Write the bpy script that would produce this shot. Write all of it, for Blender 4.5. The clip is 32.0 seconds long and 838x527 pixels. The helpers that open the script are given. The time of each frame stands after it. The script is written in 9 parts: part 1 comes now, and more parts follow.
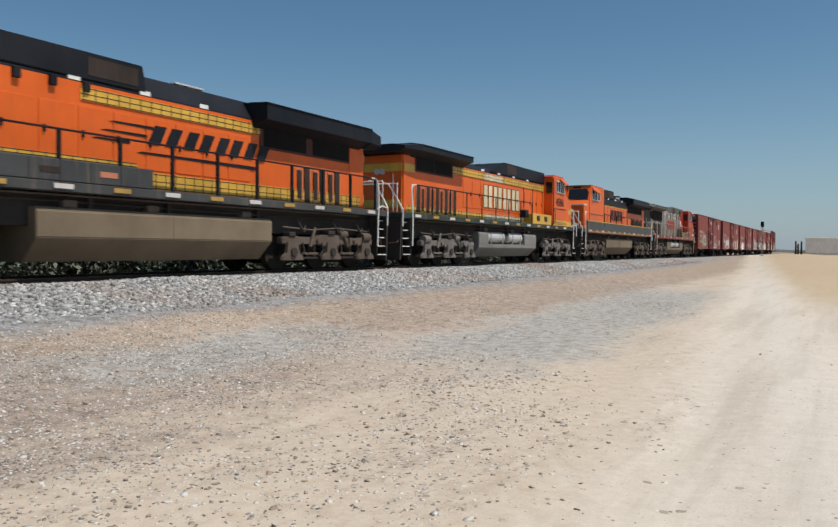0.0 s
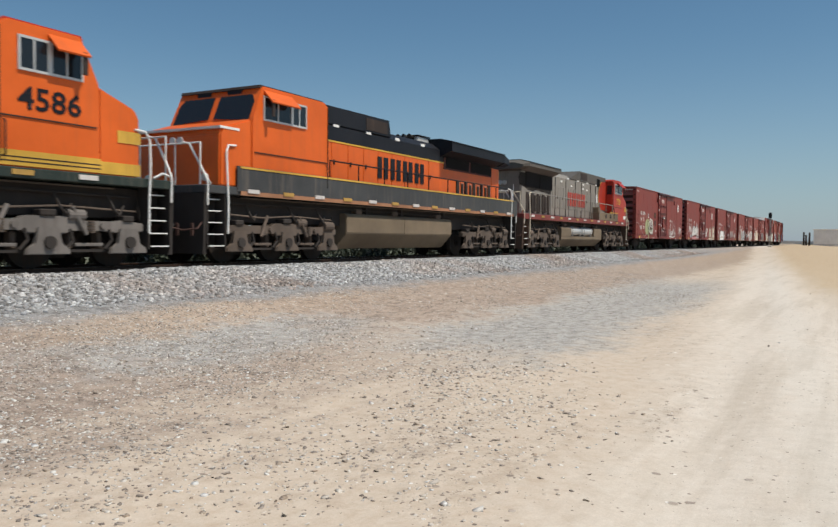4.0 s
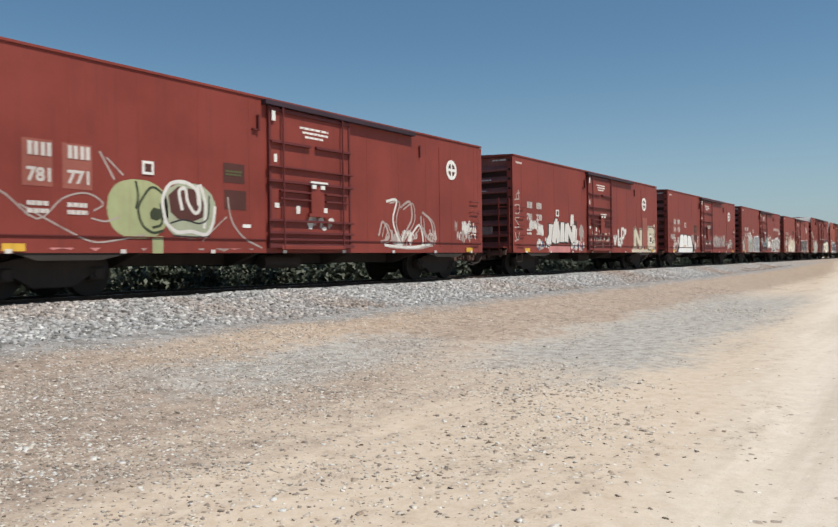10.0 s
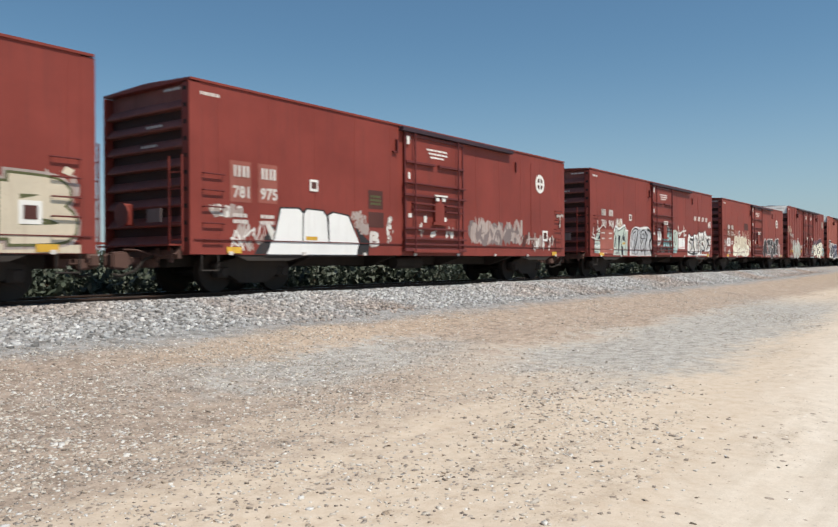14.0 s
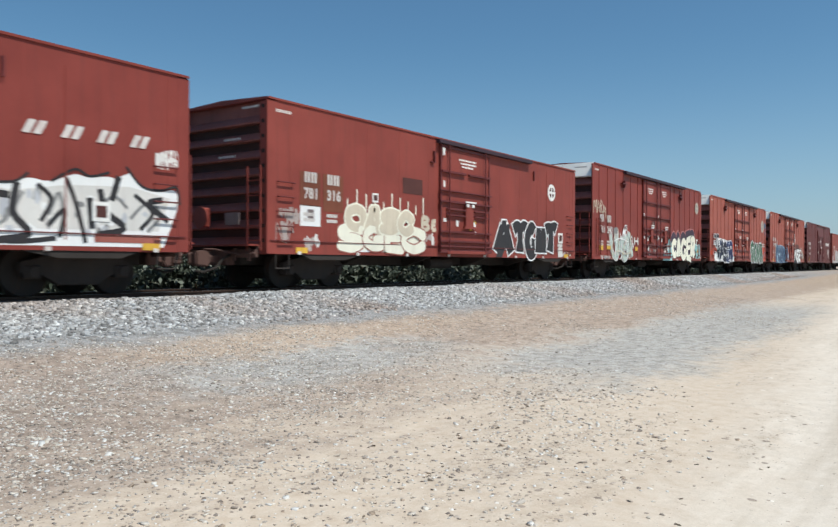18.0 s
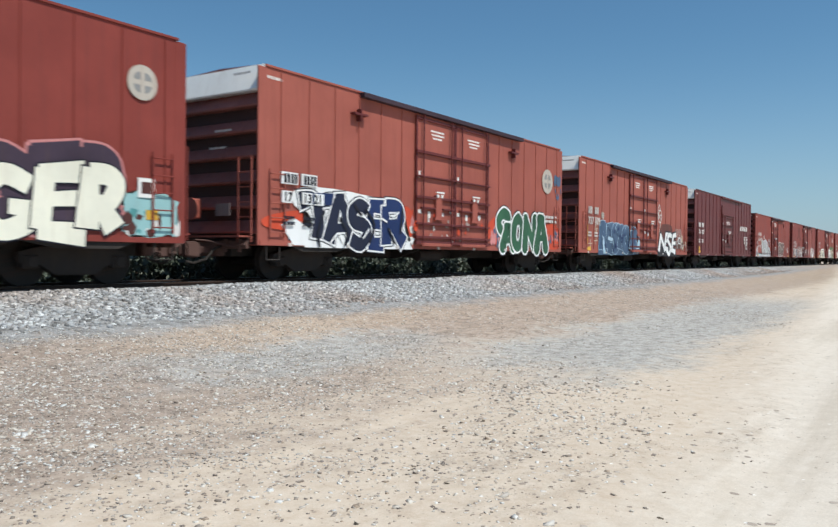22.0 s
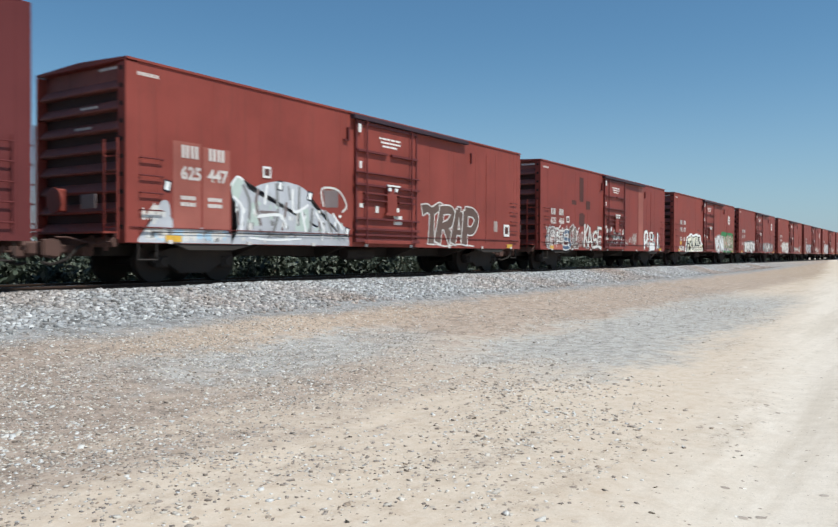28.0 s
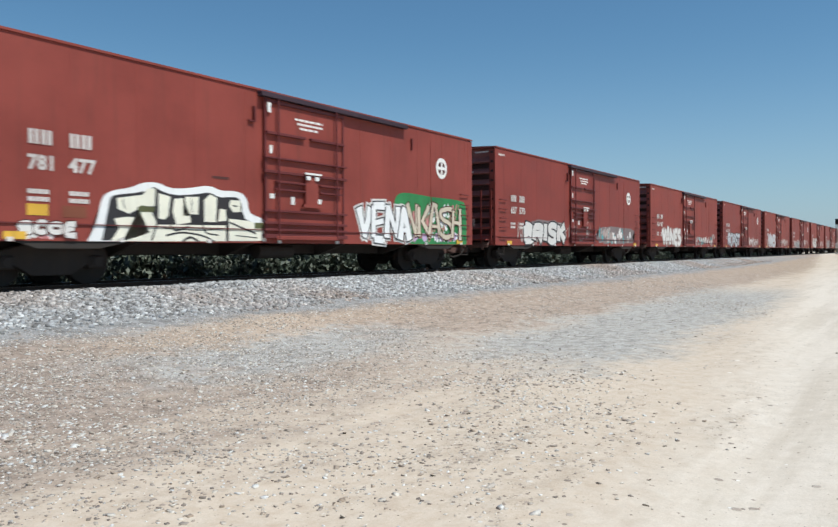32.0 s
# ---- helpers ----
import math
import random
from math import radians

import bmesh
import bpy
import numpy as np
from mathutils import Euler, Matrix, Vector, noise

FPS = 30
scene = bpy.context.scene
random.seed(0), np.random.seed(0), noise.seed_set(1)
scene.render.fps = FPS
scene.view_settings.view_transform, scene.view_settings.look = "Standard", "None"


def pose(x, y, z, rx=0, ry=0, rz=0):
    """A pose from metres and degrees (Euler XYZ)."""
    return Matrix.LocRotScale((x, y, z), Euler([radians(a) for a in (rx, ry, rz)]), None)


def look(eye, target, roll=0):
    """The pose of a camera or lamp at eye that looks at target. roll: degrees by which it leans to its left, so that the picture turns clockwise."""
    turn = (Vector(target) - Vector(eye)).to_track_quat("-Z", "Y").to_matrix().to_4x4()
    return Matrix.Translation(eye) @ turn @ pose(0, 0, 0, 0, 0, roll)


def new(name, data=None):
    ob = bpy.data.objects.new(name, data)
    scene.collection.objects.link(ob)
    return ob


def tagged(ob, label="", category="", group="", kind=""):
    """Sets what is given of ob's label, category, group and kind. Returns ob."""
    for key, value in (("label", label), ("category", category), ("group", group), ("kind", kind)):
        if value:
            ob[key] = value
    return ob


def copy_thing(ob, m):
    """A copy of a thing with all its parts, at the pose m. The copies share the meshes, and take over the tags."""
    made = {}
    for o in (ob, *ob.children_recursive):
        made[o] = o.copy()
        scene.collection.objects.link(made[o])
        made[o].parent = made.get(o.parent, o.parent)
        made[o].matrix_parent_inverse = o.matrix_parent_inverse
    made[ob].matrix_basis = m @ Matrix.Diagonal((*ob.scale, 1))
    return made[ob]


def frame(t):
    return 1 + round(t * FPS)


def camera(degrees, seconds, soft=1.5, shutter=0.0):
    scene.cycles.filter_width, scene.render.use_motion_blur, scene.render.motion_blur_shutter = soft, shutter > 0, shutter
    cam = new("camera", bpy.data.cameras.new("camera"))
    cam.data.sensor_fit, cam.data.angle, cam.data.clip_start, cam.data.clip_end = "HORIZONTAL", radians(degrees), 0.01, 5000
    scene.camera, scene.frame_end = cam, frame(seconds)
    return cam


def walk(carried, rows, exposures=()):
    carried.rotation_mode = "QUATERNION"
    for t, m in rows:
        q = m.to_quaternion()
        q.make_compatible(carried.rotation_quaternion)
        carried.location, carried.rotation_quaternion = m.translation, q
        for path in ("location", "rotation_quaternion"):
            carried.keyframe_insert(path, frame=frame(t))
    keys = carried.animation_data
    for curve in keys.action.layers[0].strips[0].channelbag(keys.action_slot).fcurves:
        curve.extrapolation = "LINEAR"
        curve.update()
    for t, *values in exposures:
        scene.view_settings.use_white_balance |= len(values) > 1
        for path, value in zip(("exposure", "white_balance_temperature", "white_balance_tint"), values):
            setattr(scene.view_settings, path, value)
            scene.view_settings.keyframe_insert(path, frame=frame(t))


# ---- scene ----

def view(yaw, pitch, roll, x, y, z):
    """The camera held at x, y, z, turned yaw degrees from the track's direction."""
    a, b = radians(yaw), radians(pitch)
    way = Vector((math.cos(a) * math.cos(b), math.sin(a) * math.cos(b), math.sin(b)))
    return look((x, y, z), Vector((x, y, z)) + way * 10, roll)


cam = camera(56.8, 32.0, soft=1.45, shutter=0.25)
walk(cam, [
    (0, view(28.46, -1.14, 0.46, 0.044, 0.005, 1.625)),
    (0.5, view(28.47, -1.25, 0.84, 0.043, 0.006, 1.616)),
    (1, view(28.33, -1.47, 0.47, 0.040, 0.011, 1.627)),
    (1.5, view(28.46, -1.53, 0.80, 0.040, 0.008, 1.617)),
    (2, view(28.47, -1.67, 0.35, 0.036, 0.012, 1.621)),
    (2.5, view(28.66, -1.83, 0.72, 0.038, 0.018, 1.616)),
    (3, view(28.54, -2.03, 0.37, 0.032, 0.029, 1.625)),
    (3.5, view(28.67, -2.02, 0.50, 0.030, 0.029, 1.629)),
    (5.5, view(29.93, -1.10, 0.67, 0.057, -0.009, 1.617)),
    (6, view(30.11, -1.07, 0.90, 0.062, -0.018, 1.609)),
    (6.5, view(30.31, -1.28, 0.82, 0.056, -0.004, 1.611)),
    (7, view(30.56, -1.35, 0.70, 0.052, 0.007, 1.617)),
    (7.5, view(30.42, -1.32, 0.79, 0.043, 0.014, 1.612)),
    (8, view(30.82, -1.41, 0.79, 0.048, 0.005, 1.612)),
    (8.5, view(30.81, -1.41, 0.79, 0.052, 0.008, 1.607)),
    (9, view(30.68, -1.32, 0.71, 0.042, 0.002, 1.608)),
    (9.5, view(31.31, -1.19, 0.23, 0.028, -0.002, 1.609)),
    (10, view(34.07, -0.32, -0.76, -0.005, -0.000, 1.606)),
    (10.5, view(36.29, -0.22, -0.83, -0.037, -0.003, 1.598)),
    (11, view(36.34, -0.04, -0.38, -0.042, -0.005, 1.596)),
    (11.5, view(36.46, 0.60, -0.51, -0.034, 0.002, 1.592)),
    (12, view(36.80, 0.43, -0.31, -0.035, -0.000, 1.591)),
    (12.5, view(36.83, 0.32, -0.33, -0.029, -0.008, 1.587)),
    (13, view(36.43, -0.01, -0.38, -0.025, -0.017, 1.585)),
    (13.5, view(36.37, -0.09, -0.55, -0.020, -0.027, 1.590)),
    (14, view(36.32, -0.06, -0.43, -0.019, -0.036, 1.597)),
    (14.5, view(36.10, 0.07, -0.44, -0.023, -0.024, 1.593)),
    (16.5, view(35.87, 0.18, -0.12, -0.040, -0.007, 1.579)),
    (17, view(35.89, 0.11, -0.05, -0.040, -0.011, 1.583)),
    (17.5, view(35.70, 0.04, -0.04, -0.042, -0.004, 1.588)),
    (18, view(34.99, -0.02, 0.17, -0.038, 0.002, 1.593)),
    (18.5, view(34.94, -0.07, 0.37, -0.035, 0.003, 1.593)),
    (19, view(34.77, -0.08, 0.29, -0.028, 0.005, 1.590)),
    (19.5, view(34.61, -0.11, 0.30, -0.023, 0.000, 1.585)),
    (20, view(34.50, -0.25, 0.52, -0.028, -0.010, 1.591)),
    (20.5, view(34.19, -0.37, 0.21, -0.022, -0.002, 1.596)),
    (21, view(34.10, -0.47, 0.22, -0.021, 0.000, 1.597)),
    (21.5, view(34.06, -0.53, 0.43, -0.018, -0.005, 1.598)),
    (22, view(34.10, -0.59, 0.57, -0.019, 0.000, 1.599)),
    (22.5, view(34.04, -0.64, 0.47, -0.015, -0.000, 1.606)),
    (23, view(34.13, -0.61, 0.54, -0.011, -0.009, 1.604)),
    (23.5, view(33.82, -0.60, 0.28, -0.003, 0.016, 1.600)),
    (24, view(33.76, -0.58, 0.21, -0.007, 0.014, 1.598)),
    (24.5, view(33.76, -0.59, 0.38, -0.003, 0.013, 1.600)),
    (25, view(33.74, -0.52, 0.28, -0.002, 0.005, 1.597)),
    (25.5, view(33.71, -0.52, 0.29, -0.002, -0.001, 1.598)),
    (27.5, view(33.47, -0.65, 0.40, 0.005, 0.010, 1.585)),
    (28, view(33.46, -0.67, 0.15, -0.000, -0.001, 1.585)),
    (28.5, view(33.45, -0.65, 0.17, -0.004, -0.013, 1.581)),
    (29, view(33.46, -0.64, 0.06, 0.005, -0.020, 1.578)),
    (29.5, view(33.28, -0.79, 0.35, 0.004, -0.001, 1.586)),
    (30, view(33.18, -0.89, 0.40, 0.001, 0.003, 1.594)),
    (30.5, view(33.13, -0.92, 0.34, 0.006, 0.000, 1.596)),
    (31, view(32.88, -1.01, -0.10, -0.003, 0.015, 1.600)),
    (31.5, view(32.93, -1.03, -0.11, -0.002, 0.011, 1.595)),
    (32, view(32.94, -0.87, -0.31, 0.001, -0.001, 1.572)),
], exposures=[(0, -0.18, 6520, 9), (3.0, -0.14, 6560, 9), (8.0, -0.10, 6650, 9), (9.5, -0.08, 6650, 9), (11.0, 0.05, 6680, 9), (14.0, 0.05, 6650, 9), (17.0, 0.06, 6420, 7), (18.2, 0.06, 6140, 6), (32, 0.06, 6080, 6)])

# ---- light ----
SUN = Vector((0.02, -0.46, 0.88)).normalized()
world = bpy.data.worlds.new("world")
scene.world = world
world.use_nodes = True
wn = world.node_tree.nodes
sky = wn.new("ShaderNodeTexSky")
sky.sky_type, sky.sun_disc = "NISHITA", False
sky.sun_elevation = math.asin(SUN.z)
sky.sun_rotation = math.atan2(SUN.x, SUN.y)
sky.altitude, sky.air_density, sky.dust_density, sky.ozone_density = 0, 1.0, 0.7, 1.6
wn["Background"].inputs["Strength"].default_value = 0.086
tint = wn.new("ShaderNodeMix")
tint.data_type, tint.blend_type = "RGBA", "MULTIPLY"
tint.inputs[0].default_value, tint.inputs[7].default_value = 1.0, (0.74, 1.0, 1.08, 1)
world.node_tree.links.new(sky.outputs["Color"], tint.inputs[6])
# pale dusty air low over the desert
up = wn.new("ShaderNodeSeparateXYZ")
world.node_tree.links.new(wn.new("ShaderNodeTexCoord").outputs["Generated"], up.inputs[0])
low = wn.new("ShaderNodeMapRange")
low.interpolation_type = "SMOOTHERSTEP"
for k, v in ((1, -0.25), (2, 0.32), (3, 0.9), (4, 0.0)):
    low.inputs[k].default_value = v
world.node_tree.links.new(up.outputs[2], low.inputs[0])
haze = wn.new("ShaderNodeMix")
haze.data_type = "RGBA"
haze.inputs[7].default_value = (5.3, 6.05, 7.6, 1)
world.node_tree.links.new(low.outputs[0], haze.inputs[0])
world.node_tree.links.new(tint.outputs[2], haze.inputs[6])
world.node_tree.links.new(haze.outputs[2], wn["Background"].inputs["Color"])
sun = new("sun", bpy.data.lights.new("sun", "SUN"))
sun.data.energy, sun.data.angle, sun.data.color = 4.7, radians(0.53), (1.0, 0.95, 0.87)
sun.matrix_world = look(SUN * 50, (0, 0, 0))


# ---- materials ----
def shader(name):
    m = bpy.data.materials.new(name)
    m.use_nodes = True
    return m, m.node_tree, m.node_tree.nodes["Principled BSDF"]


def node(tree, kind, **sets):
    n = tree.nodes.new(kind)
    for k, v in sets.items():
        n.inputs[k.replace("_", " ")].default_value = v
    return n


def ramp(tree, fac, stops):
    r = tree.nodes.new("ShaderNodeValToRGB")
    tree.links.new(fac, r.inputs["Fac"])
    e = r.color_ramp.elements
    while len(e) < len(stops):
        e.new(0.5)
    for el, (p, c) in zip(e, stops):
        el.position, el.color = p, (*c, 1) if len(c) == 3 else c
    return r.outputs["Color"]


def mixed(tree, fac, a, b, blend="MIX"):
    m = tree.nodes.new("ShaderNodeMix")
    m.data_type, m.blend_type = "RGBA", blend
    for sock, val in ((m.inputs[0], fac), (m.inputs[6], a), (m.inputs[7], b)):
        if hasattr(val, "is_linked"):
            tree.links.new(val, sock)
        else:
            sock.default_value = (*val, 1) if isinstance(val, tuple) else val
    return m.outputs[2]


def maths(tree, op, a, b=0.0, clamp=False):
    m = tree.nodes.new("ShaderNodeMath")
    m.operation, m.use_clamp = op, clamp
    for sock, val in zip(m.inputs, (a, b)):
        if hasattr(val, "is_linked"):
            tree.links.new(val, sock)
        else:
            sock.default_value = val
    return m.outputs[0]


def grain(tree, coord, scale, detail=4.0, rough=0.6, stretch=None):
    if stretch:
        mp = tree.nodes.new("ShaderNodeMapping")
        mp.inputs["Scale"].default_value = stretch
        tree.links.new(coord, mp.inputs["Vector"])
        coord = mp.outputs[0]
    n = node(tree, "ShaderNodeTexNoise", Scale=scale, Detail=detail, Roughness=rough)
    tree.links.new(coord, n.inputs["Vector"])
    return n.outputs["Fac"]


def paint(name, col, rough=0.5, metal=0.0, wear=(0.10, 0.06, 0.045), amount=0.35, fade=0.25, bump=0.15, streaks=True):
    """Weathered paint: faded blotches, rust or dirt streaks running down, fine grain."""
    m, tr, b = shader(name)
    co = tr.nodes.new("ShaderNodeTexCoord").outputs["Object"]
    rnd = tr.nodes.new("ShaderNodeObjectInfo").outputs["Random"]
    big = grain(tr, co, 0.55, 5.0, 0.6)
    light = tuple(min(1, c * (1 + fade) + 0.02 * fade) for c in col)
    dark = tuple(c * (1 - fade) for c in col)
    base = ramp(tr, big, [(0.3, dark), (0.7, light)])
    if streaks:
        st = grain(tr, co, 1.0, 6.0, 0.65, (5.0, 5.0, 0.35))
        base = mixed(tr, maths(tr, "MULTIPLY", ramp(tr, st, [(0.52, (0, 0, 0)), (0.75, (1, 1, 1))]), amount), base, wear)
    spots = grain(tr, co, 14.0, 4.0, 0.7)
    base = mixed(tr, maths(tr, "MULTIPLY", ramp(tr, spots, [(0.6, (0, 0, 0)), (0.74, (1, 1, 1))]), amount * 0.7), base, wear)
    tr.links.new(base, b.inputs["Base Color"])
    fine = grain(tr, co, 40.0, 3.0)
    tr.links.new(maths(tr, "ADD", maths(tr, "MULTIPLY", big, 0.25), rough - 0.12), b.inputs["Roughness"])
    b.inputs["Metallic"].default_value = metal
    b.inputs["Specular IOR Level"].default_value = 0.26
    if bump:
        bp = node(tr, "ShaderNodeBump", Strength=bump, Distance=0.01)
        tr.links.new(maths(tr, "ADD", fine, maths(tr, "MULTIPLY", big, 3.0)), bp.inputs["Height"])
        tr.links.new(bp.outputs[0], b.inputs["Normal"])
    return m


RUST = (0.09, 0.04, 0.025)
DUST = (0.30, 0.23, 0.17)
M = dict(
    orange=paint("orange_paint", (0.68, 0.118, 0.016), 0.42, wear=(0.33, 0.10, 0.04), amount=0.25, fade=0.14),
    yellow=paint("yellow_paint", (0.62, 0.36, 0.055), 0.45, wear=(0.25, 0.15, 0.06), amount=0.35),
    cream=paint("cream_paint", (0.66, 0.56, 0.36), 0.5, wear=(0.3, 0.2, 0.1), amount=0.4),
    black=paint("black_paint", (0.011, 0.012, 0.016), 0.5, wear=(0.03, 0.027, 0.025), amount=0.3),
    sill_grey=paint("dark_grey_paint", (0.055, 0.055, 0.055), 0.5, wear=DUST, amount=0.3),
    sill_green=paint("dark_green_paint", (0.025, 0.036, 0.030), 0.5, wear=DUST, amount=0.3),
    wing_grey=paint("sooty_grey_paint", (0.10, 0.088, 0.075), 0.6, wear=(0.05, 0.04, 0.035), amount=0.5),
    soot=paint("greasy_soot", (0.018, 0.015, 0.013), 0.9, wear=(0.06, 0.05, 0.04), amount=0.5, fade=0.4),
    hood_grey=paint("faded_grey_paint", (0.24, 0.215, 0.185), 0.55, wear=(0.085, 0.065, 0.05), amount=0.6, fade=0.12),
    red=paint("bright_red_paint", (0.40, 0.033, 0.017), 0.45, wear=(0.20, 0.05, 0.035), amount=0.45, fade=0.22),
    sill_red=paint("dull_red_paint", (0.21, 0.045, 0.036), 0.55, wear=RUST, amount=0.4),
    tan=paint("dusty_tan_paint", (0.180, 0.134, 0.088), 0.75, wear=(0.2, 0.14, 0.09), amount=0.35),
    tank_grey=paint("dusty_grey_tank", (0.20, 0.188, 0.175), 0.6, wear=DUST, amount=0.4),
    silver=paint("silver_paint", (0.55, 0.54, 0.52), 0.38, 0.25, wear=(0.25, 0.2, 0.16), amount=0.3),
    truck=paint("dusty_truck_iron", (0.112, 0.083, 0.064), 0.85, wear=(0.09, 0.07, 0.06), amount=0.6, fade=0.35),
    truck_grey=paint("dusty_grey_truck", (0.16, 0.14, 0.125), 0.85, wear=(0.09, 0.07, 0.06), amount=0.6, fade=0.35),
    under=paint("grimy_underframe", (0.042, 0.035, 0.031), 0.85, wear=(0.06, 0.045, 0.035), amount=0.5),
    wheel=paint("worn_wheel_steel", (0.024, 0.020, 0.017), 0.7, 0.0, wear=RUST, amount=0.5),
    white=paint("white_paint", (0.78, 0.76, 0.72), 0.5, wear=(0.35, 0.28, 0.22), amount=0.25, fade=0.08),
    offwhite=paint("weathered_white_paint", (0.62, 0.57, 0.53), 0.6, wear=(0.28, 0.10, 0.07), amount=0.55, fade=0.15),
    screen=paint("soot_black_screen", (0.009, 0.008, 0.008), 0.9, amount=0.1, fade=0.3, streaks=False),
    vent=paint("dark_louvre", (0.040, 0.029, 0.024), 0.6, wear=(0.12, 0.08, 0.06), amount=0.3),
    car_a=paint("oxide_red_paint", (0.222, 0.042, 0.031), 0.55, wear=(0.13, 0.035, 0.03), amount=0.42, fade=0.16),
    car_a2=paint("oxide_red_paint_faded", (0.240, 0.049, 0.036), 0.6, wear=(0.12, 0.04, 0.03), amount=0.4, fade=0.17),
    car_b=paint("sunbleached_red_paint", (0.330, 0.092, 0.066), 0.6, wear=(0.16, 0.05, 0.035), amount=0.35, fade=0.13),
    car_c=paint("dark_oxide_paint", (0.125, 0.026, 0.025), 0.5, wear=(0.08, 0.025, 0.02), amount=0.3, fade=0.12),
    patch=paint("pink_patch_paint", (0.33, 0.105, 0.08), 0.6, wear=(0.22, 0.06, 0.045), amount=0.3),
    track_dark=paint("grimy_door_track", (0.045, 0.026, 0.036), 0.6, amount=0.4, streaks=False),
    smudge=paint("dark_smudge_paint", (0.085, 0.03, 0.025), 0.7, amount=0.3, streaks=False),
    vent_frame=paint("dusty_pink_frame", (0.50, 0.19, 0.11), 0.6, wear=(0.2, 0.1, 0.06), amount=0.5),
    dusty_orange=paint("dusty_orange_line", (0.36, 0.17, 0.09), 0.7, wear=(0.2, 0.12, 0.08), amount=0.5),
    amber=paint("dull_amber_reflector", (0.46, 0.27, 0.07), 0.55, amount=0.4),
    step_rust=paint("rusty_brown_steps", (0.115, 0.072, 0.05), 0.85, wear=(0.05, 0.035, 0.03), amount=0.55, fade=0.3),
    gear_rust=paint("rusty_coupler_steel", (0.125, 0.068, 0.055), 0.8, wear=(0.05, 0.03, 0.025), amount=0.6, fade=0.3),
    rail_grey=paint("dull_grey_rail", (0.26, 0.24, 0.21), 0.6, amount=0.4),
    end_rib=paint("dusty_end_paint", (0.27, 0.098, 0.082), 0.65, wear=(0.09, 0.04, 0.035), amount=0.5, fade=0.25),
    # dark red-brown that stands for shade in the end recesses
    end_shade=paint("grimy_end_paint", (0.050, 0.022, 0.019), 0.7, wear=(0.05, 0.025, 0.02), amount=0.5, fade=0.25),
    olive=paint("faded_olive_paint", (0.10, 0.105, 0.045), 0.65, amount=0.3),
    rusty=paint("rust_brown_paint", (0.19, 0.062, 0.034), 0.65, wear=(0.12, 0.035, 0.02), amount=0.45),
    faded=paint("faded_emblem_white", (0.46, 0.41, 0.35), 0.65, wear=(0.3, 0.16, 0.12), amount=0.5),
    g_bright=paint("fresh_white_spray", (0.80, 0.79, 0.77), 0.55, wear=(0.45, 0.38, 0.34), amount=0.25, fade=0.08),
    rust_smoke=paint("brown_smoke_spray", (0.125, 0.048, 0.038), 0.7, wear=(0.26, 0.075, 0.055), amount=0.75, fade=0.2),
    g_sage=paint("grey_green_spray", (0.36, 0.38, 0.27), 0.6, wear=(0.28, 0.18, 0.12), amount=0.35, fade=0.2),
    g_mint=paint("pale_mint_spray", (0.50, 0.57, 0.51), 0.6, wear=(0.3, 0.3, 0.24), amount=0.3, fade=0.15),
    g_moss=paint("dark_moss_spray", (0.045, 0.055, 0.03), 0.6, amount=0.3),
    g_dim=paint("dull_grey_spray", (0.24, 0.235, 0.23), 0.6, wear=(0.12, 0.08, 0.07), amount=0.4, fade=0.25),
    g_aqua=paint("pale_teal_spray", (0.30, 0.50, 0.50), 0.6, wear=(0.3, 0.2, 0.17), amount=0.3, fade=0.2),
    g_ice=paint("pale_blue_spray", (0.42, 0.56, 0.66), 0.55, wear=(0.2, 0.3, 0.4), amount=0.3),
    g_ink=paint("blue_black_spray", (0.012, 0.013, 0.022), 0.6, amount=0.2),
    g_leaf=paint("leaf_green_spray", (0.04, 0.22, 0.07), 0.6, amount=0.3, fade=0.3),
    g_lilac=paint("lilac_spray", (0.50, 0.36, 0.52), 0.6, amount=0.3),
    g_green=paint("pale_green_spray", (0.36, 0.38, 0.20), 0.6, wear=(0.28, 0.16, 0.1), amount=0.35),
    g_white=paint("white_spray", (0.66, 0.63, 0.59), 0.6, wear=(0.3, 0.15, 0.11), amount=0.35, fade=0.15),
    g_cream=paint("cream_spray", (0.60, 0.52, 0.40), 0.6, wear=(0.3, 0.17, 0.11), amount=0.4, fade=0.18),
    g_ivory=paint("ivory_spray", (0.80, 0.765, 0.63), 0.6, wear=(0.45, 0.38, 0.28), amount=0.3, fade=0.15),
    g_black=paint("black_spray", (0.03, 0.028, 0.03), 0.6, amount=0.3),
    g_blue=paint("blue_spray", (0.014, 0.030, 0.105), 0.55, amount=0.2),
    g_navy=paint("navy_spray", (0.014, 0.018, 0.040), 0.55, amount=0.25),
    g_slate=paint("slate_blue_spray", (0.062, 0.102, 0.172), 0.6, wear=(0.2, 0.27, 0.35), amount=0.4, fade=0.35),
    g_plum=paint("dark_purple_spray", (0.055, 0.035, 0.055), 0.6, amount=0.3),
    g_chalk=paint("worn_chalky_spray", (0.40, 0.33, 0.30), 0.7, wear=(0.20, 0.055, 0.04), amount=0.9, fade=0.25),
    g_dkgreen=paint("green_spray", (0.03, 0.10, 0.05), 0.55, amount=0.2, fade=0.4),
    g_red=paint("red_spray", (0.55, 0.07, 0.03), 0.6, amount=0.2),
    g_pink=paint("pink_spray", (0.55, 0.22, 0.21), 0.6, amount=0.25),
    g_cyan=paint("teal_spray", (0.10, 0.30, 0.30), 0.6, amount=0.3),
    g_brown=paint("brown_spray", (0.12, 0.075, 0.06), 0.6, amount=0.3),
    g_grey=paint("grey_spray", (0.20, 0.155, 0.15), 0.6, amount=0.4),
    g_silver=paint("chrome_spray", (0.52, 0.52, 0.54), 0.45, 0.2, amount=0.25),
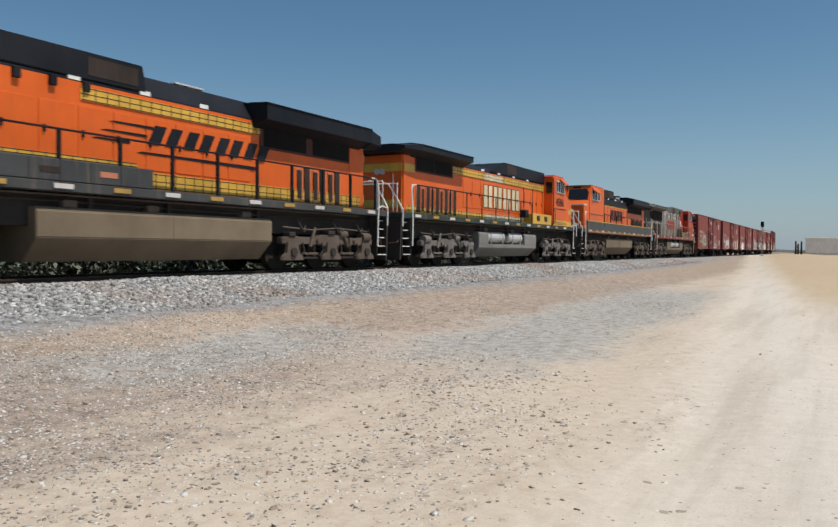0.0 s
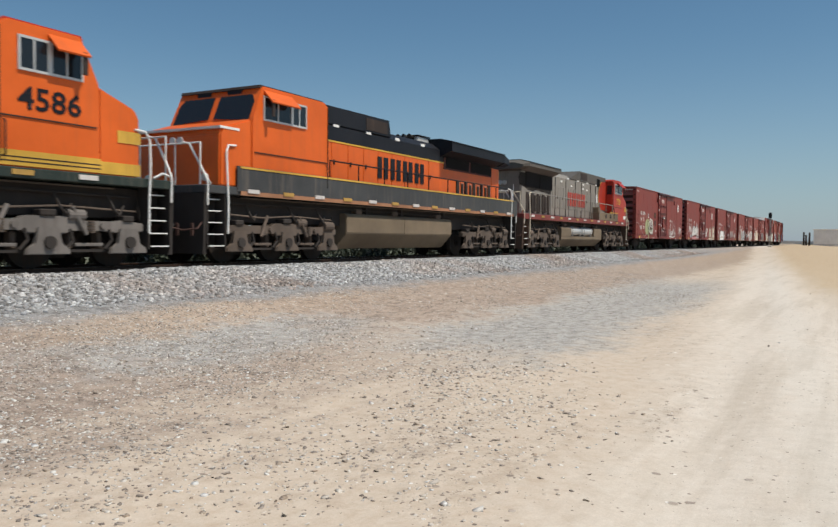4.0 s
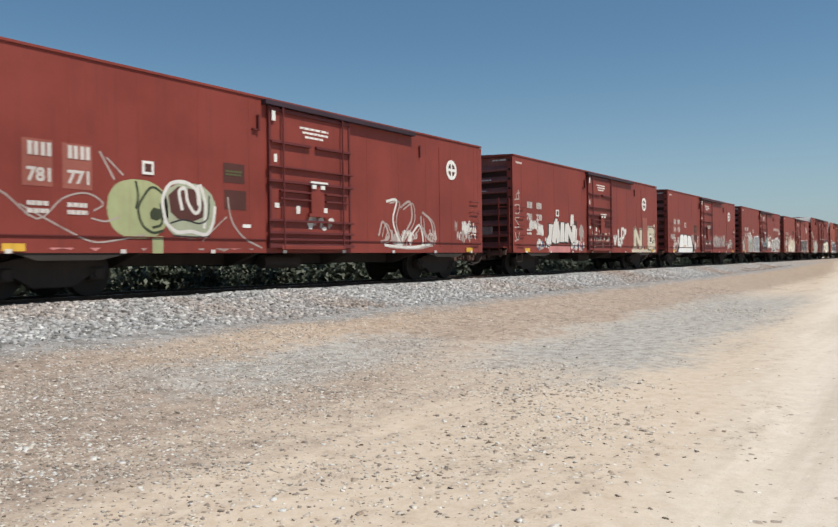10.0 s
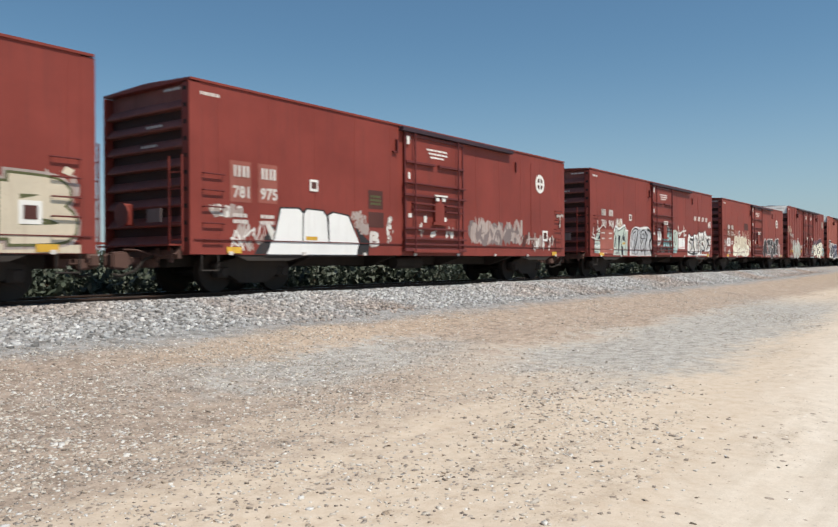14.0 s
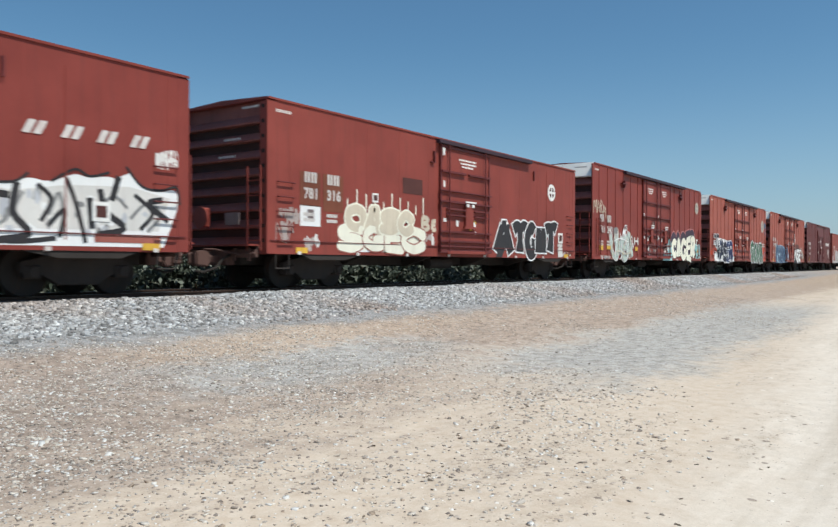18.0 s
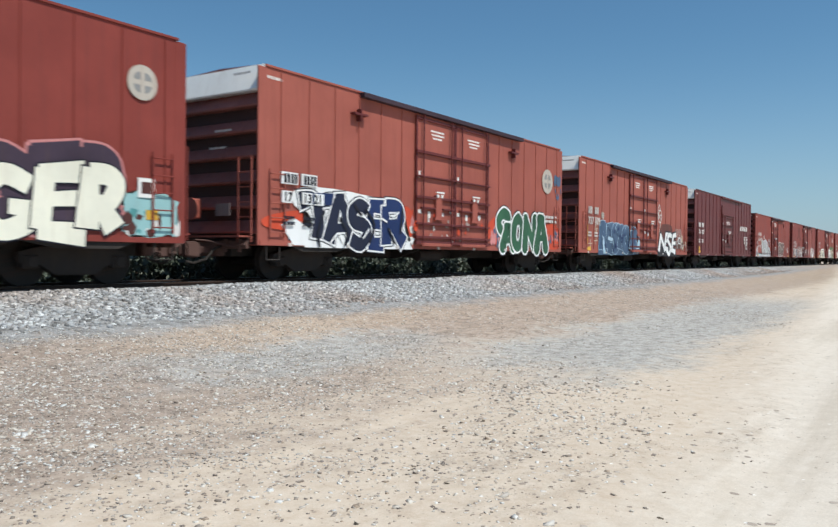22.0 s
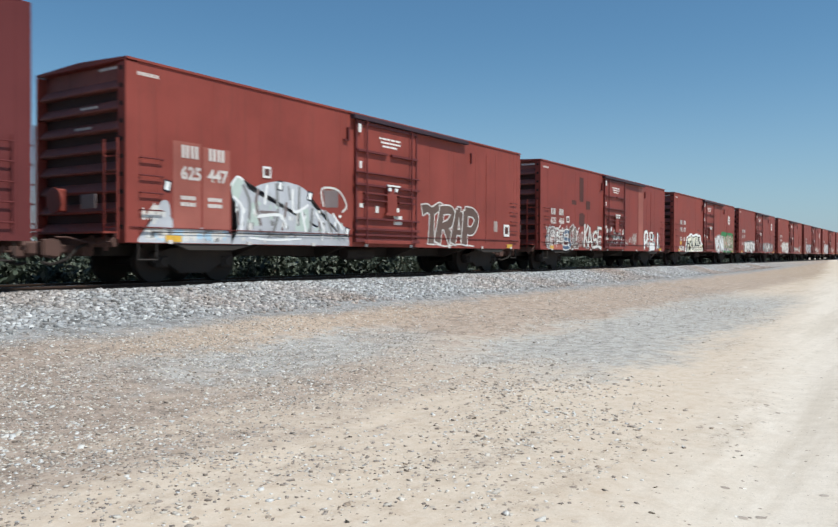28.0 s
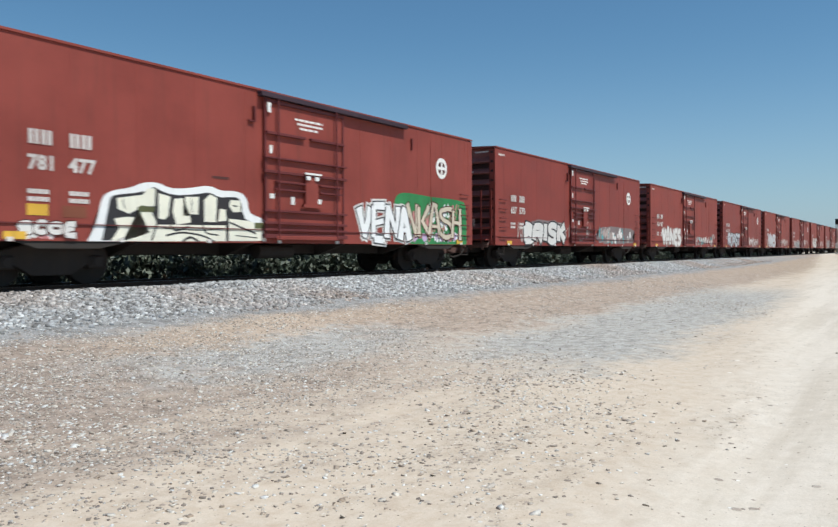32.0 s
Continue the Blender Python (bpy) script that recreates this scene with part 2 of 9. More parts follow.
    g_yellow=paint("yellow_mark", (0.60, 0.35, 0.045), 0.5, amount=0.3),
    conc=paint("pale_masonry", (0.62, 0.58, 0.53), 0.8, wear=(0.45, 0.4, 0.33), amount=0.3),
)


for key in ("soot", "screen", "under", "wheel", "vent", "black"):
    M[key].node_tree.nodes["Principled BSDF"].inputs["Specular IOR Level"].default_value = 0.15


def glass_dark():
    m, tr, b = shader("cab_glass")
    b.inputs["Base Color"].default_value = (0.012, 0.014, 0.016, 1)
    b.inputs["Roughness"].default_value = 0.08
    co = tr.nodes.new("ShaderNodeTexCoord").outputs["Object"]
    tr.links.new(ramp(tr, grain(tr, co, 3.0), [(0.3, (0.05, 0.05, 0.05)), (0.8, (0.3, 0.3, 0.3))]), b.inputs["Roughness"])
    return m


M["glass"] = glass_dark()


# ---- mesh helpers ----
def part(name, bm, material, parent, label="", smooth=False):
    """One bmesh as one mesh object under a thing or a part."""
    me = bpy.data.meshes.new(name)
    bmesh.ops.recalc_face_normals(bm, faces=bm.faces)
    bm.to_mesh(me)
    bm.free()
    return mesh_part(name, me, material, parent, label, smooth)


def mesh_part(name, me, material, parent, label="", smooth=False):
    if material is not None and not me.materials:
        me.materials.append(material)
    if smooth:
        me.polygons.foreach_set("use_smooth", [True] * len(me.polygons))
    ob = new(name, me)
    ob.parent = parent
    if label:
        ob["label"] = label
    return ob


def at(ob, x, y, z):
    ob.location = (x, y, z)
    return ob


def box(bm, x0, x1, y0, y1, z0, z1, bevel=0.0):
    x0, x1 = min(x0, x1), max(x0, x1)
    r = bmesh.ops.create_cube(bm, size=1.0)
    m = Matrix.LocRotScale(((x0 + x1) / 2, (y0 + y1) / 2, (z0 + z1) / 2), None, (x1 - x0, abs(y1 - y0), abs(z1 - z0)))
    bmesh.ops.transform(bm, matrix=m, verts=r["verts"])
    if bevel:
        es = list({e for v in r["verts"] for e in v.link_edges})
        bmesh.ops.bevel(bm, geom=es, offset=bevel, segments=1, affect="EDGES")
    return bm


def block(x0, x1, y0, y1, z0, z1, bevel=0.0):
    return box(bmesh.new(), x0, x1, y0, y1, z0, z1, bevel)


def cyl(bm, p0, p1, r, seg=8, r2=None):
    p0, p1 = Vector(p0), Vector(p1)
    d = p1 - p0
    m = Matrix.Translation((p0 + p1) / 2) @ d.to_track_quat("Z", "Y").to_matrix().to_4x4()
    bmesh.ops.create_cone(bm, cap_ends=True, segments=seg, radius1=r, radius2=r if r2 is None else r2, depth=d.length, matrix=m)
    return bm


def tube(bm, pts, r, seg=6):
    for a, b in zip(pts, pts[1:]):
        cyl(bm, a, b, r, seg)
    for p in pts[1:-1]:
        bmesh.ops.create_icosphere(bm, subdivisions=1, radius=r * 1.02, matrix=Matrix.Translation(p))
    return bm


def prism(bm, outline, y0, y1, axis="y", bevel=0.0):
    """An outline in two axes, pushed out along the third: (x, z) along y, or (y, z) along x."""
    lay = (lambda u, v, w: (u, w, v)) if axis == "y" else (lambda u, v, w: (w, u, v))
    a = [bm.verts.new(lay(u, v, y0)) for u, v in outline]
    b = [bm.verts.new(lay(u, v, y1)) for u, v in outline]
    n = len(outline)
    fs = [bm.faces.new(a), bm.faces.new(b[::-1])]
    fs += [bm.faces.new((a[i], b[i], b[(i + 1) % n], a[(i + 1) % n])) for i in range(n)]
    if bevel:
        es = list({e for f in fs for e in f.edges})
        bmesh.ops.bevel(bm, geom=es, offset=bevel, segments=2, affect="EDGES")
    return bm


def lettering(text, size, material, parent, x, y, z, label, bold=0.012, name="lettering", stretch=1.0):
    """Painted numerals on a side that faces -y: x, z is the lower left corner."""
    cu = bpy.data.curves.new(name, "FONT")
    cu.body, cu.size, cu.offset, cu.resolution_u = text, size * 1.38, bold * size * 4, 2
    tmp = bpy.data.objects.new("tmp", cu)
    me = bpy.data.meshes.new_from_object(tmp)
    bpy.data.objects.remove(tmp)
    me.transform(Matrix.Translation((x, y, z)) @ Matrix.Rotation(radians(90), 4, "X") @ Matrix.Diagonal((stretch, 1, 1, 1)))
    me.materials.clear()
    return mesh_part(name, me, material, parent, label)


def emblem(parent, x0, x1, y, z0, z1, material, count, label, slant=0.0, name="emblem_block", gap=0.1, edge=None):
    """A company mark as plain upright bars in pairs."""
    w, h = (x1 - x0) / count, z1 - z0
    for i in range(count):
        a, b = x0 + i * w + w * gap, x0 + (i + 1) * w - w * gap

        def slant_box(bm, a0, a1, v0, v1, lift):
            s0, s1 = slant * h * v0, slant * h * v1
            return prism(bm, [(a0 + s0, z0 + h * v0), (a1 + s0, z0 + h * v0), (a1 + s1, z0 + h * v1), (a0 + s1, z0 + h * v1)], y - lift, y)
        def block_mark(e, lift):
            bm, w2, ev = bmesh.new(), (b - a) * 0.41, e / h
            for a0 in (a, b - w2):
                slant_box(bm, a0 - e, a0 + w2 + e, -ev, 1 + ev, lift)
            return bm
        ob = None
        if edge:
            ob = part(name, block_mark(0.03, 0.004), edge, parent, "dark edge of the company mark")
        part(name, block_mark(0.0, 0.009), material, ob or parent, label)


def bars(parent, x0, x1, y, z0, z1, material, rows, seed, label="", name="stencil"):
    """Small stencilled lines as plain bars."""
    rg = random.Random(seed)
    bm = bmesh.new()
    h = (z1 - z0) / rows
    for r in range(rows):
        x = x0
        while x < x1 - 0.02:
            w = min(rg.uniform(0.08, 0.28) * (x1 - x0) + 0.02, x1 - x)
            box(bm, x, x + w * 0.85, y - 0.004, y, z0 + r * h + h * 0.2, z0 + r * h + h * 0.8)
            x += w
    return tagged(part(name, bm, material, parent, label), kind="stuff")


def rounded(pts, steps=4):
    """A bent line drawn through the points in one swing of the arm."""
    if len(pts) < 3:
        return pts
    closed = (pts[0] - pts[-1]).length < 1e-6
    out = []
    n = len(pts)
    for i in range(n - 1):
        p0 = pts[i - 1] if i else (pts[-2] if closed else pts[0])
        p1, p2 = pts[i], pts[i + 1]
        p3 = pts[i + 2] if i + 2 < n else (pts[1] if closed else pts[-1])
        for k in range(steps):
            t = k / steps
            out.append(0.5 * (2 * p1 + (p2 - p0) * t + (2 * p0 - 5 * p1 + 4 * p2 - p3) * t * t + (3 * p1 - p0 - 3 * p2 + p3) * t ** 3))
    out.append(pts[-1])
    return out


def ribbon(bm, pts, w, y):
    """A flat painted stroke with blunt round ends, facing -y."""
    pts = rounded([Vector(p) for p in pts])
    n = len(pts)
    left, right = [], []
    for i, p in enumerate(pts):
        d = (pts[min(i + 1, n - 1)] - pts[max(i - 1, 0)]).normalized()
        nrm = Vector((-d.y, d.x))
        ext = d * (w * 0.35) * (-1 if i == 0 else 1 if i == n - 1 else 0)
        left.append(p + ext + nrm * w / 2)
        right.append(p + ext - nrm * w / 2)
    for i in range(n - 1):
        vs = [bm.verts.new((q.x, y - 0.00003 * k, q.y)) for q, k in ((left[i], i), (left[i + 1], i + 1), (right[i + 1], i + 1), (right[i], i))]
        bm.faces.new(vs)


def tag_strokes(rg):
    """Strokes of one unreadable sprayed sign."""
    out = []
    for _ in range(rg.choice((2, 2, 3))):
        x, z = rg.random(), rg.choice((0.0, 1.0))
        pts = [(x, z)]
        for _ in range(rg.choice((2, 3, 3, 4))):
            x = min(1.05, max(-0.05, x + rg.uniform(-0.65, 0.65)))
            z = min(1.0, max(0.0, 1 - z + rg.uniform(-0.35, 0.35)))
            pts.append((x, z))
        out.append(pts)
    return out


def face(car, d):
    """The painted surface at d: doors stand proud of the side."""
    a, b = car["doors"]
    return car["side"] - (0.0 if car["kind"] != "plain" else 0.002) - (0.062 if a - 0.05 < d < b + 0.05 else 0.0)


def scrawl(car, d0, d1, z0, z1, cols, n, seed, size=0.5, thin=0.03):
    """Many quick thin tags and dabs, one over the other."""
    rg = random.Random(seed)
    for c in cols:
        bm = bmesh.new()
        for k in range(max(1, n // len(cols))):
            a, b = rg.uniform(d0, max(d0 + 0.01, d1 - size * 0.6)), rg.uniform(z0, max(z0 + 0.01, z1 - size * 0.5))
            s, h = size * rg.uniform(0.5, 1.2), size * rg.uniform(0.35, 1.0)
            h = min(h, z1 - b)
            y = face(car, a + s / 2) - 0.002 - 0.0003 * k
            for st in tag_strokes(rg):
                ribbon(bm, [(car["x0"] + a + s * u, b + h * v) for u, v in st], thin * rg.choice((0.7, 1, 1, 1.6, 3.0)), y)
        tagged(part("graffiti_scribble", bm, M[c], car["thing"], "quick thin sprayed tags"), kind="stuff")


def line(car, pts, col, w=0.04, lift=0.004):
    bm = bmesh.new()
    ribbon(bm, [(car["x0"] + d, z) for d, z in pts], w, face(car, pts[0][0]) - lift)
    part("sprayed_line", bm, M[col], car["thing"])


def blob(car, d0, d1, z0, z1, col, seed, label="patchy sprayed background colour", ragged=0.2, square=0.5):
    rg = random.Random(seed)
    n = 40
    cx, cz, rx, rz = (d0 + d1) / 2, (z0 + z1) / 2, (d1 - d0) / 2, (z1 - z0) / 2
    ring = []
    for i in range(n):
        t = 6.2832 * i / n
        u = math.copysign(abs(math.cos(t)) ** square, math.cos(t)) * rg.uniform(1 - ragged, 1)
        v = math.copysign(abs(math.sin(t)) ** square, math.sin(t)) * rg.uniform(1 - ragged, 1)
        ring.append((car["x0"] + cx + rx * u, cz + rz * v))
    bm = bmesh.new()
    bm.faces.new([bm.verts.new((u, face(car, cx) - 0.0012, v)) for u, v in ring])
    bmesh.ops.triangulate(bm, faces=bm.faces)
    part("graffiti_ground", bm, M[col], car["thing"], label)


# Letters of the sprayed pieces: strokes as (u, v, width), in a box from 0 to 1.
GLYPHS = {
    "A": [[(0, 0, 1.3), (0.38, 1, 0.85)], [(0.30, 1, 1), (0.68, 0.98, 1)], [(0.62, 1, 0.85), (1, 0, 1.3)], [(0.2, 0.32, 0.6), (0.82, 0.32, 0.6)]],
    "B": [[(0.1, 0, 1.1), (0.1, 1, 1)], [(0.05, 0.98, 1), (0.75, 0.95, 1), (0.88, 0.74, 1), (0.2, 0.54, 0.8)], [(0.2, 0.54, 0.8), (0.9, 0.44, 1), (0.95, 0.14, 1), (0.05, 0.03, 1)]],
    "C": [[(0.98, 0.80, 1.15), (0.5, 1, 1), (0.06, 0.65, 1), (0.1, 0.2, 1), (0.55, 0, 1), (1, 0.17, 1.15)]],
    "D": [[(0.1, 0, 1.2), (0.1, 1, 1)], [(0.05, 0.98, 1), (0.6, 0.95, 1), (0.98, 0.6, 1), (0.9, 0.2, 1), (0.05, 0.02, 1)]],
    "E": [[(0.1, 0, 1), (0.12, 1, 1)], [(0.05, 0.97, 0.9), (1, 1, 1.1)], [(0.1, 0.5, 0.7), (0.85, 0.55, 0.8)], [(0.05, 0.03, 0.9), (1.02, 0, 1.15)]],
    "G": [[(0.95, 0.85, 1), (0.5, 1, 1), (0.08, 0.7, 1), (0.08, 0.3, 1), (0.45, 0, 1), (0.95, 0.08, 1), (0.98, 0.42, 0.9)], [(0.55, 0.42, 0.7), (1, 0.42, 0.8)]],
    "H": [[(0.08, 0, 1.3), (0.12, 1, 0.95)], [(0.9, 0, 1.3), (0.92, 1, 0.95)], [(0.1, 0.5, 0.75), (0.9, 0.5, 0.75)]],
    "I": [[(0.45, 0, 1.35), (0.55, 1, 1.05)]],
    "J": [[(0.92, 1, 1.2), (0.85, 0.35, 1), (0.5, 0.02, 1), (0.02, 0.2, 1.15)]],
    "K": [[(0.1, 0, 1.25), (0.12, 1, 1)], [(0.95, 1, 1.25), (0.3, 0.5, 0.8)], [(0.35, 0.52, 0.8), (1.05, 0, 1.35)]],
    "L": [[(0.15, 1, 1.1), (0.12, 0, 1)], [(0.1, 0.04, 0.9), (1.05, 0.02, 1.2)]],
    "N": [[(0.08, 0, 1.25), (0.12, 1, 0.9)], [(0.1, 1, 0.9), (0.88, 0.02, 1)], [(0.9, 0, 0.9), (0.95, 1, 1.25)]],
    "O": [[(0.5, 1, 1), (0.08, 0.8, 1), (0.05, 0.25, 1), (0.5, 0, 1), (0.95, 0.22, 1), (0.93, 0.8, 1), (0.5, 1, 1)]],
    "P": [[(0.12, 0, 1.3), (0.12, 1, 1)], [(0.05, 0.98, 1), (0.7, 0.98, 1), (0.95, 0.72, 1), (0.65, 0.42, 1), (0.15, 0.42, 0.8)]],
    "R": [[(0.1, 0, 1.3), (0.1, 1, 0.95)], [(0.05, 0.98, 1), (0.7, 0.98, 1), (0.95, 0.75, 1), (0.7, 0.5, 1), (0.15, 0.46, 0.7)], [(0.42, 0.5, 0.8), (1.03, 0, 1.35)]],
    "S": [[(1, 0.88, 1), (0.55, 1, 1), (0.08, 0.82, 1), (0.2, 0.56, 1), (0.8, 0.44, 1), (0.95, 0.18, 1), (0.5, 0, 1), (-0.02, 0.1, 1)]],
    "T": [[(-0.08, 0.84, 1.2), (0.22, 0.98, 0.9), (0.5, 0.9, 0.85), (0.8, 0.99, 0.9), (1.08, 0.86, 1.2)], [(0.5, 0.9, 1), (0.5, 0.45, 0.95), (0.42, 0, 1.4)]],
    "U": [[(0.05, 1, 1.25), (0.08, 0.3, 1), (0.5, 0.02, 1), (0.92, 0.3, 1), (0.95, 1, 1.25)]],
    "V": [[(0, 1, 1.35), (0.45, 0, 0.8)], [(0.45, 0, 0.8), (1, 1, 1.35)]],
    "W": [[(0, 1, 1.25), (0.25, 0, 0.8)], [(0.25, 0, 0.8), (0.5, 0.75, 0.9)], [(0.5, 0.75, 0.9), (0.72, 0, 0.8)], [(0.72, 0, 0.8), (1.02, 1, 1.25)]],
    "Z": [[(0, 0.93, 1), (1, 0.97, 1)], [(0.92, 0.95, 0.9), (0.1, 0.05, 0.9)], [(0, 0.03, 1), (1.05, 0.05, 1.15)]],
}


def slab(bm, pts, y, grow=0.0, cap=False):
    """A flat painted stroke of changing width; blunt ends, or round ones."""
    pts = [Vector(p) for p in pts]
    if len(pts) > 3:
        pts = rounded(pts, 4)
    n = len(pts)
    left, right = [], []
    for i, p in enumerate(pts):
        a, b = pts[max(i - 1, 0)], pts[min(i + 1, n - 1)]
        d = Vector((b.x - a.x, b.y - a.y)).normalized()
        nrm = Vector((-d.y, d.x)) * (p.z / 2 + grow)
        q = Vector((p.x, p.y)) + d * (grow * (-1 if i == 0 else 1 if i == n - 1 else 0))
        yy = y - 0.00002 * len(bm.faces) - 0.00002 * i
        left.append(bm.verts.new((q.x + nrm.x, yy, q.y + nrm.y)))
        right.append(bm.verts.new((q.x - nrm.x, yy, q.y - nrm.y)))
    for i in range(n - 1):
        bm.faces.new((left[i], left[i + 1], right[i + 1], right[i]))
    if cap:
        for p in (pts[0], pts[-1]):
            r = p.z / 2 + grow
            y = y - 0.00004 - 0.00002 * n
            bm.faces.new([bm.verts.new((p.x + r * math.cos(k * 0.5236), y, p.y + r * math.sin(k * 0.5236))) for k in range(12)])


def burner(car, letters, fill, edge, fat, rim, seed, halo=None, halo_w=0.08, cast=None, by=(0.0, 0.0), cast_rim=None, cap=False, label="sprayed graffiti lettering", lean=0.0, wild=0.05):
    """A sprayed piece, letter by letter in its own box: thrown shadow, halo, edge and fill."""
    rg = random.Random(seed)
    for i, (ch, d0, d1, z0, z1) in enumerate(letters):
        y = face(car, (d0 + d1) / 2)
        lay = dict(cast_rim=bmesh.new(), cast=bmesh.new(), halo=bmesh.new(), edge=bmesh.new(), fill=bmesh.new())
        w, h = max(d1 - d0 - fat, 0.05), z1 - z0 - fat
        tilt = lean + rg.uniform(-wild, wild)
        for st in GLYPHS[ch]:
            pts = []
            for u, v, k in st:
                u, v = u + tilt * (v - 0.5) + rg.uniform(-wild, wild) * 0.6, v + rg.uniform(-wild, wild) * 0.5
                pts.append((car["x0"] + d0 + fat / 2 + w * u, z0 + fat / 2 + h * v, fat * k * rg.uniform(0.92, 1.08)))
            if cast:
                for s in (1.0, 0.66, 0.33):
                    moved = [(a + by[0] * s, b + by[1] * s, c) for a, b, c in pts]
                    slab(lay["cast"], moved, y - 0.003 - 0.00005 * i, rim, cap)
                    if cast_rim:
                        slab(lay["cast_rim"], moved, y - 0.0012 - 0.00005 * i, rim + 0.05, cap)
            if halo:
                slab(lay["halo"], pts, y - 0.0055 - 0.00005 * i, rim + halo_w, cap)
            slab(lay["edge"], pts, y - 0.008 - 0.006 * i, rim, cap)
            slab(lay["fill"], pts, y - 0.0105 - 0.006 * i, 0.0, cap)
        lt = part("graffiti_letter", lay.pop("edge"), M[edge], car["thing"], label)
        for key, col, name in (("fill", fill, "letter_fill"), ("halo", halo, "letter_contour"), ("cast", cast, "letter_shadow"), ("cast_rim", cast_rim, "shadow_outline")):
            if col:
                part(name, lay[key], M[col], lt)
            else:
                lay[key].free()


def spell(word, d0, d1, z0, z1, lap=0.1, seed=1, step=0.06):
    """Letter boxes for a word, crowding each other."""
    rg = random.Random(seed)
    ws = [{"I": 0.5, "W": 1.3, "J": 0.8}.get(ch, 1.0) * rg.uniform(0.9, 1.1) for ch in word]
    k, out, d = (d1 - d0) / sum(ws), [], d0
    for ch, w in zip(word, ws):
        out.append((ch, max(d0, d - lap * k * w), min(d1, d + (1 + lap) * k * w), z0 + rg.uniform(0, step), z1 - rg.uniform(0, step * 2)))
        d += k * w
    return out


def poly(car, pts, col, label="", lift=0.002, name="paint_patch"):
    """A flat painted patch with straight edges."""
    bm = bmesh.new()
    mid = sum(p[0] for p in pts) / len(pts)
    if name == "graffiti_ground":
        for cut in (0.25, 0.25):
            soft_ring = []
            for a, p, b in zip(pts[-1:] + pts[:-1], pts, pts[1:] + pts[:1]):
                soft_ring += [p] if p[1] < 0.95 else [(p[0] + (q[0] - p[0]) * cut, p[1] + (q[1] - p[1]) * cut) for q in (a, b)]
            pts = soft_ring
    bm.faces.new([bm.verts.new((car["x0"] + d, face(car, mid) - lift, z)) for d, z in pts])
    bmesh.ops.triangulate(bm, faces=bm.faces)
    part(name, bm, M[col], car["thing"], label)


def dabs(car, d0, d1, z0, z1, cols, n, seed, size=0.3, lift=0.002):
    """Overlapping dabs and broken bits of old tags."""
    rg = random.Random(seed)
    for k, c in enumerate(cols):
        bm = bmesh.new()
        for j in range(max(1, n // len(cols))):
            s, t = size * rg.uniform(0.3, 1.0), size * rg.uniform(0.4, 1.4)
            a, b = rg.uniform(d0 + s / 2, max(d1 - s / 2, d0 + s / 2)), rg.uniform(z0 + t / 2, max(z1 - t / 2, z0 + t / 2))
            y = face(car, a) - lift - 0.0004 * k - 0.00002 * j
            ring, m = [], rg.choice((4, 5, 6))
            turn = rg.uniform(0, 6.28)
            for i in range(m):
                q = turn + 6.2832 * i / m
                f = rg.uniform(0.6, 1.0)
                ring.append(bm.verts.new((car["x0"] + a + s / 2 * f * math.cos(q), y, min(z1, max(z0, b + t / 2 * f * math.sin(q))))))
            bm.faces.new(ring)
        bmesh.ops.triangulate(bm, faces=bm.faces)
        tagged(part("graffiti_overspray", bm, M[c], car["thing"], "broken dabs of old sprayed paint"), kind="stuff")


# ---- ground and track ----
YC = 15.22          # middle of the track
RAIL = 0.94         # top of the rails
BEND, RADIUS = 190.0, 420.0   # where the track bends away, and how sharply


def smooth(a, b, x):
    t = np.clip((x - a) / (b - a), 0, 1)
    return t * t * (3 - 2 * t)


def track_point(d):
    """Place and heading of the track's middle at the distance d."""
    if d <= BEND:
        return d, YC, 0.0
    a = (d - BEND) / RADIUS
    return BEND + RADIUS * math.sin(a), YC + RADIUS * (1 - math.cos(a)), a


def across(x, y):
    """Distance from the track's middle; negative on the road side."""
    bent = np.where(x > BEND, RADIUS - np.hypot(x - BEND, np.maximum(YC + RADIUS - y, 0.01)), y - YC)
    return bent


def ground_height(x, y):
    v = across(x, y)
    base = 0.12 * smooth(-9.5, -6.5, v) + 0.30 * smooth(-7.0, -4.0, v) + 0.10 * smooth(-4.6, -3.6, v)
    base = base + smooth(45, 125, x) * smooth(-22, -9, v) * (0.86 - base) * (v < -2)
    shoulder = 0.86 - np.clip((np.abs(v) - 2.0) / 1.9, 0, 1) * 0.40
    z = np.where(np.abs(v) < 3.9, np.maximum(shoulder, base), base)
    z = np.where(v > 2.0, np.maximum(shoulder * (v < 3.9), 0.30), z)
    return z


def ruts(x, y):
    """Shallow wheel ruts of the dirt road and soft humps."""
    path = -0.4 + 0.075 * x
    dz = -0.035 * np.exp(-((y - path - 0.9) / 0.3) ** 2) - 0.035 * np.exp(-((y - path + 0.8) / 0.3) ** 2)
    near = np.exp(-(x / 70.0) ** 2)
    return dz * near + 0.012 * near * (np.sin(x * 1.3 + y * 0.7) + np.sin(y * 2.1 - x * 0.6))


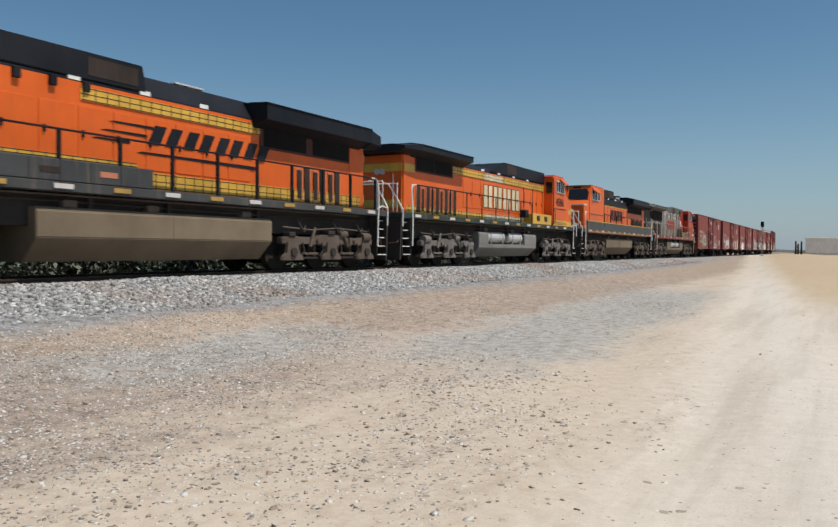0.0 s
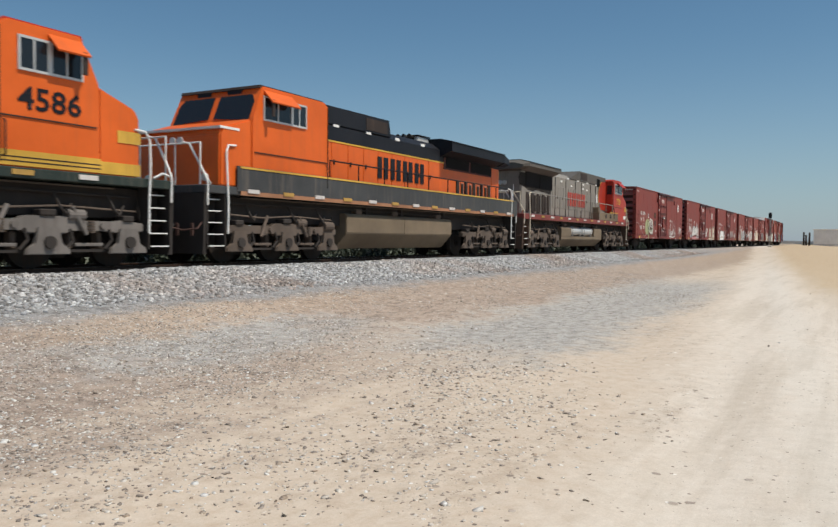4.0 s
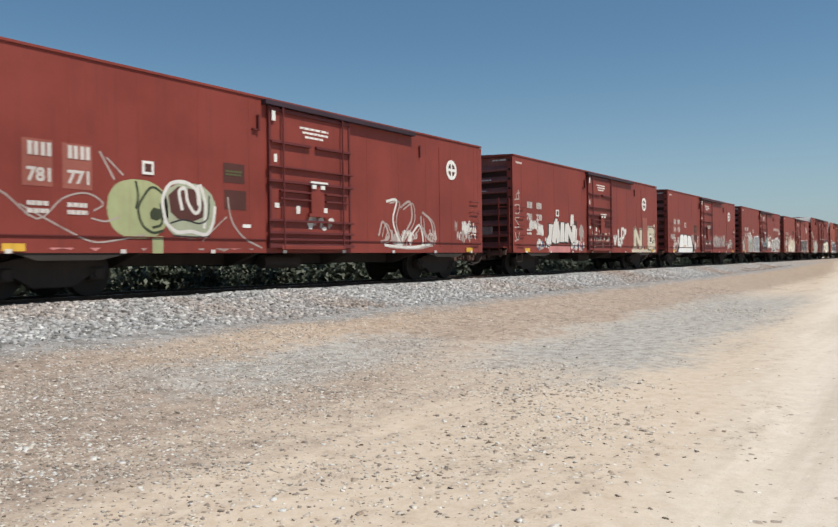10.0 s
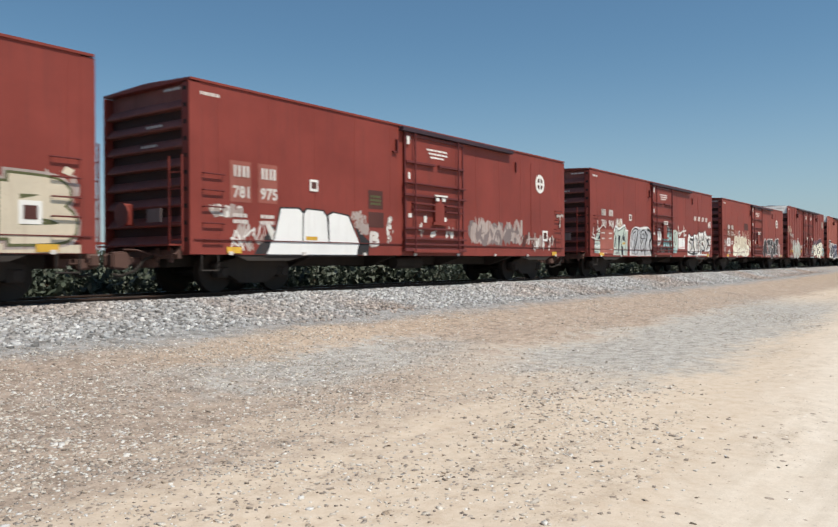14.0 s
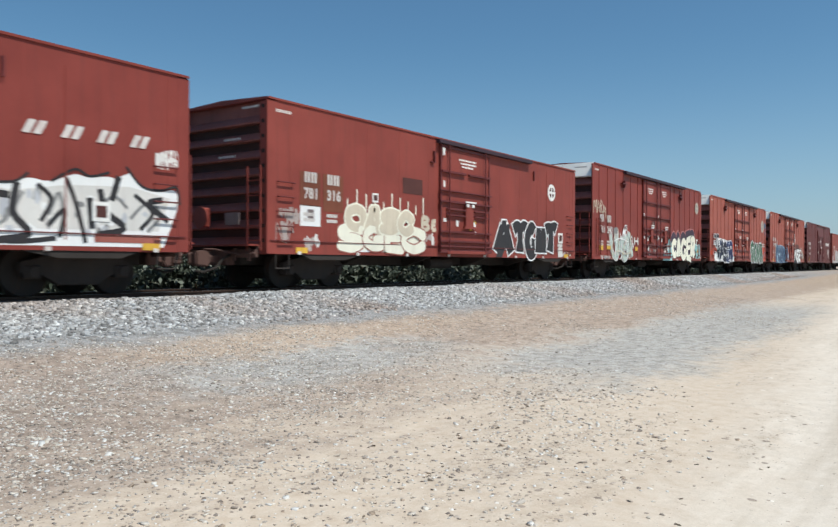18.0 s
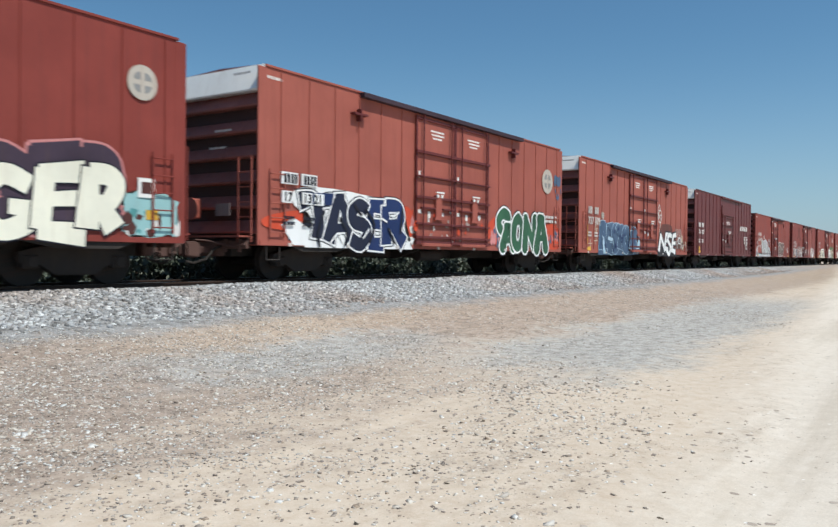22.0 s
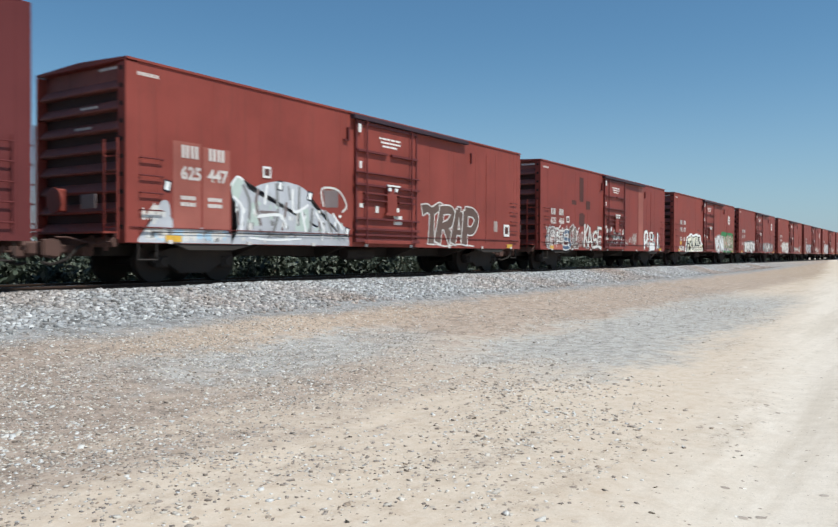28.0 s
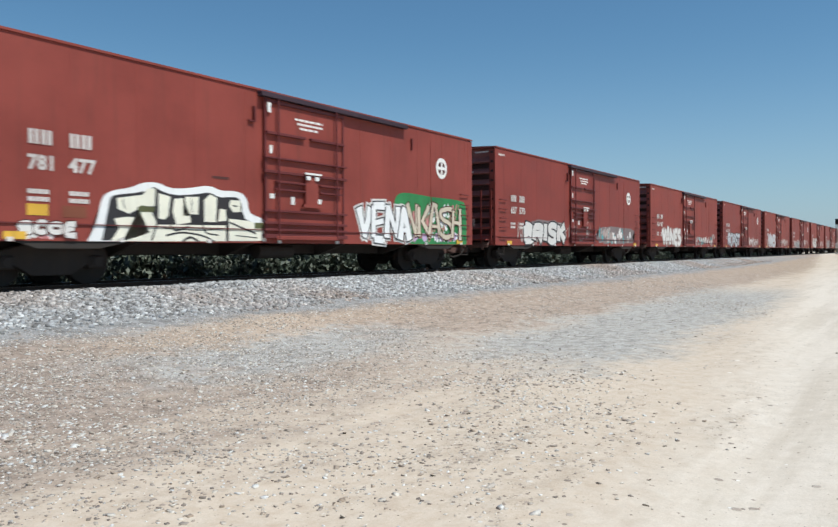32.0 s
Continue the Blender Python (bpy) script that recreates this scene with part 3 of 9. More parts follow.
def ground_material():
    """Bare tan dirt, gravel of several kinds lying on it in patches, and a pale driven road."""
    m, tr, b = shader("dirt_and_gravel")
    co = tr.nodes.new("ShaderNodeTexCoord").outputs["Object"]
    wide = grain(tr, co, 0.45, 5.0, 0.65)
    frayed = grain(tr, co, 2.3, 5.0, 0.7)
    flow = grain(tr, co, 1.0, 5.0, 0.6, (0.25, 1.1, 1.0))
    shift = maths(tr, "ADD", maths(tr, "MULTIPLY", maths(tr, "SUBTRACT", wide, 0.5), 2.6), maths(tr, "MULTIPLY", maths(tr, "SUBTRACT", frayed, 0.5), 2.8))
    sp = tr.nodes.new("ShaderNodeSeparateXYZ")
    tr.links.new(co, sp.inputs[0])
    y0 = sp.outputs[1]
    y = maths(tr, "ADD", y0, shift)
    x = maths(tr, "ADD", sp.outputs[0], maths(tr, "MULTIPLY", shift, 2.0))

    def band(v, lo, hi):
        r = tr.nodes.new("ShaderNodeMapRange")
        r.interpolation_type = "SMOOTHSTEP"
        r.inputs[1].default_value, r.inputs[2].default_value = lo, hi
        tr.links.new(v, r.inputs[0])
        return r.outputs[0]

    def inside(v, a, b, c, d):
        return maths(tr, "MULTIPLY", band(v, a, b), maths(tr, "SUBTRACT", 1.0, band(v, c, d)))

    def times(*vs):
        out = vs[0]
        for v in vs[1:]:
            out = maths(tr, "MULTIPLY", out, v)
        return out

    def inv(v):
        return maths(tr, "SUBTRACT", 1.0, v)

    def stones(scale, share, cols):
        """Single stones, each of one colour, on so large a share of the cells."""
        v = tr.nodes.new("ShaderNodeTexVoronoi")
        v.inputs["Scale"].default_value = scale
        bent = mixed(tr, 0.03, co, tr.nodes.new("ShaderNodeTexNoise").outputs["Color"], "ADD")
        tr.links.new(bent, v.inputs["Vector"])
        s = tr.nodes.new("ShaderNodeSeparateColor")
        tr.links.new(v.outputs["Color"], s.inputs[0])
        there = maths(tr, "LESS_THAN", s.outputs[0], share)
        reach = maths(tr, "ADD", maths(tr, "MULTIPLY", s.outputs[2], 0.3), 0.22)
        body = maths(tr, "MULTIPLY", maths(tr, "SUBTRACT", reach, v.outputs["Distance"]), 9.0, True)
        return maths(tr, "MULTIPLY", there, body), ramp(tr, s.outputs[1], cols)

    grit = grain(tr, co, 55.0, 5.0, 0.7)
    mottle = grain(tr, co, 6.0, 6.0, 0.7)
    # where what lies
    lane = maths(tr, "SUBTRACT", maths(tr, "ADD", y0, maths(tr, "MULTIPLY", shift, 0.45)), maths(tr, "MULTIPLY", sp.outputs[0], 0.09))
    on_road = inv(band(lane, 0.3, 1.6))
    ballast = times(band(maths(tr, "ADD", y0, maths(tr, "MULTIPLY", shift, 0.6)), 9.9, 10.9), inv(band(sp.outputs[0], 60.0, 130.0)))
    grey_near = times(inside(y, 6.3, 7.6, 8.6, 9.4), inside(x, 4.0, 7.5, 10.0, 13.0))
    grey_far = times(inside(maths(tr, "SUBTRACT", y, maths(tr, "MULTIPLY", x, 0.03)), 2.2, 3.8, 5.4, 6.9), inside(x, 8.0, 12.0, 27.0, 38.0))
    grey = maths(tr, "MAXIMUM", grey_near, grey_far)
    brown_far = times(band(y, 5.9, 7.4), band(x, 8.0, 13.0), inv(band(x, 120.0, 200.0)))
    pebbly = times(band(maths(tr, "ADD", y, maths(tr, "MULTIPLY", maths(tr, "SUBTRACT", flow, 0.5), 5.0)), 3.4, 7.0), inv(band(x, 5.0, 14.0)))
    clumps = ramp(tr, flow, [(0.50, (0, 0, 0)), (0.66, (1, 1, 1))])
    thick = maths(tr, "MAXIMUM", maths(tr, "MULTIPLY", pebbly, 0.75), maths(tr, "MULTIPLY", clumps, 0.6))
    thick = maths(tr, "MAXIMUM", thick, maths(tr, "MULTIPLY", grey, 0.85))
    thick = maths(tr, "MAXIMUM", thick, maths(tr, "MULTIPLY", brown_far, 0.8))
    thick = maths(tr, "MULTIPLY", thick, inv(maths(tr, "MULTIPLY", on_road, 0.96)))
    thick = maths(tr, "MAXIMUM", thick, ballast)
    # colours of the beds
    bare = ramp(tr, mottle, [(0.25, (0.48, 0.378, 0.287)), (0.5, (0.56, 0.465, 0.370)), (0.75, (0.615, 0.528, 0.435))])
    road = ramp(tr, mottle, [(0.25, (0.60, 0.525, 0.44)), (0.75, (0.68, 0.61, 0.53))])
    rosy = ramp(tr, mottle, [(0.25, (0.285, 0.222, 0.182)), (0.75, (0.40, 0.32, 0.265))])
    grey_bed = ramp(tr, mottle, [(0.25, (0.375, 0.375, 0.36)), (0.75, (0.49, 0.49, 0.47))])
    brown_bed = ramp(tr, mottle, [(0.25, (0.385, 0.29, 0.228)), (0.75, (0.468, 0.373, 0.299))])
    bank = ramp(tr, mottle, [(0.25, (0.235, 0.235, 0.235)), (0.75, (0.37, 0.37, 0.365))])
    col = mixed(tr, maths(tr, "MULTIPLY", pebbly, 0.9), bare, rosy)
    col = mixed(tr, maths(tr, "MULTIPLY", brown_far, 0.85), col, brown_bed)
    col = mixed(tr, maths(tr, "MULTIPLY", grey, 0.72), col, grey_bed)
    tan_tongue = times(inside(y, 8.9, 9.5, 10.2, 11.0), inside(x, 6.0, 8.5, 14.0, 19.0))
    col = mixed(tr, maths(tr, "MULTIPLY", tan_tongue, 0.42), col, (0.481, 0.369, 0.270))
    col = mixed(tr, maths(tr, "MULTIPLY", on_road, 0.92), col, road)
    wheel = maths(tr, "ABSOLUTE", maths(tr, "SUBTRACT", maths(tr, "ABSOLUTE", maths(tr, "ADD", lane, 1.4)), 0.85))
    col = mixed(tr, maths(tr, "MULTIPLY", inv(band(wheel, 0.1, 0.45)), 0.3), col, (0.649, 0.607, 0.544))
    drag = grain(tr, co, 1.0, 6.0, 0.65, (0.12, 1.7, 1.0))
    col = mixed(tr, maths(tr, "MULTIPLY", on_road, 0.7), col, ramp(tr, drag, [(0.36, (0.80, 0.78, 0.75)), (0.52, (1, 1, 1))]), "MULTIPLY")
    right = times(inv(band(lane, -2.6, -0.7)), band(sp.outputs[0], 14.0, 34.0), 0.85)
    col = mixed(tr, right, col, (0.50, 0.375, 0.24))
    far_tan = times(band(sp.outputs[0], 35.0, 75.0), inv(band(y0, 9.5, 12.0)), wide)
    col = mixed(tr, maths(tr, "MULTIPLY", far_tan, 0.7), col, (0.448, 0.336, 0.216))
    col = mixed(tr, maths(tr, "MULTIPLY", ballast, 0.95), col, bank)
    # stones of two sizes lying on them
    share = maths(tr, "ADD", maths(tr, "MULTIPLY", thick, 0.85), 0.03)
    dusty = [(0.0, (0.15, 0.12, 0.10)), (0.3, (0.23, 0.185, 0.155)), (0.6, (0.34, 0.28, 0.235)), (0.85, (0.50, 0.45, 0.40)), (1.0, (0.86, 0.83, 0.78))]
    ashen = [(0.0, (0.15, 0.15, 0.15)), (0.35, (0.27, 0.27, 0.27)), (0.7, (0.42, 0.42, 0.42)), (1.0, (0.76, 0.76, 0.75))]
    relief = maths(tr, "MULTIPLY", grit, 0.25)
    ash = maths(tr, "MAXIMUM", maths(tr, "MULTIPLY", grey, 0.8), ballast)
    for scale, k in ((58.0, 0.9), (27.0, 0.8), (13.0, 0.5)):
        there, warm = stones(scale, maths(tr, "MULTIPLY", share, k), dusty)
        there2, cold = stones(scale * 1.07, maths(tr, "MULTIPLY", share, k), ashen)
        strong = 0.72 if scale > 50 else 0.9 if scale > 20 else 0.72
        col = mixed(tr, times(there, inv(ash), strong), col, warm)
        col = mixed(tr, times(there2, ash, strong), col, cold)
        both = maths(tr, "ADD", times(there, inv(ash)), times(there2, ash))
        relief = maths(tr, "ADD", relief, maths(tr, "MULTIPLY", both, 12.0 / scale))
    # train's shade painted as a dark strip under it; dark olive ground behind
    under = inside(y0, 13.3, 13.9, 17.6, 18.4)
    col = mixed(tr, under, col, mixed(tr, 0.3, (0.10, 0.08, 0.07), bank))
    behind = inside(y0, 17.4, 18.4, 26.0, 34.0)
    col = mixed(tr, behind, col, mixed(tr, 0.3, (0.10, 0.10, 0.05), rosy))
    blotch = grain(tr, co, 4.2, 6.0, 0.78)
    col = mixed(tr, maths(tr, "ADD", maths(tr, "MULTIPLY", thick, 0.75), 0.12), col, ramp(tr, blotch, [(0.37, (0.42, 0.40, 0.38)), (0.54, (0.94, 0.94, 0.94)), (0.7, (1.0, 1.0, 1.0))]), "MULTIPLY")
    col = mixed(tr, 0.32, col, ramp(tr, grit, [(0.25, (0.55, 0.53, 0.5)), (0.7, (1, 1, 1))]), "MULTIPLY")
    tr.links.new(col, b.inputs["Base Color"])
    b.inputs["Roughness"].default_value = 0.95
    b.inputs["Specular IOR Level"].default_value = 0.15
    bp = node(tr, "ShaderNodeBump", Strength=0.5, Distance=0.02)
    tr.links.new(relief, bp.inputs["Height"])
    tr.links.new(bp.outputs[0], b.inputs["Normal"])
    return m


def ground():
    xs = np.concatenate([-np.geomspace(40, 2600, 12)[::-1], np.linspace(-36, 2, 20), np.linspace(2.5, 40, 110), np.linspace(41, 260, 110), np.geomspace(270, 2600, 16)])
    ys = np.concatenate([-np.geomspace(14, 2600, 14)[::-1], np.linspace(-12, 20.5, 150), np.linspace(21, 60, 20), np.geomspace(66, 2600, 22)])
    gx, gy = np.meshgrid(xs, ys, indexing="ij")
    gz = ground_height(gx, gy) + ruts(gx, gy)
    gz = np.where(np.hypot(gx, gy) > 600, gz * 0 + 0.8, gz)
    n, k = gx.shape
    verts = np.stack([gx, gy, gz], -1).reshape(-1, 3)
    i, j = np.meshgrid(np.arange(n - 1), np.arange(k - 1), indexing="ij")
    a = (i * k + j).ravel()
    faces = np.stack([a, a + k, a + k + 1, a + 1], 1)
    me = bpy.data.meshes.new("ground")
    me.from_pydata(verts.tolist(), [], faces.tolist())
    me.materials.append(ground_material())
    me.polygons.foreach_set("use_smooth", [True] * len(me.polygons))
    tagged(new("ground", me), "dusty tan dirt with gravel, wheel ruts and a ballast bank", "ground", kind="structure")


ground()


def stone_material(name, cols, stain=0.0):
    m, tr, b = shader(name)
    geo = tr.nodes.new("ShaderNodeNewGeometry")
    c = ramp(tr, geo.outputs["Random Per Island"], [(i / (len(cols) - 1), c) for i, c in enumerate(cols)])
    co = tr.nodes.new("ShaderNodeTexCoord").outputs["Object"]
    c = mixed(tr, 0.35, c, ramp(tr, grain(tr, co, 60.0), [(0.3, (0.3, 0.3, 0.3)), (0.7, (1, 1, 1))]), "MULTIPLY")
    if stain:
        spill = ramp(tr, grain(tr, co, 0.16, 4.0, 0.55), [(0.46, (0, 0, 0)), (0.60, (1, 1, 1))])
        c = mixed(tr, maths(tr, "MULTIPLY", spill, stain), c, (0.86, 0.66, 0.54), "MULTIPLY")
    tr.links.new(c, b.inputs["Base Color"])
    b.inputs["Roughness"].default_value = 0.9
    return m


def scatter(name, places, sizes, flat, material, label, category, seed, long=1.5):
    """Many small angular stones as one object."""
    rg = np.random.default_rng(seed)
    unit = np.array([(-1, -1, -1), (1, -1, -1), (1, 1, -1), (-1, 1, -1), (-1, -1, 1), (1, -1, 1), (1, 1, 1), (-1, 1, 1)], float)
    quads = np.array([(0, 3, 2, 1), (4, 5, 6, 7), (0, 1, 5, 4), (1, 2, 6, 5), (2, 3, 7, 6), (3, 0, 4, 7)])
    n = len(places)
    v = unit[None] * rg.uniform(0.45, 1.0, (n, 8, 3))
    v[..., 2] *= flat
    a = rg.uniform(0, 6.283, n)
    c, s = np.cos(a)[:, None], np.sin(a)[:, None]
    stretch = rg.uniform(0.7, long, (n, 1))
    vx, vy = v[..., 0] * stretch, v[..., 1]
    t = rg.uniform(-0.5, 0.5, (n, 1))
    vz = v[..., 2] + t * vx
    v = np.stack([vx * c - vy * s, vx * s + vy * c, vz], -1) * sizes[:, None, None]
    v = v + places[:, None]
    f = quads[None] + 8 * np.arange(n)[:, None, None]
    me = bpy.data.meshes.new(name)
    me.vertices.add(n * 8)
    me.vertices.foreach_set("co", v.reshape(-1))
    me.loops.add(n * 24)
    me.loops.foreach_set("vertex_index", f.reshape(-1).astype(np.int32))
    me.polygons.add(n * 6)
    me.polygons.foreach_set("loop_start", np.arange(0, n * 24, 4, dtype=np.int32))
    me.update(calc_edges=True)
    me.materials.append(material)
    tagged(new(name, me), label, category, kind="stuff")


def spread(n, x0, x1, y0, y1, seed, keep=None):
    rg = np.random.default_rng(seed)
    x = x0 + (x1 - x0) * rg.random(n) ** 1.35
    y = rg.uniform(y0, y1, n)
    if keep is not None:
        k = rg.random(n) < keep(x, y)
        x, y = x[k], y[k]
    return np.stack([x, y, ground_height(x, y) + ruts(x, y)], 1)


GREYS = [(0.12, 0.115, 0.11), (0.30, 0.295, 0.29), (0.38, 0.38, 0.385), (0.52, 0.52, 0.52), (0.30, 0.285, 0.27), (0.74, 0.74, 0.73)]
TANS = [(0.20, 0.165, 0.135), (0.33, 0.275, 0.23), (0.54, 0.475, 0.40), (0.70, 0.645, 0.57), (0.34, 0.26, 0.19), (0.74, 0.71, 0.66), (0.60, 0.59, 0.58)]
DARKS = [(0.05, 0.04, 0.03), (0.10, 0.075, 0.05), (0.16, 0.12, 0.085)]
rs = np.random.default_rng(5)
pl = spread(42000, 2, 75, 10.9, 13.75, 1, lambda x, y: np.clip((y - 10.7) / 1.2, 0.1, 1))
scatter("ballast_stones", pl, rs.uniform(0.020, 0.052, len(pl)), 0.8, stone_material("ballast_stone", GREYS, 0.85), "loose grey crushed ballast stones on the track bank", "ballast", 11)


def patchy(x, y):
    """How thickly gravel lies: streaks and bare spots, hardly any on the road."""
    f = np.sin(x * 0.9 + 1.3 * np.sin(y * 0.7)) + np.sin(y * 1.1 - 0.5 * x + 2) + np.sin(x * 0.37 - y * 0.45 + 1) + 0.6 * np.sin(x * 2.3 + y * 1.7) + 0.5 * np.sin(x * 5.1 - y * 3.3)
    road = np.clip((y - 0.09 * x - 0.9) / 1.4, 0.015, 1)
    left = smooth(3.4, 7.0, y + 0.4 * f) * (1 - smooth(5, 14, x))
    near = np.exp(-((x - 3.0) / 1.2) ** 2 - ((y - 6.2) / 0.9) ** 2)
    near = near + 0.8 * np.exp(-((x - 4.0) / 1.2) ** 2 - ((y - 3.7) / 0.7) ** 2)
    spots = np.clip(-0.02 + 0.22 * f, 0.008, 0.7)
    return road * np.clip(np.maximum(spots, 0.55 * left) + 0.6 * near, 0, 1) * np.clip(1.25 - x / 40, 0.1, 1)


pl = spread(150000, 0.8, 42, -1.5, 10.6, 2, patchy)
scatter("gravel", pl, rs.uniform(0.005, 0.016, len(pl)) * rs.choice([1, 1, 1, 1.3, 1.8], len(pl)), 0.45, stone_material("gravel_stone", TANS), "scattered tan and grey gravel lying on dirt", "gravel", 12)


def thickly(x, y):
    """Coarse pebbles lie thick on the verge and along the ballast's foot."""
    f = np.sin(x * 1.9 + 1.7 * np.sin(y * 1.3)) + np.sin(y * 2.3 - 0.9 * x) + np.sin(x * 4.7 + y * 3.1)
    left = smooth(3.2, 7.2, y + 0.45 * f) * (1 - 0.72 * smooth(6, 15, x))
    left = left * (1 - 0.92 * smooth(7, 12, x) * (1 - smooth(5.8, 8.0, y))) + 0.5 * np.exp(-((x - 4.0) / 1.1) ** 2 - ((y - 3.7) / 0.7) ** 2)
    far = smooth(3.0, 4.4, y - 0.03 * x + 0.3 * f) * smooth(8, 12, x) * (1 - smooth(22, 36, x))
    return np.clip(np.maximum(left, 0.10 * far) * (0.55 + 0.28 * f), 0.0, 1)


pl = spread(120000, 0.8, 36, 2.5, 11.0, 4, thickly)
MIXED = [(0.16, 0.13, 0.11), (0.30, 0.25, 0.21), (0.22, 0.19, 0.17), (0.46, 0.40, 0.34), (0.38, 0.36, 0.34), (0.66, 0.62, 0.56), (0.30, 0.24, 0.19), (0.78, 0.75, 0.70)]
scatter("pebbles", pl, rs.uniform(0.005, 0.016, len(pl)) * np.clip(0.9 + 0.02 * pl[:, 0], 1.0, 1.3), 0.42, stone_material("pebble_stone", MIXED), "brown, grey and white pebbles strewn over dirt", "pebbles", 14)


def littered(x, y):
    """Chips and twigs lie in drifts beside the road."""
    f = np.sin(x * 1.7 + 2.0 * np.sin(y * 1.3)) + np.sin(y * 2.9 - x * 0.8 + 1)
    drift = np.exp(-((x - 6.2) / 2.0) ** 2 - ((y - 2.8) / 1.0) ** 2) + 0.5 * np.exp(-((x - 9) / 3.0) ** 2 - ((y - 3.6) / 1.4) ** 2)
    return np.clip(0.02 + 0.6 * drift * (f > 0.2), 0, 1)


pl = spread(5200, 2.5, 30, -3.0, 10.0, 3, littered)
scatter("dark_debris", pl, rs.uniform(0.005, 0.014, len(pl)) * rs.choice([1, 1, 1, 1.7], len(pl)), 0.3, stone_material("debris", DARKS), "small dark clods and bark chips on dirt", "debris", 13, 2.6)


def rails_and_ties():
    steel = paint("rusty_rail_steel", (0.075, 0.045, 0.032), 0.6, 0.5, wear=RUST, amount=0.5, streaks=False)
    shiny = paint("polished_rail_head", (0.42, 0.40, 0.38), 0.3, 0.9, amount=0.05, streaks=False, bump=0)
    wood = paint("creosoted_tie", (0.065, 0.05, 0.04), 0.9, wear=(0.2, 0.17, 0.14), amount=0.5)
    track = tagged(new("railway_track"), "steel rails on dark ties in grey ballast", "railway track", kind="structure")
    prof = [(-0.07, -0.17), (0.07, -0.17), (0.07, -0.155), (0.012, -0.135), (0.012, -0.045), (0.036, -0.035), (0.036, 0.0), (-0.036, 0.0), (-0.036, -0.035), (-0.012, -0.045), (-0.012, -0.135), (-0.07, -0.155)]
    ds = [-60.0, BEND] + [BEND + 12 * i for i in range(1, 14)]
    for side in (-0.7525, 0.7525):
        bm, hd = bmesh.new(), bmesh.new()
        rings, heads = [], []
        for d in ds:
            x, y, a = track_point(d)
            px, py = x - math.sin(a) * side, y + math.cos(a) * side
            rings.append([bm.verts.new((px - math.sin(a) * u, py + math.cos(a) * u, RAIL + w)) for u, w in prof])
            heads.append([hd.verts.new((px - math.sin(a) * u, py + math.cos(a) * u, RAIL + 0.002)) for u in (-0.03, 0.03)])
        n = len(prof)
        for r0, r1 in zip(rings, rings[1:]):
            for i in range(n):
                bm.faces.new((r0[i], r0[(i + 1) % n], r1[(i + 1) % n], r1[i]))
        for h0, h1 in zip(heads, heads[1:]):
            hd.faces.new((h0[0], h0[1], h1[1], h1[0]))
        rail = part("rail", bm, steel, track, "rust-brown steel rail")
        part("rail_head", hd, shiny, rail, "polished running surface")
    me = None
    for i in range(150):
        x = -6 + 0.55 * i
        if me is None:
            ob = part("tie", block(-0.11, 0.11, -1.3, 1.3, -0.2, 0.0, 0.01), wood, track)
            me = ob.data
        else:
            ob = mesh_part("tie", me, wood, track)
        at(ob, x, YC, RAIL - 0.165)


rails_and_ties()


def leaf_material():
    m, tr, b = shader("shrub_leaves")
    geo = tr.nodes.new("ShaderNodeNewGeometry")
    c = ramp(tr, geo.outputs["Random Per Island"], [(0.0, (0.03, 0.042, 0.028)), (0.5, (0.06, 0.078, 0.052)), (0.85, (0.11, 0.13, 0.095)), (1.0, (0.24, 0.25, 0.2))])
    tr.links.new(c, b.inputs["Base Color"])
    b.inputs["Roughness"].default_value = 0.65
    return m


def shrub(size, seed, leaves, bark):
    """A low bush: a few bent stems and many small leaves in loose clumps."""
    rg = np.random.default_rng(seed)
    th = tagged(new("shrub"), "low green leafy shrub growing beyond the track", "shrub", group="shrubs beyond the track")
    bm = bmesh.new()
    tips = []
    for i in range(7):
        a, r = rg.uniform(0, 6.28), rg.uniform(0.25, 0.9) * size
        tip = (math.cos(a) * r, math.sin(a) * r * 0.8, rg.uniform(0.35, 0.95) * size)
        mid = (tip[0] * 0.4, tip[1] * 0.4, tip[2] * 0.6)
        cyl(bm, (0, 0, -0.05), mid, 0.03 * size, 5, 0.02 * size)
        cyl(bm, mid, tip, 0.02 * size, 5, 0.006 * size)
        tips += [tip, tuple((np.array(tip) + np.array(mid)) / 2)]
    part("stem", bm, bark, th)
    n = 900
    tips = np.array(tips)
    c = tips[rg.integers(0, len(tips), n)] + rg.normal(0, 0.2 * size, (n, 3)) * (1, 1, 0.8)
    c[:, 2] = np.abs(c[:, 2])
    u = rg.normal(size=(n, 3))
    u /= np.linalg.norm(u, axis=1)[:, None]
    w = np.cross(u, rg.normal(size=(n, 3)))
    w /= np.linalg.norm(w, axis=1)[:, None]
    s = rg.uniform(0.05, 0.10, (n, 1)) * size
    v = np.stack([c - u * s, c + w * s * 0.5, c + u * s, c - w * s * 0.5], 1)
    me = bpy.data.meshes.new("foliage")
    me.from_pydata(v.reshape(-1, 3).tolist(), [], (np.arange(n)[:, None] * 4 + np.arange(4)).tolist())
    mesh_part("foliage", me, leaves, th)
    return th


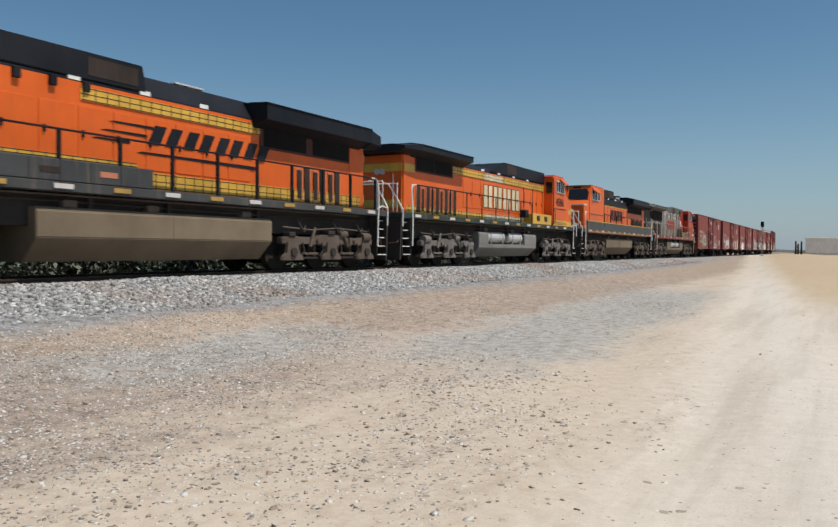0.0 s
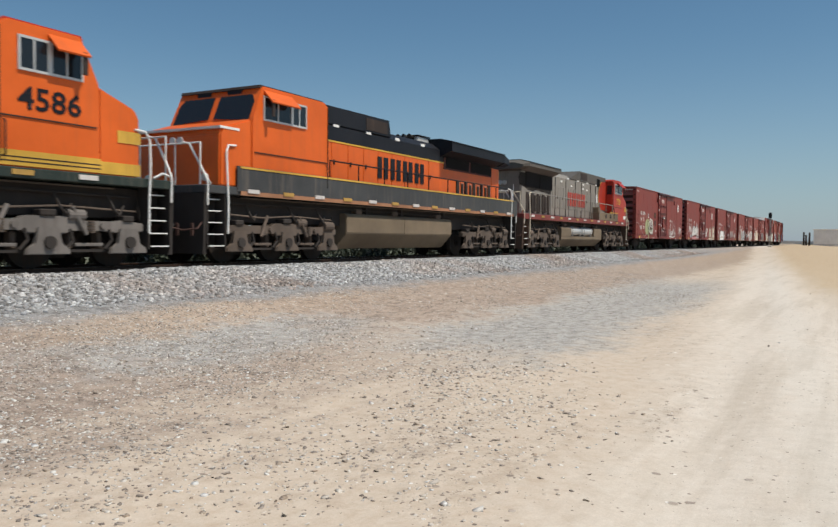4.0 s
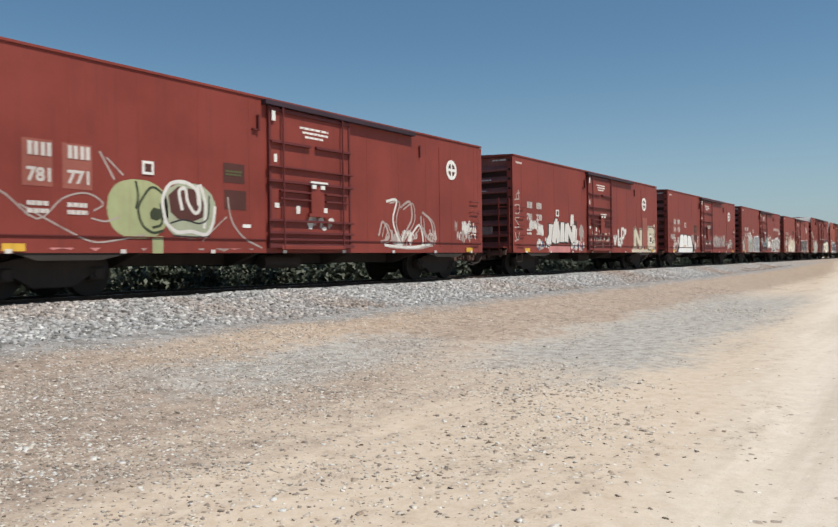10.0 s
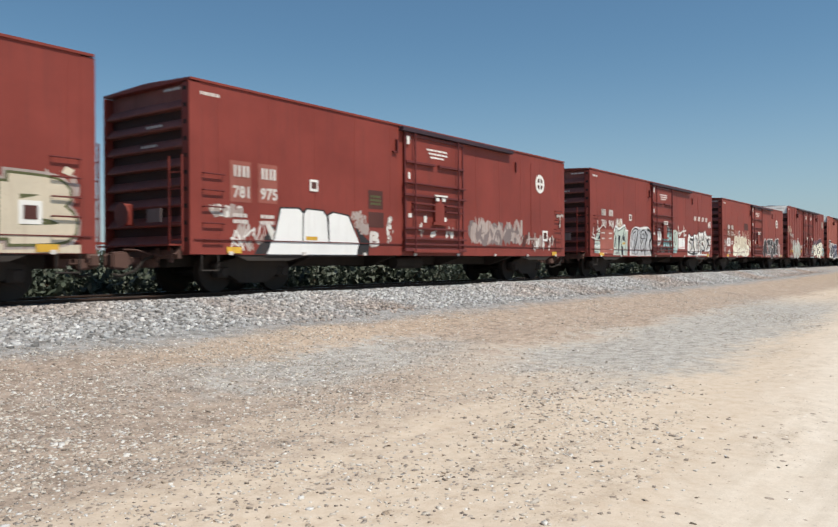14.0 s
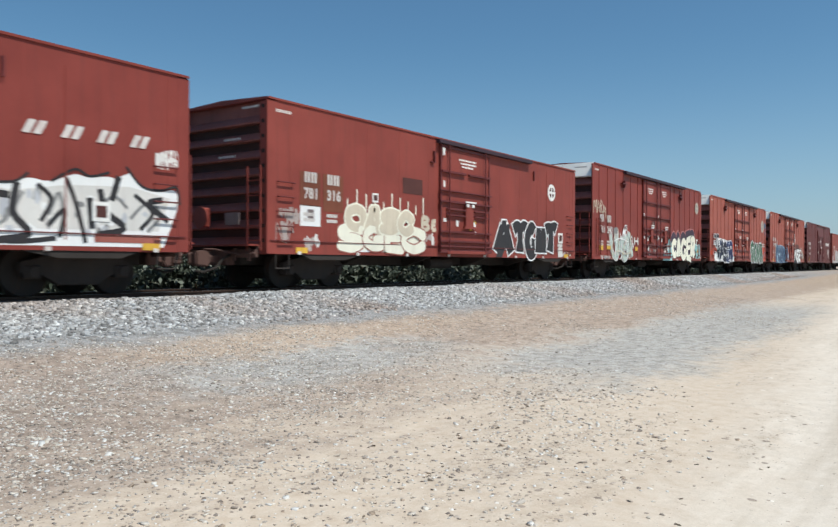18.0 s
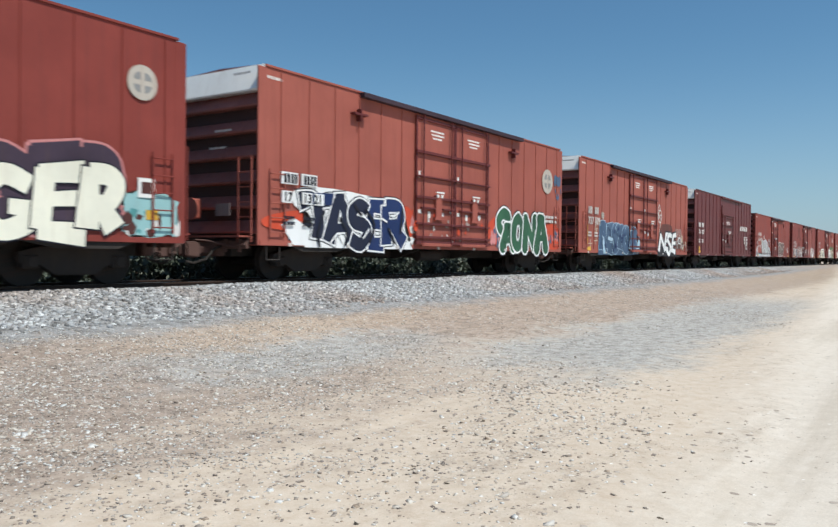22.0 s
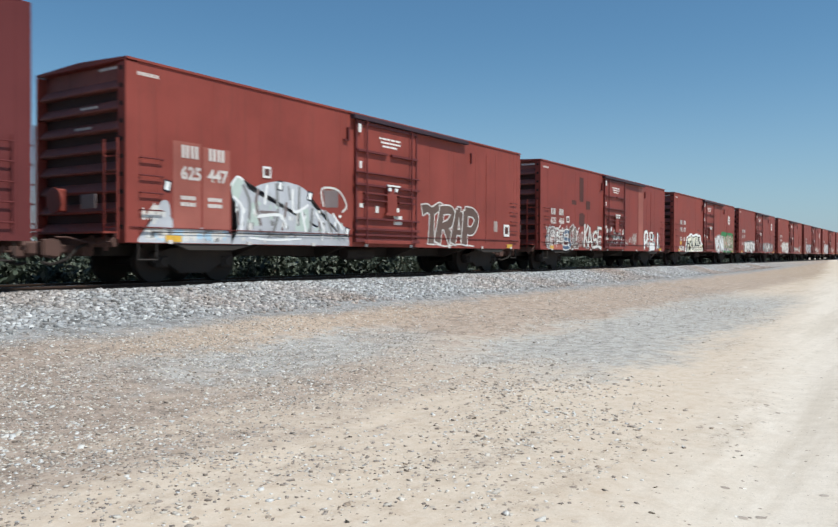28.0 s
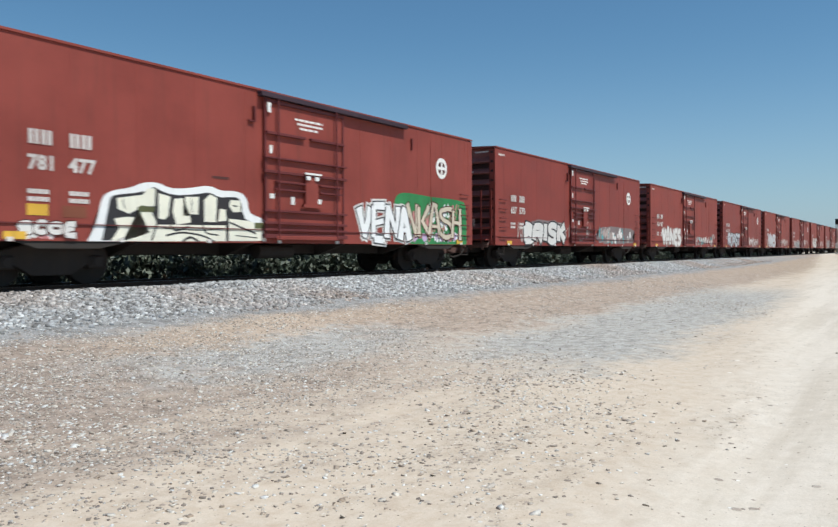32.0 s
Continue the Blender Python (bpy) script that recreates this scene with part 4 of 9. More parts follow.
LEAF = leaf_material()
BARK = paint("shrub_bark", (0.13, 0.09, 0.06), 0.9, amount=0.3)
shrubs = [shrub(1.0, 40 + i, LEAF, BARK) for i in range(5)]
rg = random.Random(8)
for i, s in enumerate(shrubs):
    s.matrix_world = pose(5 + i * 1.1, 20.3, 0.28, rz=i * 50)
    s.scale = (1.5, 1.4, 1.45)
for i in range(190):
    x = 3 + 0.42 * i * (1 + i * 0.005) + rg.uniform(-0.4, 0.4)
    y = 19.9 + (i % 3) * 0.8 + rg.uniform(-0.3, 0.4)
    k = rg.uniform(0.75, 1.05) * (1.0 + 0.18 * (i % 3))
    o = copy_thing(shrubs[i % 5], pose(x, y, 0.29, rz=rg.uniform(0, 360)))
    o.scale = (1.5 * k, 1.4 * k, 1.4 * k)


# ---- far things ----
def signal_mast():
    th = tagged(new("signal_mast"), "slim grey steel signal mast beside the track", "signal mast")
    base = 0.86
    part("footing", block(-0.3, 0.3, -0.3, 0.3, -0.3, 0.25, 0.03), M["conc"], th, "concrete footing")
    part("pole", cyl(bmesh.new(), (0, 0, 0.2), (0, 0, 5.3), 0.085, 10, 0.06), M["tank_grey"], th, smooth=True)
    part("cabinet", block(-0.22, 0.22, -0.2, 0.2, 0.9, 1.7, 0.02), M["silver"], th, "grey metal relay box")
    hd = part("signal_head", block(-0.18, 0.12, -0.24, 0.24, 4.4, 5.25, 0.05), M["black"], th, "dark signal head")
    part("hood", cyl(bmesh.new(), (-0.18, 0, 4.95), (-0.42, 0, 4.95), 0.12, 10), M["black"], hd)
    part("lens", cyl(bmesh.new(), (-0.19, 0, 4.62), (-0.21, 0, 4.62), 0.09, 10), M["vent"], hd)
    bm = bmesh.new()
    for y in (-0.2, 0.2):
        cyl(bm, (0.12, y, 0.1), (0.12, y, 4.3), 0.018, 5)
    for i in range(12):
        cyl(bm, (0.12, -0.2, 0.4 + i * 0.32), (0.12, 0.2, 0.4 + i * 0.32), 0.014, 5)
    part("ladder", bm, M["tank_grey"], th)
    th.matrix_world = pose(130, 10.45, base)


signal_mast()


def low_building():
    th = tagged(new("building"), "long white flat-roofed building far down the road", "building")
    part("wall", block(0, 9, -12, 0, 0, 4.6, 0.03), M["white"], th)
    part("roof", block(-0.25, 9.25, -12.25, 0.25, 4.6, 4.85, 0.04), M["white"], th, "flat white roof")
    part("base_course", block(-0.06, 9.06, -12.06, 0.06, -0.3, 0.35), M["conc"], th)
    th.matrix_world = pose(262, 9.0, 0.8)


low_building()


def marker_post(x, y, h):
    th = tagged(new("post"), "dark weathered wooden post at the road's end", "post", group="posts by the road")
    part("shaft", cyl(bmesh.new(), (0, 0, -0.3), (0, 0, h), 0.24, 10, 0.20), M["under"], th, smooth=True)
    part("cap", cyl(bmesh.new(), (0, 0, h), (0, 0, h + 0.06), 0.18, 10, 0.12), M["truck"], th)
    th.matrix_world = pose(x, y, 0.8)


marker_post(205, 7.9, 3.1)
marker_post(212, 8.9, 2.6)
marker_post(216, 9.6, 3.3)


def far_scrub():
    """A low line of hazy scrub and rises along the horizon."""
    rg = np.random.default_rng(4)
    n = 90
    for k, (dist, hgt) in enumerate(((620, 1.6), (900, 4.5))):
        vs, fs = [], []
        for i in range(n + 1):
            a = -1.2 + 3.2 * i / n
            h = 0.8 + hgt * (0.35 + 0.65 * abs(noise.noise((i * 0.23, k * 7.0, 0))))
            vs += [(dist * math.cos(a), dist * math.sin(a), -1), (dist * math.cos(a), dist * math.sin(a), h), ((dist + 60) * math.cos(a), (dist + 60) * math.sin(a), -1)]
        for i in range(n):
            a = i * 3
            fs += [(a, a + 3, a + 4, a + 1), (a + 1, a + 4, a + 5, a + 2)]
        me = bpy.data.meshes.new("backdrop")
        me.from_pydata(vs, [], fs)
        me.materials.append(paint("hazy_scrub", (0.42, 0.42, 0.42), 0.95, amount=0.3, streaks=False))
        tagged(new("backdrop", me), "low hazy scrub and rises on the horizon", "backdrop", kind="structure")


far_scrub()


# ---- rolling stock: shared running gear ----
def wheelset(parent, x, r, name="wheelset"):
    bm = bmesh.new()
    for s in (-1, 1):
        cyl(bm, (0, s * 0.69, 0), (0, s * 0.83, 0), r, 20)
        cyl(bm, (0, s * 0.67, 0), (0, s * 0.70, 0), r + 0.028, 20)
        cyl(bm, (0, s * 0.83, 0), (0, s * 0.87, 0), 0.14, 10)
        for k in range(3):
            a = k * 2.094
            box(bm, -0.03 + math.cos(a) * 0.06, 0.03 + math.cos(a) * 0.06, s * 0.87 - 0.01, s * 0.87 + 0.01, math.sin(a) * 0.06 - 0.03, math.sin(a) * 0.06 + 0.03)
    cyl(bm, (0, -0.98, 0), (0, 0.98, 0), 0.085, 10)
    ob = part(name, bm, M["wheel"], parent)
    return at(ob, x, 0, r - 0.04)


CACHE = {}


def truck_meshes():
    """Meshes of a freight truck, made once."""
    if "sf" in CACHE:
        return CACHE
    hold = new("hold")
    bm = bmesh.new()
    prism(bm, [(-1.15, 0.62), (-1.15, 0.40), (-0.75, 0.40), (-0.42, 0.17), (0.42, 0.17), (0.75, 0.40), (1.15, 0.40), (1.15, 0.62), (0.5, 0.78), (-0.5, 0.78)], -0.09, 0.09, bevel=0.02)
    for s in (-1, 1):
        box(bm, s * 0.93 - 0.16, s * 0.93 + 0.16, -0.13, 0.11, 0.30, 0.56, 0.03)
    obs = {"sf": part("side_frame", bm, M["under"], hold)}
    bm = bmesh.new()
    for k in (-0.2, 0, 0.2):
        for i in range(5):
            cyl(bm, (k, 0, 0.24 + i * 0.07), (k, 0, 0.285 + i * 0.07), 0.075, 8)
    obs["sn"] = part("spring_nest", bm, M["wheel"], hold)
    obs["bo"] = part("bolster", block(-0.2, 0.2, -1.0, 1.0, 0.45, 0.74, 0.03), M["under"], hold)
    obs["bc"] = part("bearing_cap", cyl(bmesh.new(), (0, -0.17, 0.43), (0, -0.1, 0.43), 0.1, 10), M["under"], hold)
    obs["ws"] = wheelset(hold, 0, 0.475)
    bm = bmesh.new()
    box(bm, -0.45, 0.15, -0.07, 0.07, 0.62, 0.79, 0.02)
    prism(bm, [(-0.82, 0.54), (-0.46, 0.50), (-0.38, 0.60), (-0.38, 0.84), (-0.50, 0.92), (-0.82, 0.88)], -0.15, 0.10, bevel=0.04)
    box(bm, -0.86, -0.62, 0.04, 0.2, 0.56, 0.86, 0.05)
    box(bm, -0.06, 0.22, -0.34, 0.34, 0.55, 0.92, 0.03)
    obs["cp"] = part("coupler", bm, M["gear_rust"], hold)
    bm = tube(bmesh.new(), [(0.0, -1.4, 1.0), (-0.12, -1.38, 0.84), (-0.14, -0.9, 0.8), (-0.3, -0.2, 0.94), (-0.45, 0.0, 0.95)], 0.02)
    obs["cl"] = part("uncoupling_lever", bm, M["gear_rust"], hold)
    bm = tube(bmesh.new(), [(0.05, -0.42, 0.82), (-0.2, -0.42, 0.74), (-0.42, -0.36, 0.48), (-0.66, -0.2, 0.38), (-0.8, -0.1, 0.42)], 0.032)
    obs["ah"] = part("air_hose", bm, M["under"], hold)
    bm = block(0.0, 0.12, -1.3, 1.3, 0.74, 0.94, 0.02)
    for yy in (-1.1, -0.6, 0.6, 1.1):
        box(bm, -0.05, 0.0, yy - 0.05, yy + 0.05, 0.66, 0.98, 0.01)
    obs["es"] = part("end_sill", bm, M["gear_rust"], hold)
    for k, o in obs.items():
        CACHE[k] = o.data
        bpy.data.objects.remove(o)
    bpy.data.objects.remove(hold)
    return CACHE


def add_truck(thing, x):
    c = truck_meshes()
    tk = at(mesh_part("truck_bolster", c["bo"], None, thing), x, 0, 0)
    for s in (-1, 1):
        at(mesh_part("side_frame", c["sf"], None, tk), 0, s * 1.0, 0)
        at(mesh_part("spring_nest", c["sn"], None, tk), 0, s * 1.0, 0)
    for dx in (-0.93, 0.93):
        at(mesh_part("bearing_cap", c["bc"], None, tk), dx, -1.0, 0)
        w = at(mesh_part("wheelset", c["ws"], None, tk), dx, 0, 0.475 - 0.04)
    return tk


def add_coupler(thing, x, s):
    o = at(mesh_part("coupler", truck_meshes()["cp"], None, thing), x, 0, 0)
    o.rotation_euler = (0, 0, 0 if s < 0 else math.pi)
    for name, key in (("uncoupling_lever", "cl"), ("air_hose", "ah"), ("end_sill", "es")):
        mesh_part(name, CACHE[key], None, o)
    return o


# ---- boxcars ----
def corrugated(half, z0, z1, ribs, depth, top):
    """The stamped end wall of a boxcar: wide horizontal corrugations; faces -x at x = 0."""
    bm = bmesh.new()
    pts = [(0.0, z0)]
    p = (z1 - z0) / ribs
    for k in range(ribs):
        z = z0 + p * (k + 0.42)
        pts += [(0.0, z), (-depth, z + 0.03 * p), (-depth * 1.06, z + 0.10 * p), (-depth * 0.72, z + 0.30 * p), (-depth * 0.2, z + 0.52 * p), (0.0, z + 0.57 * p)]
    pts += [(0.0, top), (0.06, top), (0.06, z0)]
    prism(bm, pts, -half, half)
    return bm


def rung_ladder(parent, x0, x1, y, zs, mat, name="ladder"):
    bm = bmesh.new()
    for x in (x0, x1):
        box(bm, x - 0.02, x + 0.02, y - 0.07, y - 0.045, min(zs) - 0.12, max(zs) + 0.12)
    ld = part(name, bm, mat, parent)
    me = None
    for z in zs:
        if me is None:
            ob = part("rung", cyl(bmesh.new(), (x0, 0, 0), (x1, 0, 0), 0.014, 6), mat, ld)
            me = ob.data
        else:
            ob = mesh_part("rung", me, mat, ld)
        at(ob, 0, y - 0.075, z)
    return ld


def boxcar(kind, length, paint_key, label):
    """A boxcar on its Empty, rail top at 0, middle at 0; the side with the fittings faces -y."""
    th = tagged(new("boxcar"), label, "boxcar", group="boxcars of the train")
    mat = M[paint_key]
    hi = kind != "plain"
    z0, z1 = 0.83, 5.16 if hi else 4.56
    H = 1.6
    x0, x1 = -length / 2, length / 2
    car = dict(thing=th, x0=x0, x1=x1, side=-H - (0.023 if hi else 0), z0=z0, z1=z1, kind=kind, doors=(0.0, 0.0))
    roofz = z1 + 0.12
    part("body", prism(bmesh.new(), [(-H, z0), (H, z0), (H, z1), (-H, z1)], x0 + 0.27, x1 - 0.27, "x"), mat, th)
    rf = prism(bmesh.new(), [(-H - 0.03, z1), (H + 0.03, z1), (H + 0.03, z1 + 0.05), (0, roofz), (-H - 0.03, z1 + 0.05)], x0 + (0.2 if hi else 0), x1 - (0.2 if hi else 0), "x")
    roof = part("roof", rf, mat, th)
    me = None
    for i in range(11):
        if me is None:
            ob = part("roof_rib", prism(bmesh.new(), [(-H, z1 + 0.05), (0, roofz - 0.005), (H, z1 + 0.05), (0, roofz + 0.05)], -0.04, 0.04, "x"), mat, roof)
            me = ob.data
        else:
            ob = mesh_part("roof_rib", me, mat, roof)
        at(ob, x0 + 0.8 + i * (length - 1.6) / 10, 0, 0)
    # ends
    ribs = 6 if hi else 8
    etop = z1 - (0.62 if hi else 0.32)
    depth = 0.22 if hi else 0.18
    e = part("end_wall", corrugated(H - 0.05, z0 + 0.02, etop, ribs, depth, z1), M["end_rib"], th)
    at(e, x0 + depth + 0.03, 0, 0)
    e2 = mesh_part("end_wall", e.data, M["end_rib"], th)
    at(e2, x1 - depth - 0.03, 0, 0).rotation_euler = (0, 0, math.pi)
    # dark sheets paint the shade between the ribs
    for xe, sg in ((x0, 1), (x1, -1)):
        part("end_sheet", block(xe + sg * (depth + 0.012), xe + sg * (depth + 0.028), -H + 0.06, H - 0.06, z0 + 0.03, etop - 0.02), M["end_shade"], th, "recessed sheet between the end ribs, its shade painted dark")
    if hi:
        part("end_fascia", block(x1 - 0.23, x1 - 0.19, -H + 0.04, H - 0.04, etop + 0.06, z1 + 0.03), M["white"], th, "white-painted top panel of the end")
        for s, xe in ((-1, x0),):
            part("end_fascia", prism(bmesh.new(), [(xe - 0.01 * s, etop + 0.02), (xe + 0.01 * s, etop + 0.06), (xe - 0.19 * s, z1 + 0.06), (xe - 0.22 * s, z1 + 0.06), (xe - 0.22 * s, etop + 0.02)], -H + 0.02, H - 0.02), M["white"], th, "sloped white-painted top panel of the end")
    for xe in (x0, x1):
        for s in (-1, 1):
            part("corner_post", block(xe - 0.28 if xe > 0 else xe - 0.02, xe + 0.02 if xe > 0 else xe + 0.28, s * (H - 0.05), s * (H + 0.006), z0, z1 - 0.02, 0.008), mat, th)
    # seams or posts along the side
    seam = part("side_post" if hi else "weld_seam", block(-0.016, 0.016, -0.022, 0, z0 + 0.16, z1 - 0.06) if hi else block(-0.012, 0.012, -0.003, 0, z0 + 0.14, z1 - 0.03), mat, th)
    doors = {"plain": (7.45, 10.5), "double": (6.62, 11.15), "ribbed": (7.45, 11.0)}[kind]
    car["doors"] = doors
    step = 1.03 if hi else 1.52
    pos = [d for d in np.arange(0.75, length - 0.5, step) if not doors[0] - 0.25 < d < doors[1] + 0.25]
    at(seam, x0 + pos[0], -H, 0)
    for d in pos[1:]:
        at(mesh_part(seam.name.split(".")[0], seam.data, None, th), x0 + d, -H, 0)
    # sills
    part("side_sill", block(x0 + 0.05, x1 - 0.05, -H - (0.022 if hi else 0.002), -H + 0.1, z0, z0 + 0.13), mat, th)
    if not hi:
        part("sill_seam", block(x0 + 0.08, x1 - 0.08, -H - 0.03, -H, 1.145, 1.165), M["car_c"], th, "thin dark lap seam above the sill")
    part("center_sill", block(x0 + 0.3, x1 - 0.3, -0.35, 0.35, 0.55, z0, 0.02), M["under"], th, "grimy black centre beam")
    for d in (3.9, 7.2, 10.8, 14.0):
        part("cross_bearer", prism(bmesh.new(), [(-H + 0.1, z0), (H - 0.1, z0), (0.5, 0.52), (-0.5, 0.52)], x0 + d - 0.06, x0 + d + 0.06, "x"), M["under"], th)
    part("brake_reservoir", cyl(bmesh.new(), (x0 + 8.0, -0.75, 0.62), (x0 + 9.3, -0.75, 0.62), 0.18, 12), M["under"], th)
    # sloped side sill deepening over the trucks
    for s, xa in ((1, x0), (-1, x1)):
        part("bolster_plate", prism(bmesh.new(), [(xa + s * 1.2, z0), (xa + s * 1.6, z0 - 0.14), (xa + s * 2.9, z0 - 0.14), (xa + s * 3.6, z0)], -H + 0.02, -H + 0.1), M["under"], th)
    # doors
    def plug_door(a, b, top, bot):
        D = -H - 0.055
        dr = part("door", block(x0 + a, x0 + b, D, -H + 0.02, bot, top, 0.012), mat, th)
        w = b - a
        split, half = ((0.0, 0.47), (0.54, 1.0)), ((0.10, 0.46), (0.66, 0.96))
        full = ((-0.03, 1.03),)
        if hi:
            levels = ((1.02, full, 0.05), (1.2, full, 0.04), (1.62, full, 0.035), (2.12, half, 0.03), (2.45, full, 0.04), (3.10, full, 0.025), (3.86, full, 0.045))
        else:
            levels = ((1.00, full, 0.05), (1.16, full, 0.03), (1.33, full, 0.035), (1.63, full, 0.03), (2.17, half, 0.025), (2.36, half, 0.025), (2.60, full, 0.035), (2.95, full, 0.022), (3.56, split, 0.035))
        for z, ends, t in levels:
            for q0, q1 in ends:
                part("door_rail", block(x0 + a + w * q0, x0 + a + w * q1, D - 0.085, D, z - t, z + t, 0.006), M["car_c"], dr)
        part("door_rail", block(x0 + a, x0 + b, D - 0.05, D, top - 0.12, top - 0.04, 0.006), M["car_c"], dr)
        for q in (0.0, 1.0):
            part("door_edge", block(x0 + a + w * q - 0.035, x0 + a + w * q + 0.035, D - 0.03, D, bot, top, 0.006), M["car_c"], dr)
        for q in (0.13, 0.88):
            part("lock_rod", cyl(bmesh.new(), (x0 + a + w * q, D - 0.09, bot - 0.02), (x0 + a + w * q, D - 0.09, top + 0.03), 0.026, 7), M["car_c"], dr, "dark locking rod")
        bm = block(x0 + a + w * 0.46, x0 + a + w * 0.62, D - 0.095, D, bot + 0.85, bot + 1.6, 0.015)
        box(bm, x0 + a + w * 0.42, x0 + a + w * 0.68, D - 0.12, D - 0.05, bot + 0.80, bot + 0.88)
        part("latch", bm, mat, dr)
        part("latch_plate", block(x0 + a + w * 0.44, x0 + a + w * 0.66, D - 0.13, D - 0.09, bot + 1.66, bot + 1.71), M["white"], dr, "white edge above the latch")
        for q in (0.46, 0.57):
            part("latch_plate", block(x0 + a + w * q, x0 + a + w * (q + 0.05), D - 0.13, D - 0.09, bot + 1.52, bot + 1.62), M["white"], dr)
        part("door_roller", block(x0 + a + w * 0.1, x0 + a + w * 0.9, D - 0.10, D - 0.02, bot - 0.05, bot + 0.05, 0.01), mat, dr)
        for k in range(3):
            bars(dr, x0 + a + w * (0.36 + 0.03 * k), x0 + a + w * (0.72 - 0.06 * (k == 2)), D, top - 0.44 - 0.11 * k, top - 0.35 - 0.11 * k, M["white"], 1, 3 + k, "small white stencilled lines", "stencil")
        for k, (q, z, ww, hh) in enumerate(((0.30, 0.86, 0.14, 0.2), (0.64, 0.92, 0.16, 0.13), (0.05, 0.98, 0.16, 0.12), (0.05, 2.1, 0.1, 0.2))):
            part("placard", block(x0 + a + w * q, x0 + a + w * q + ww, D - 0.012, D, bot + z, bot + z + hh), M["white"], dr, "small white placard")
    top = z1 - 0.12
    bot = z0 + 0.13
    if kind == "plain":
        plug_door(doors[0], doors[1], z1 - 0.14, bot)
        part("door_track", block(x0 + 7.25, x0 + 13.65, -H - 0.17, -H, z1 - 0.14, z1 - 0.02, 0.01), M["track_dark"], th, "dark upper door track")
        part("post_strip", block(x0 + 15.2, x0 + 15.23, -H - 0.012, -H, z0 + 0.2, z1 - 0.3), mat, th)
        part("door_stop", block(x0 + 14.02, x0 + 14.07, -H - 0.06, -H, z1 - 0.74, z1 - 0.38), M["car_c"], th)
        part("door_stop", block(x0 + 7.08, x0 + 7.13, -H - 0.08, -H, z1 - 0.80, z1 - 0.42), M["car_c"], th)
        part("stop_bracket", block(x0 + 6.92, x0 + 7.1, -H - 0.06, -H, z1 - 0.80, z1 - 0.76), M["car_c"], th, "dark crosswise bracket")
        part("route_tag", block(x0 + 7.5, x0 + 7.62, -H - 0.11, -H - 0.10, z1 - 0.50, z1 - 0.26), M["white"], th, "white metal tag")
    elif kind == "double":
        mid = (doors[0] + doors[1]) / 2
        plug_door(doors[0], mid - 0.05, top - 0.06, bot)
        plug_door(mid + 0.05, doors[1], top - 0.06, bot)
        part("door_track", block(x0 + 3.85, x0 + 13.75, -H - 0.18, -H, z1 - 0.13, z1 + 0.01, 0.01), M["track_dark"], th, "dark upper door track")
        for d in (3.75, 13.1):
            bm = block(x0 + d - 0.3, x0 + d + 0.3, -H - 0.16, -H, z1 - 0.66, z1 - 0.6)
            box(bm, x0 + d - 0.03, x0 + d + 0.03, -H - 0.16, -H, z1 - 0.82, z1 - 0.48)
            part("door_stop", bm, M["car_c"], th)
    else:
        plug_door(doors[0], doors[1], 3.75, bot)
        part("door_head", block(x0 + doors[0] - 0.1, x0 + doors[1] + 0.1, -H - 0.07, -H, 3.75, 4.55, 0.01), mat, th)
        part("door_track", block(x0 + 7.2, x0 + 14.0, -H - 0.12, -H, z1 - 0.1, z1 - 0.01, 0.01), mat, th)
    # ladders, steps, reflectors
    zs = [1.15 + 0.36 * i for i in range(5)]
    if kind != "plain":
        rung_ladder(th, x0 + 0.35, x0 + 0.85, -H, zs, mat)
        rung_ladder(th, x1 - 0.85, x1 - 0.35, -H, zs, mat)
    else:
        grab = None
        for xg in (x0 + 0.32, x1 - 0.86):
            for z in zs:
                if grab is None:
                    ob = part("grab_iron", tube(bmesh.new(), [(0, 0.0, 0), (0, -0.07, 0), (0.54, -0.07, 0), (0.54, 0.0, 0)], 0.016), M["car_c"], th, "dark grab iron")
                    grab = ob.data
                else:
                    ob = mesh_part("grab_iron", grab, None, th)
                at(ob, xg, -H, z)
        slot = None
        for k in range(10):
            if slot is None:
                ob = part("post_slot", block(-0.006, 0.004, -0.05, 0.05, -0.045, 0.045), M["wheel"], th, "dark slot in the corner post")
                slot = ob.data
            else:
                ob = mesh_part("post_slot", slot, None, th)
            at(ob, x0 - 0.021, -H + 0.13, z0 + 0.32 + 0.36 * k)
        part("corner_flange", block(x0 - 0.02, x0 + 0.02, -H + 0.002, -H + 0.24, z0, z1 - 0.05), mat, th)
    for xa, s in ((x0, -1), (x1, 1)):
        bm = bmesh.new()
        for yy in (-1.5, -1.05):
            box(bm, xa + s * 0.12, xa + s * 0.15, yy - 0.02, yy + 0.02, 0.9, 2.95)
        el = part("end_ladder", bm, mat, th)
        for z in zs:
            part("rung", cyl(bmesh.new(), (xa + s * 0.14, -1.5, z), (xa + s * 0.14, -1.05, z), 0.014, 6), mat, el)
        part("crossover_step", block(xa + s * 0.05, xa + s * 0.36, -1.35, 1.35, 1.02, 1.06), mat, th)
        part("stirrup_step", tube(bmesh.new(), [(xa - s * 0.3, -H + 0.02, z0), (xa - s * 0.3, -H + 0.02, 0.48), (xa - s * 0.75, -H + 0.02, 0.48), (xa - s * 0.75, -H + 0.02, z0)], 0.016), M["under"], th)
        add_coupler(th, xa + s * 0.1, s)
    bm = cyl(bmesh.new(), (x0 - 0.26, 0.55, 1.75), (x0 - 0.22, 0.55, 1.75), 0.28, 14)
    part("brake_wheel", bm, mat, th)
    part("brake_housing", block(x0 - 0.22, x0 - 0.02, 0.4, 0.72, 1.5, 2.0, 0.03), mat, th)
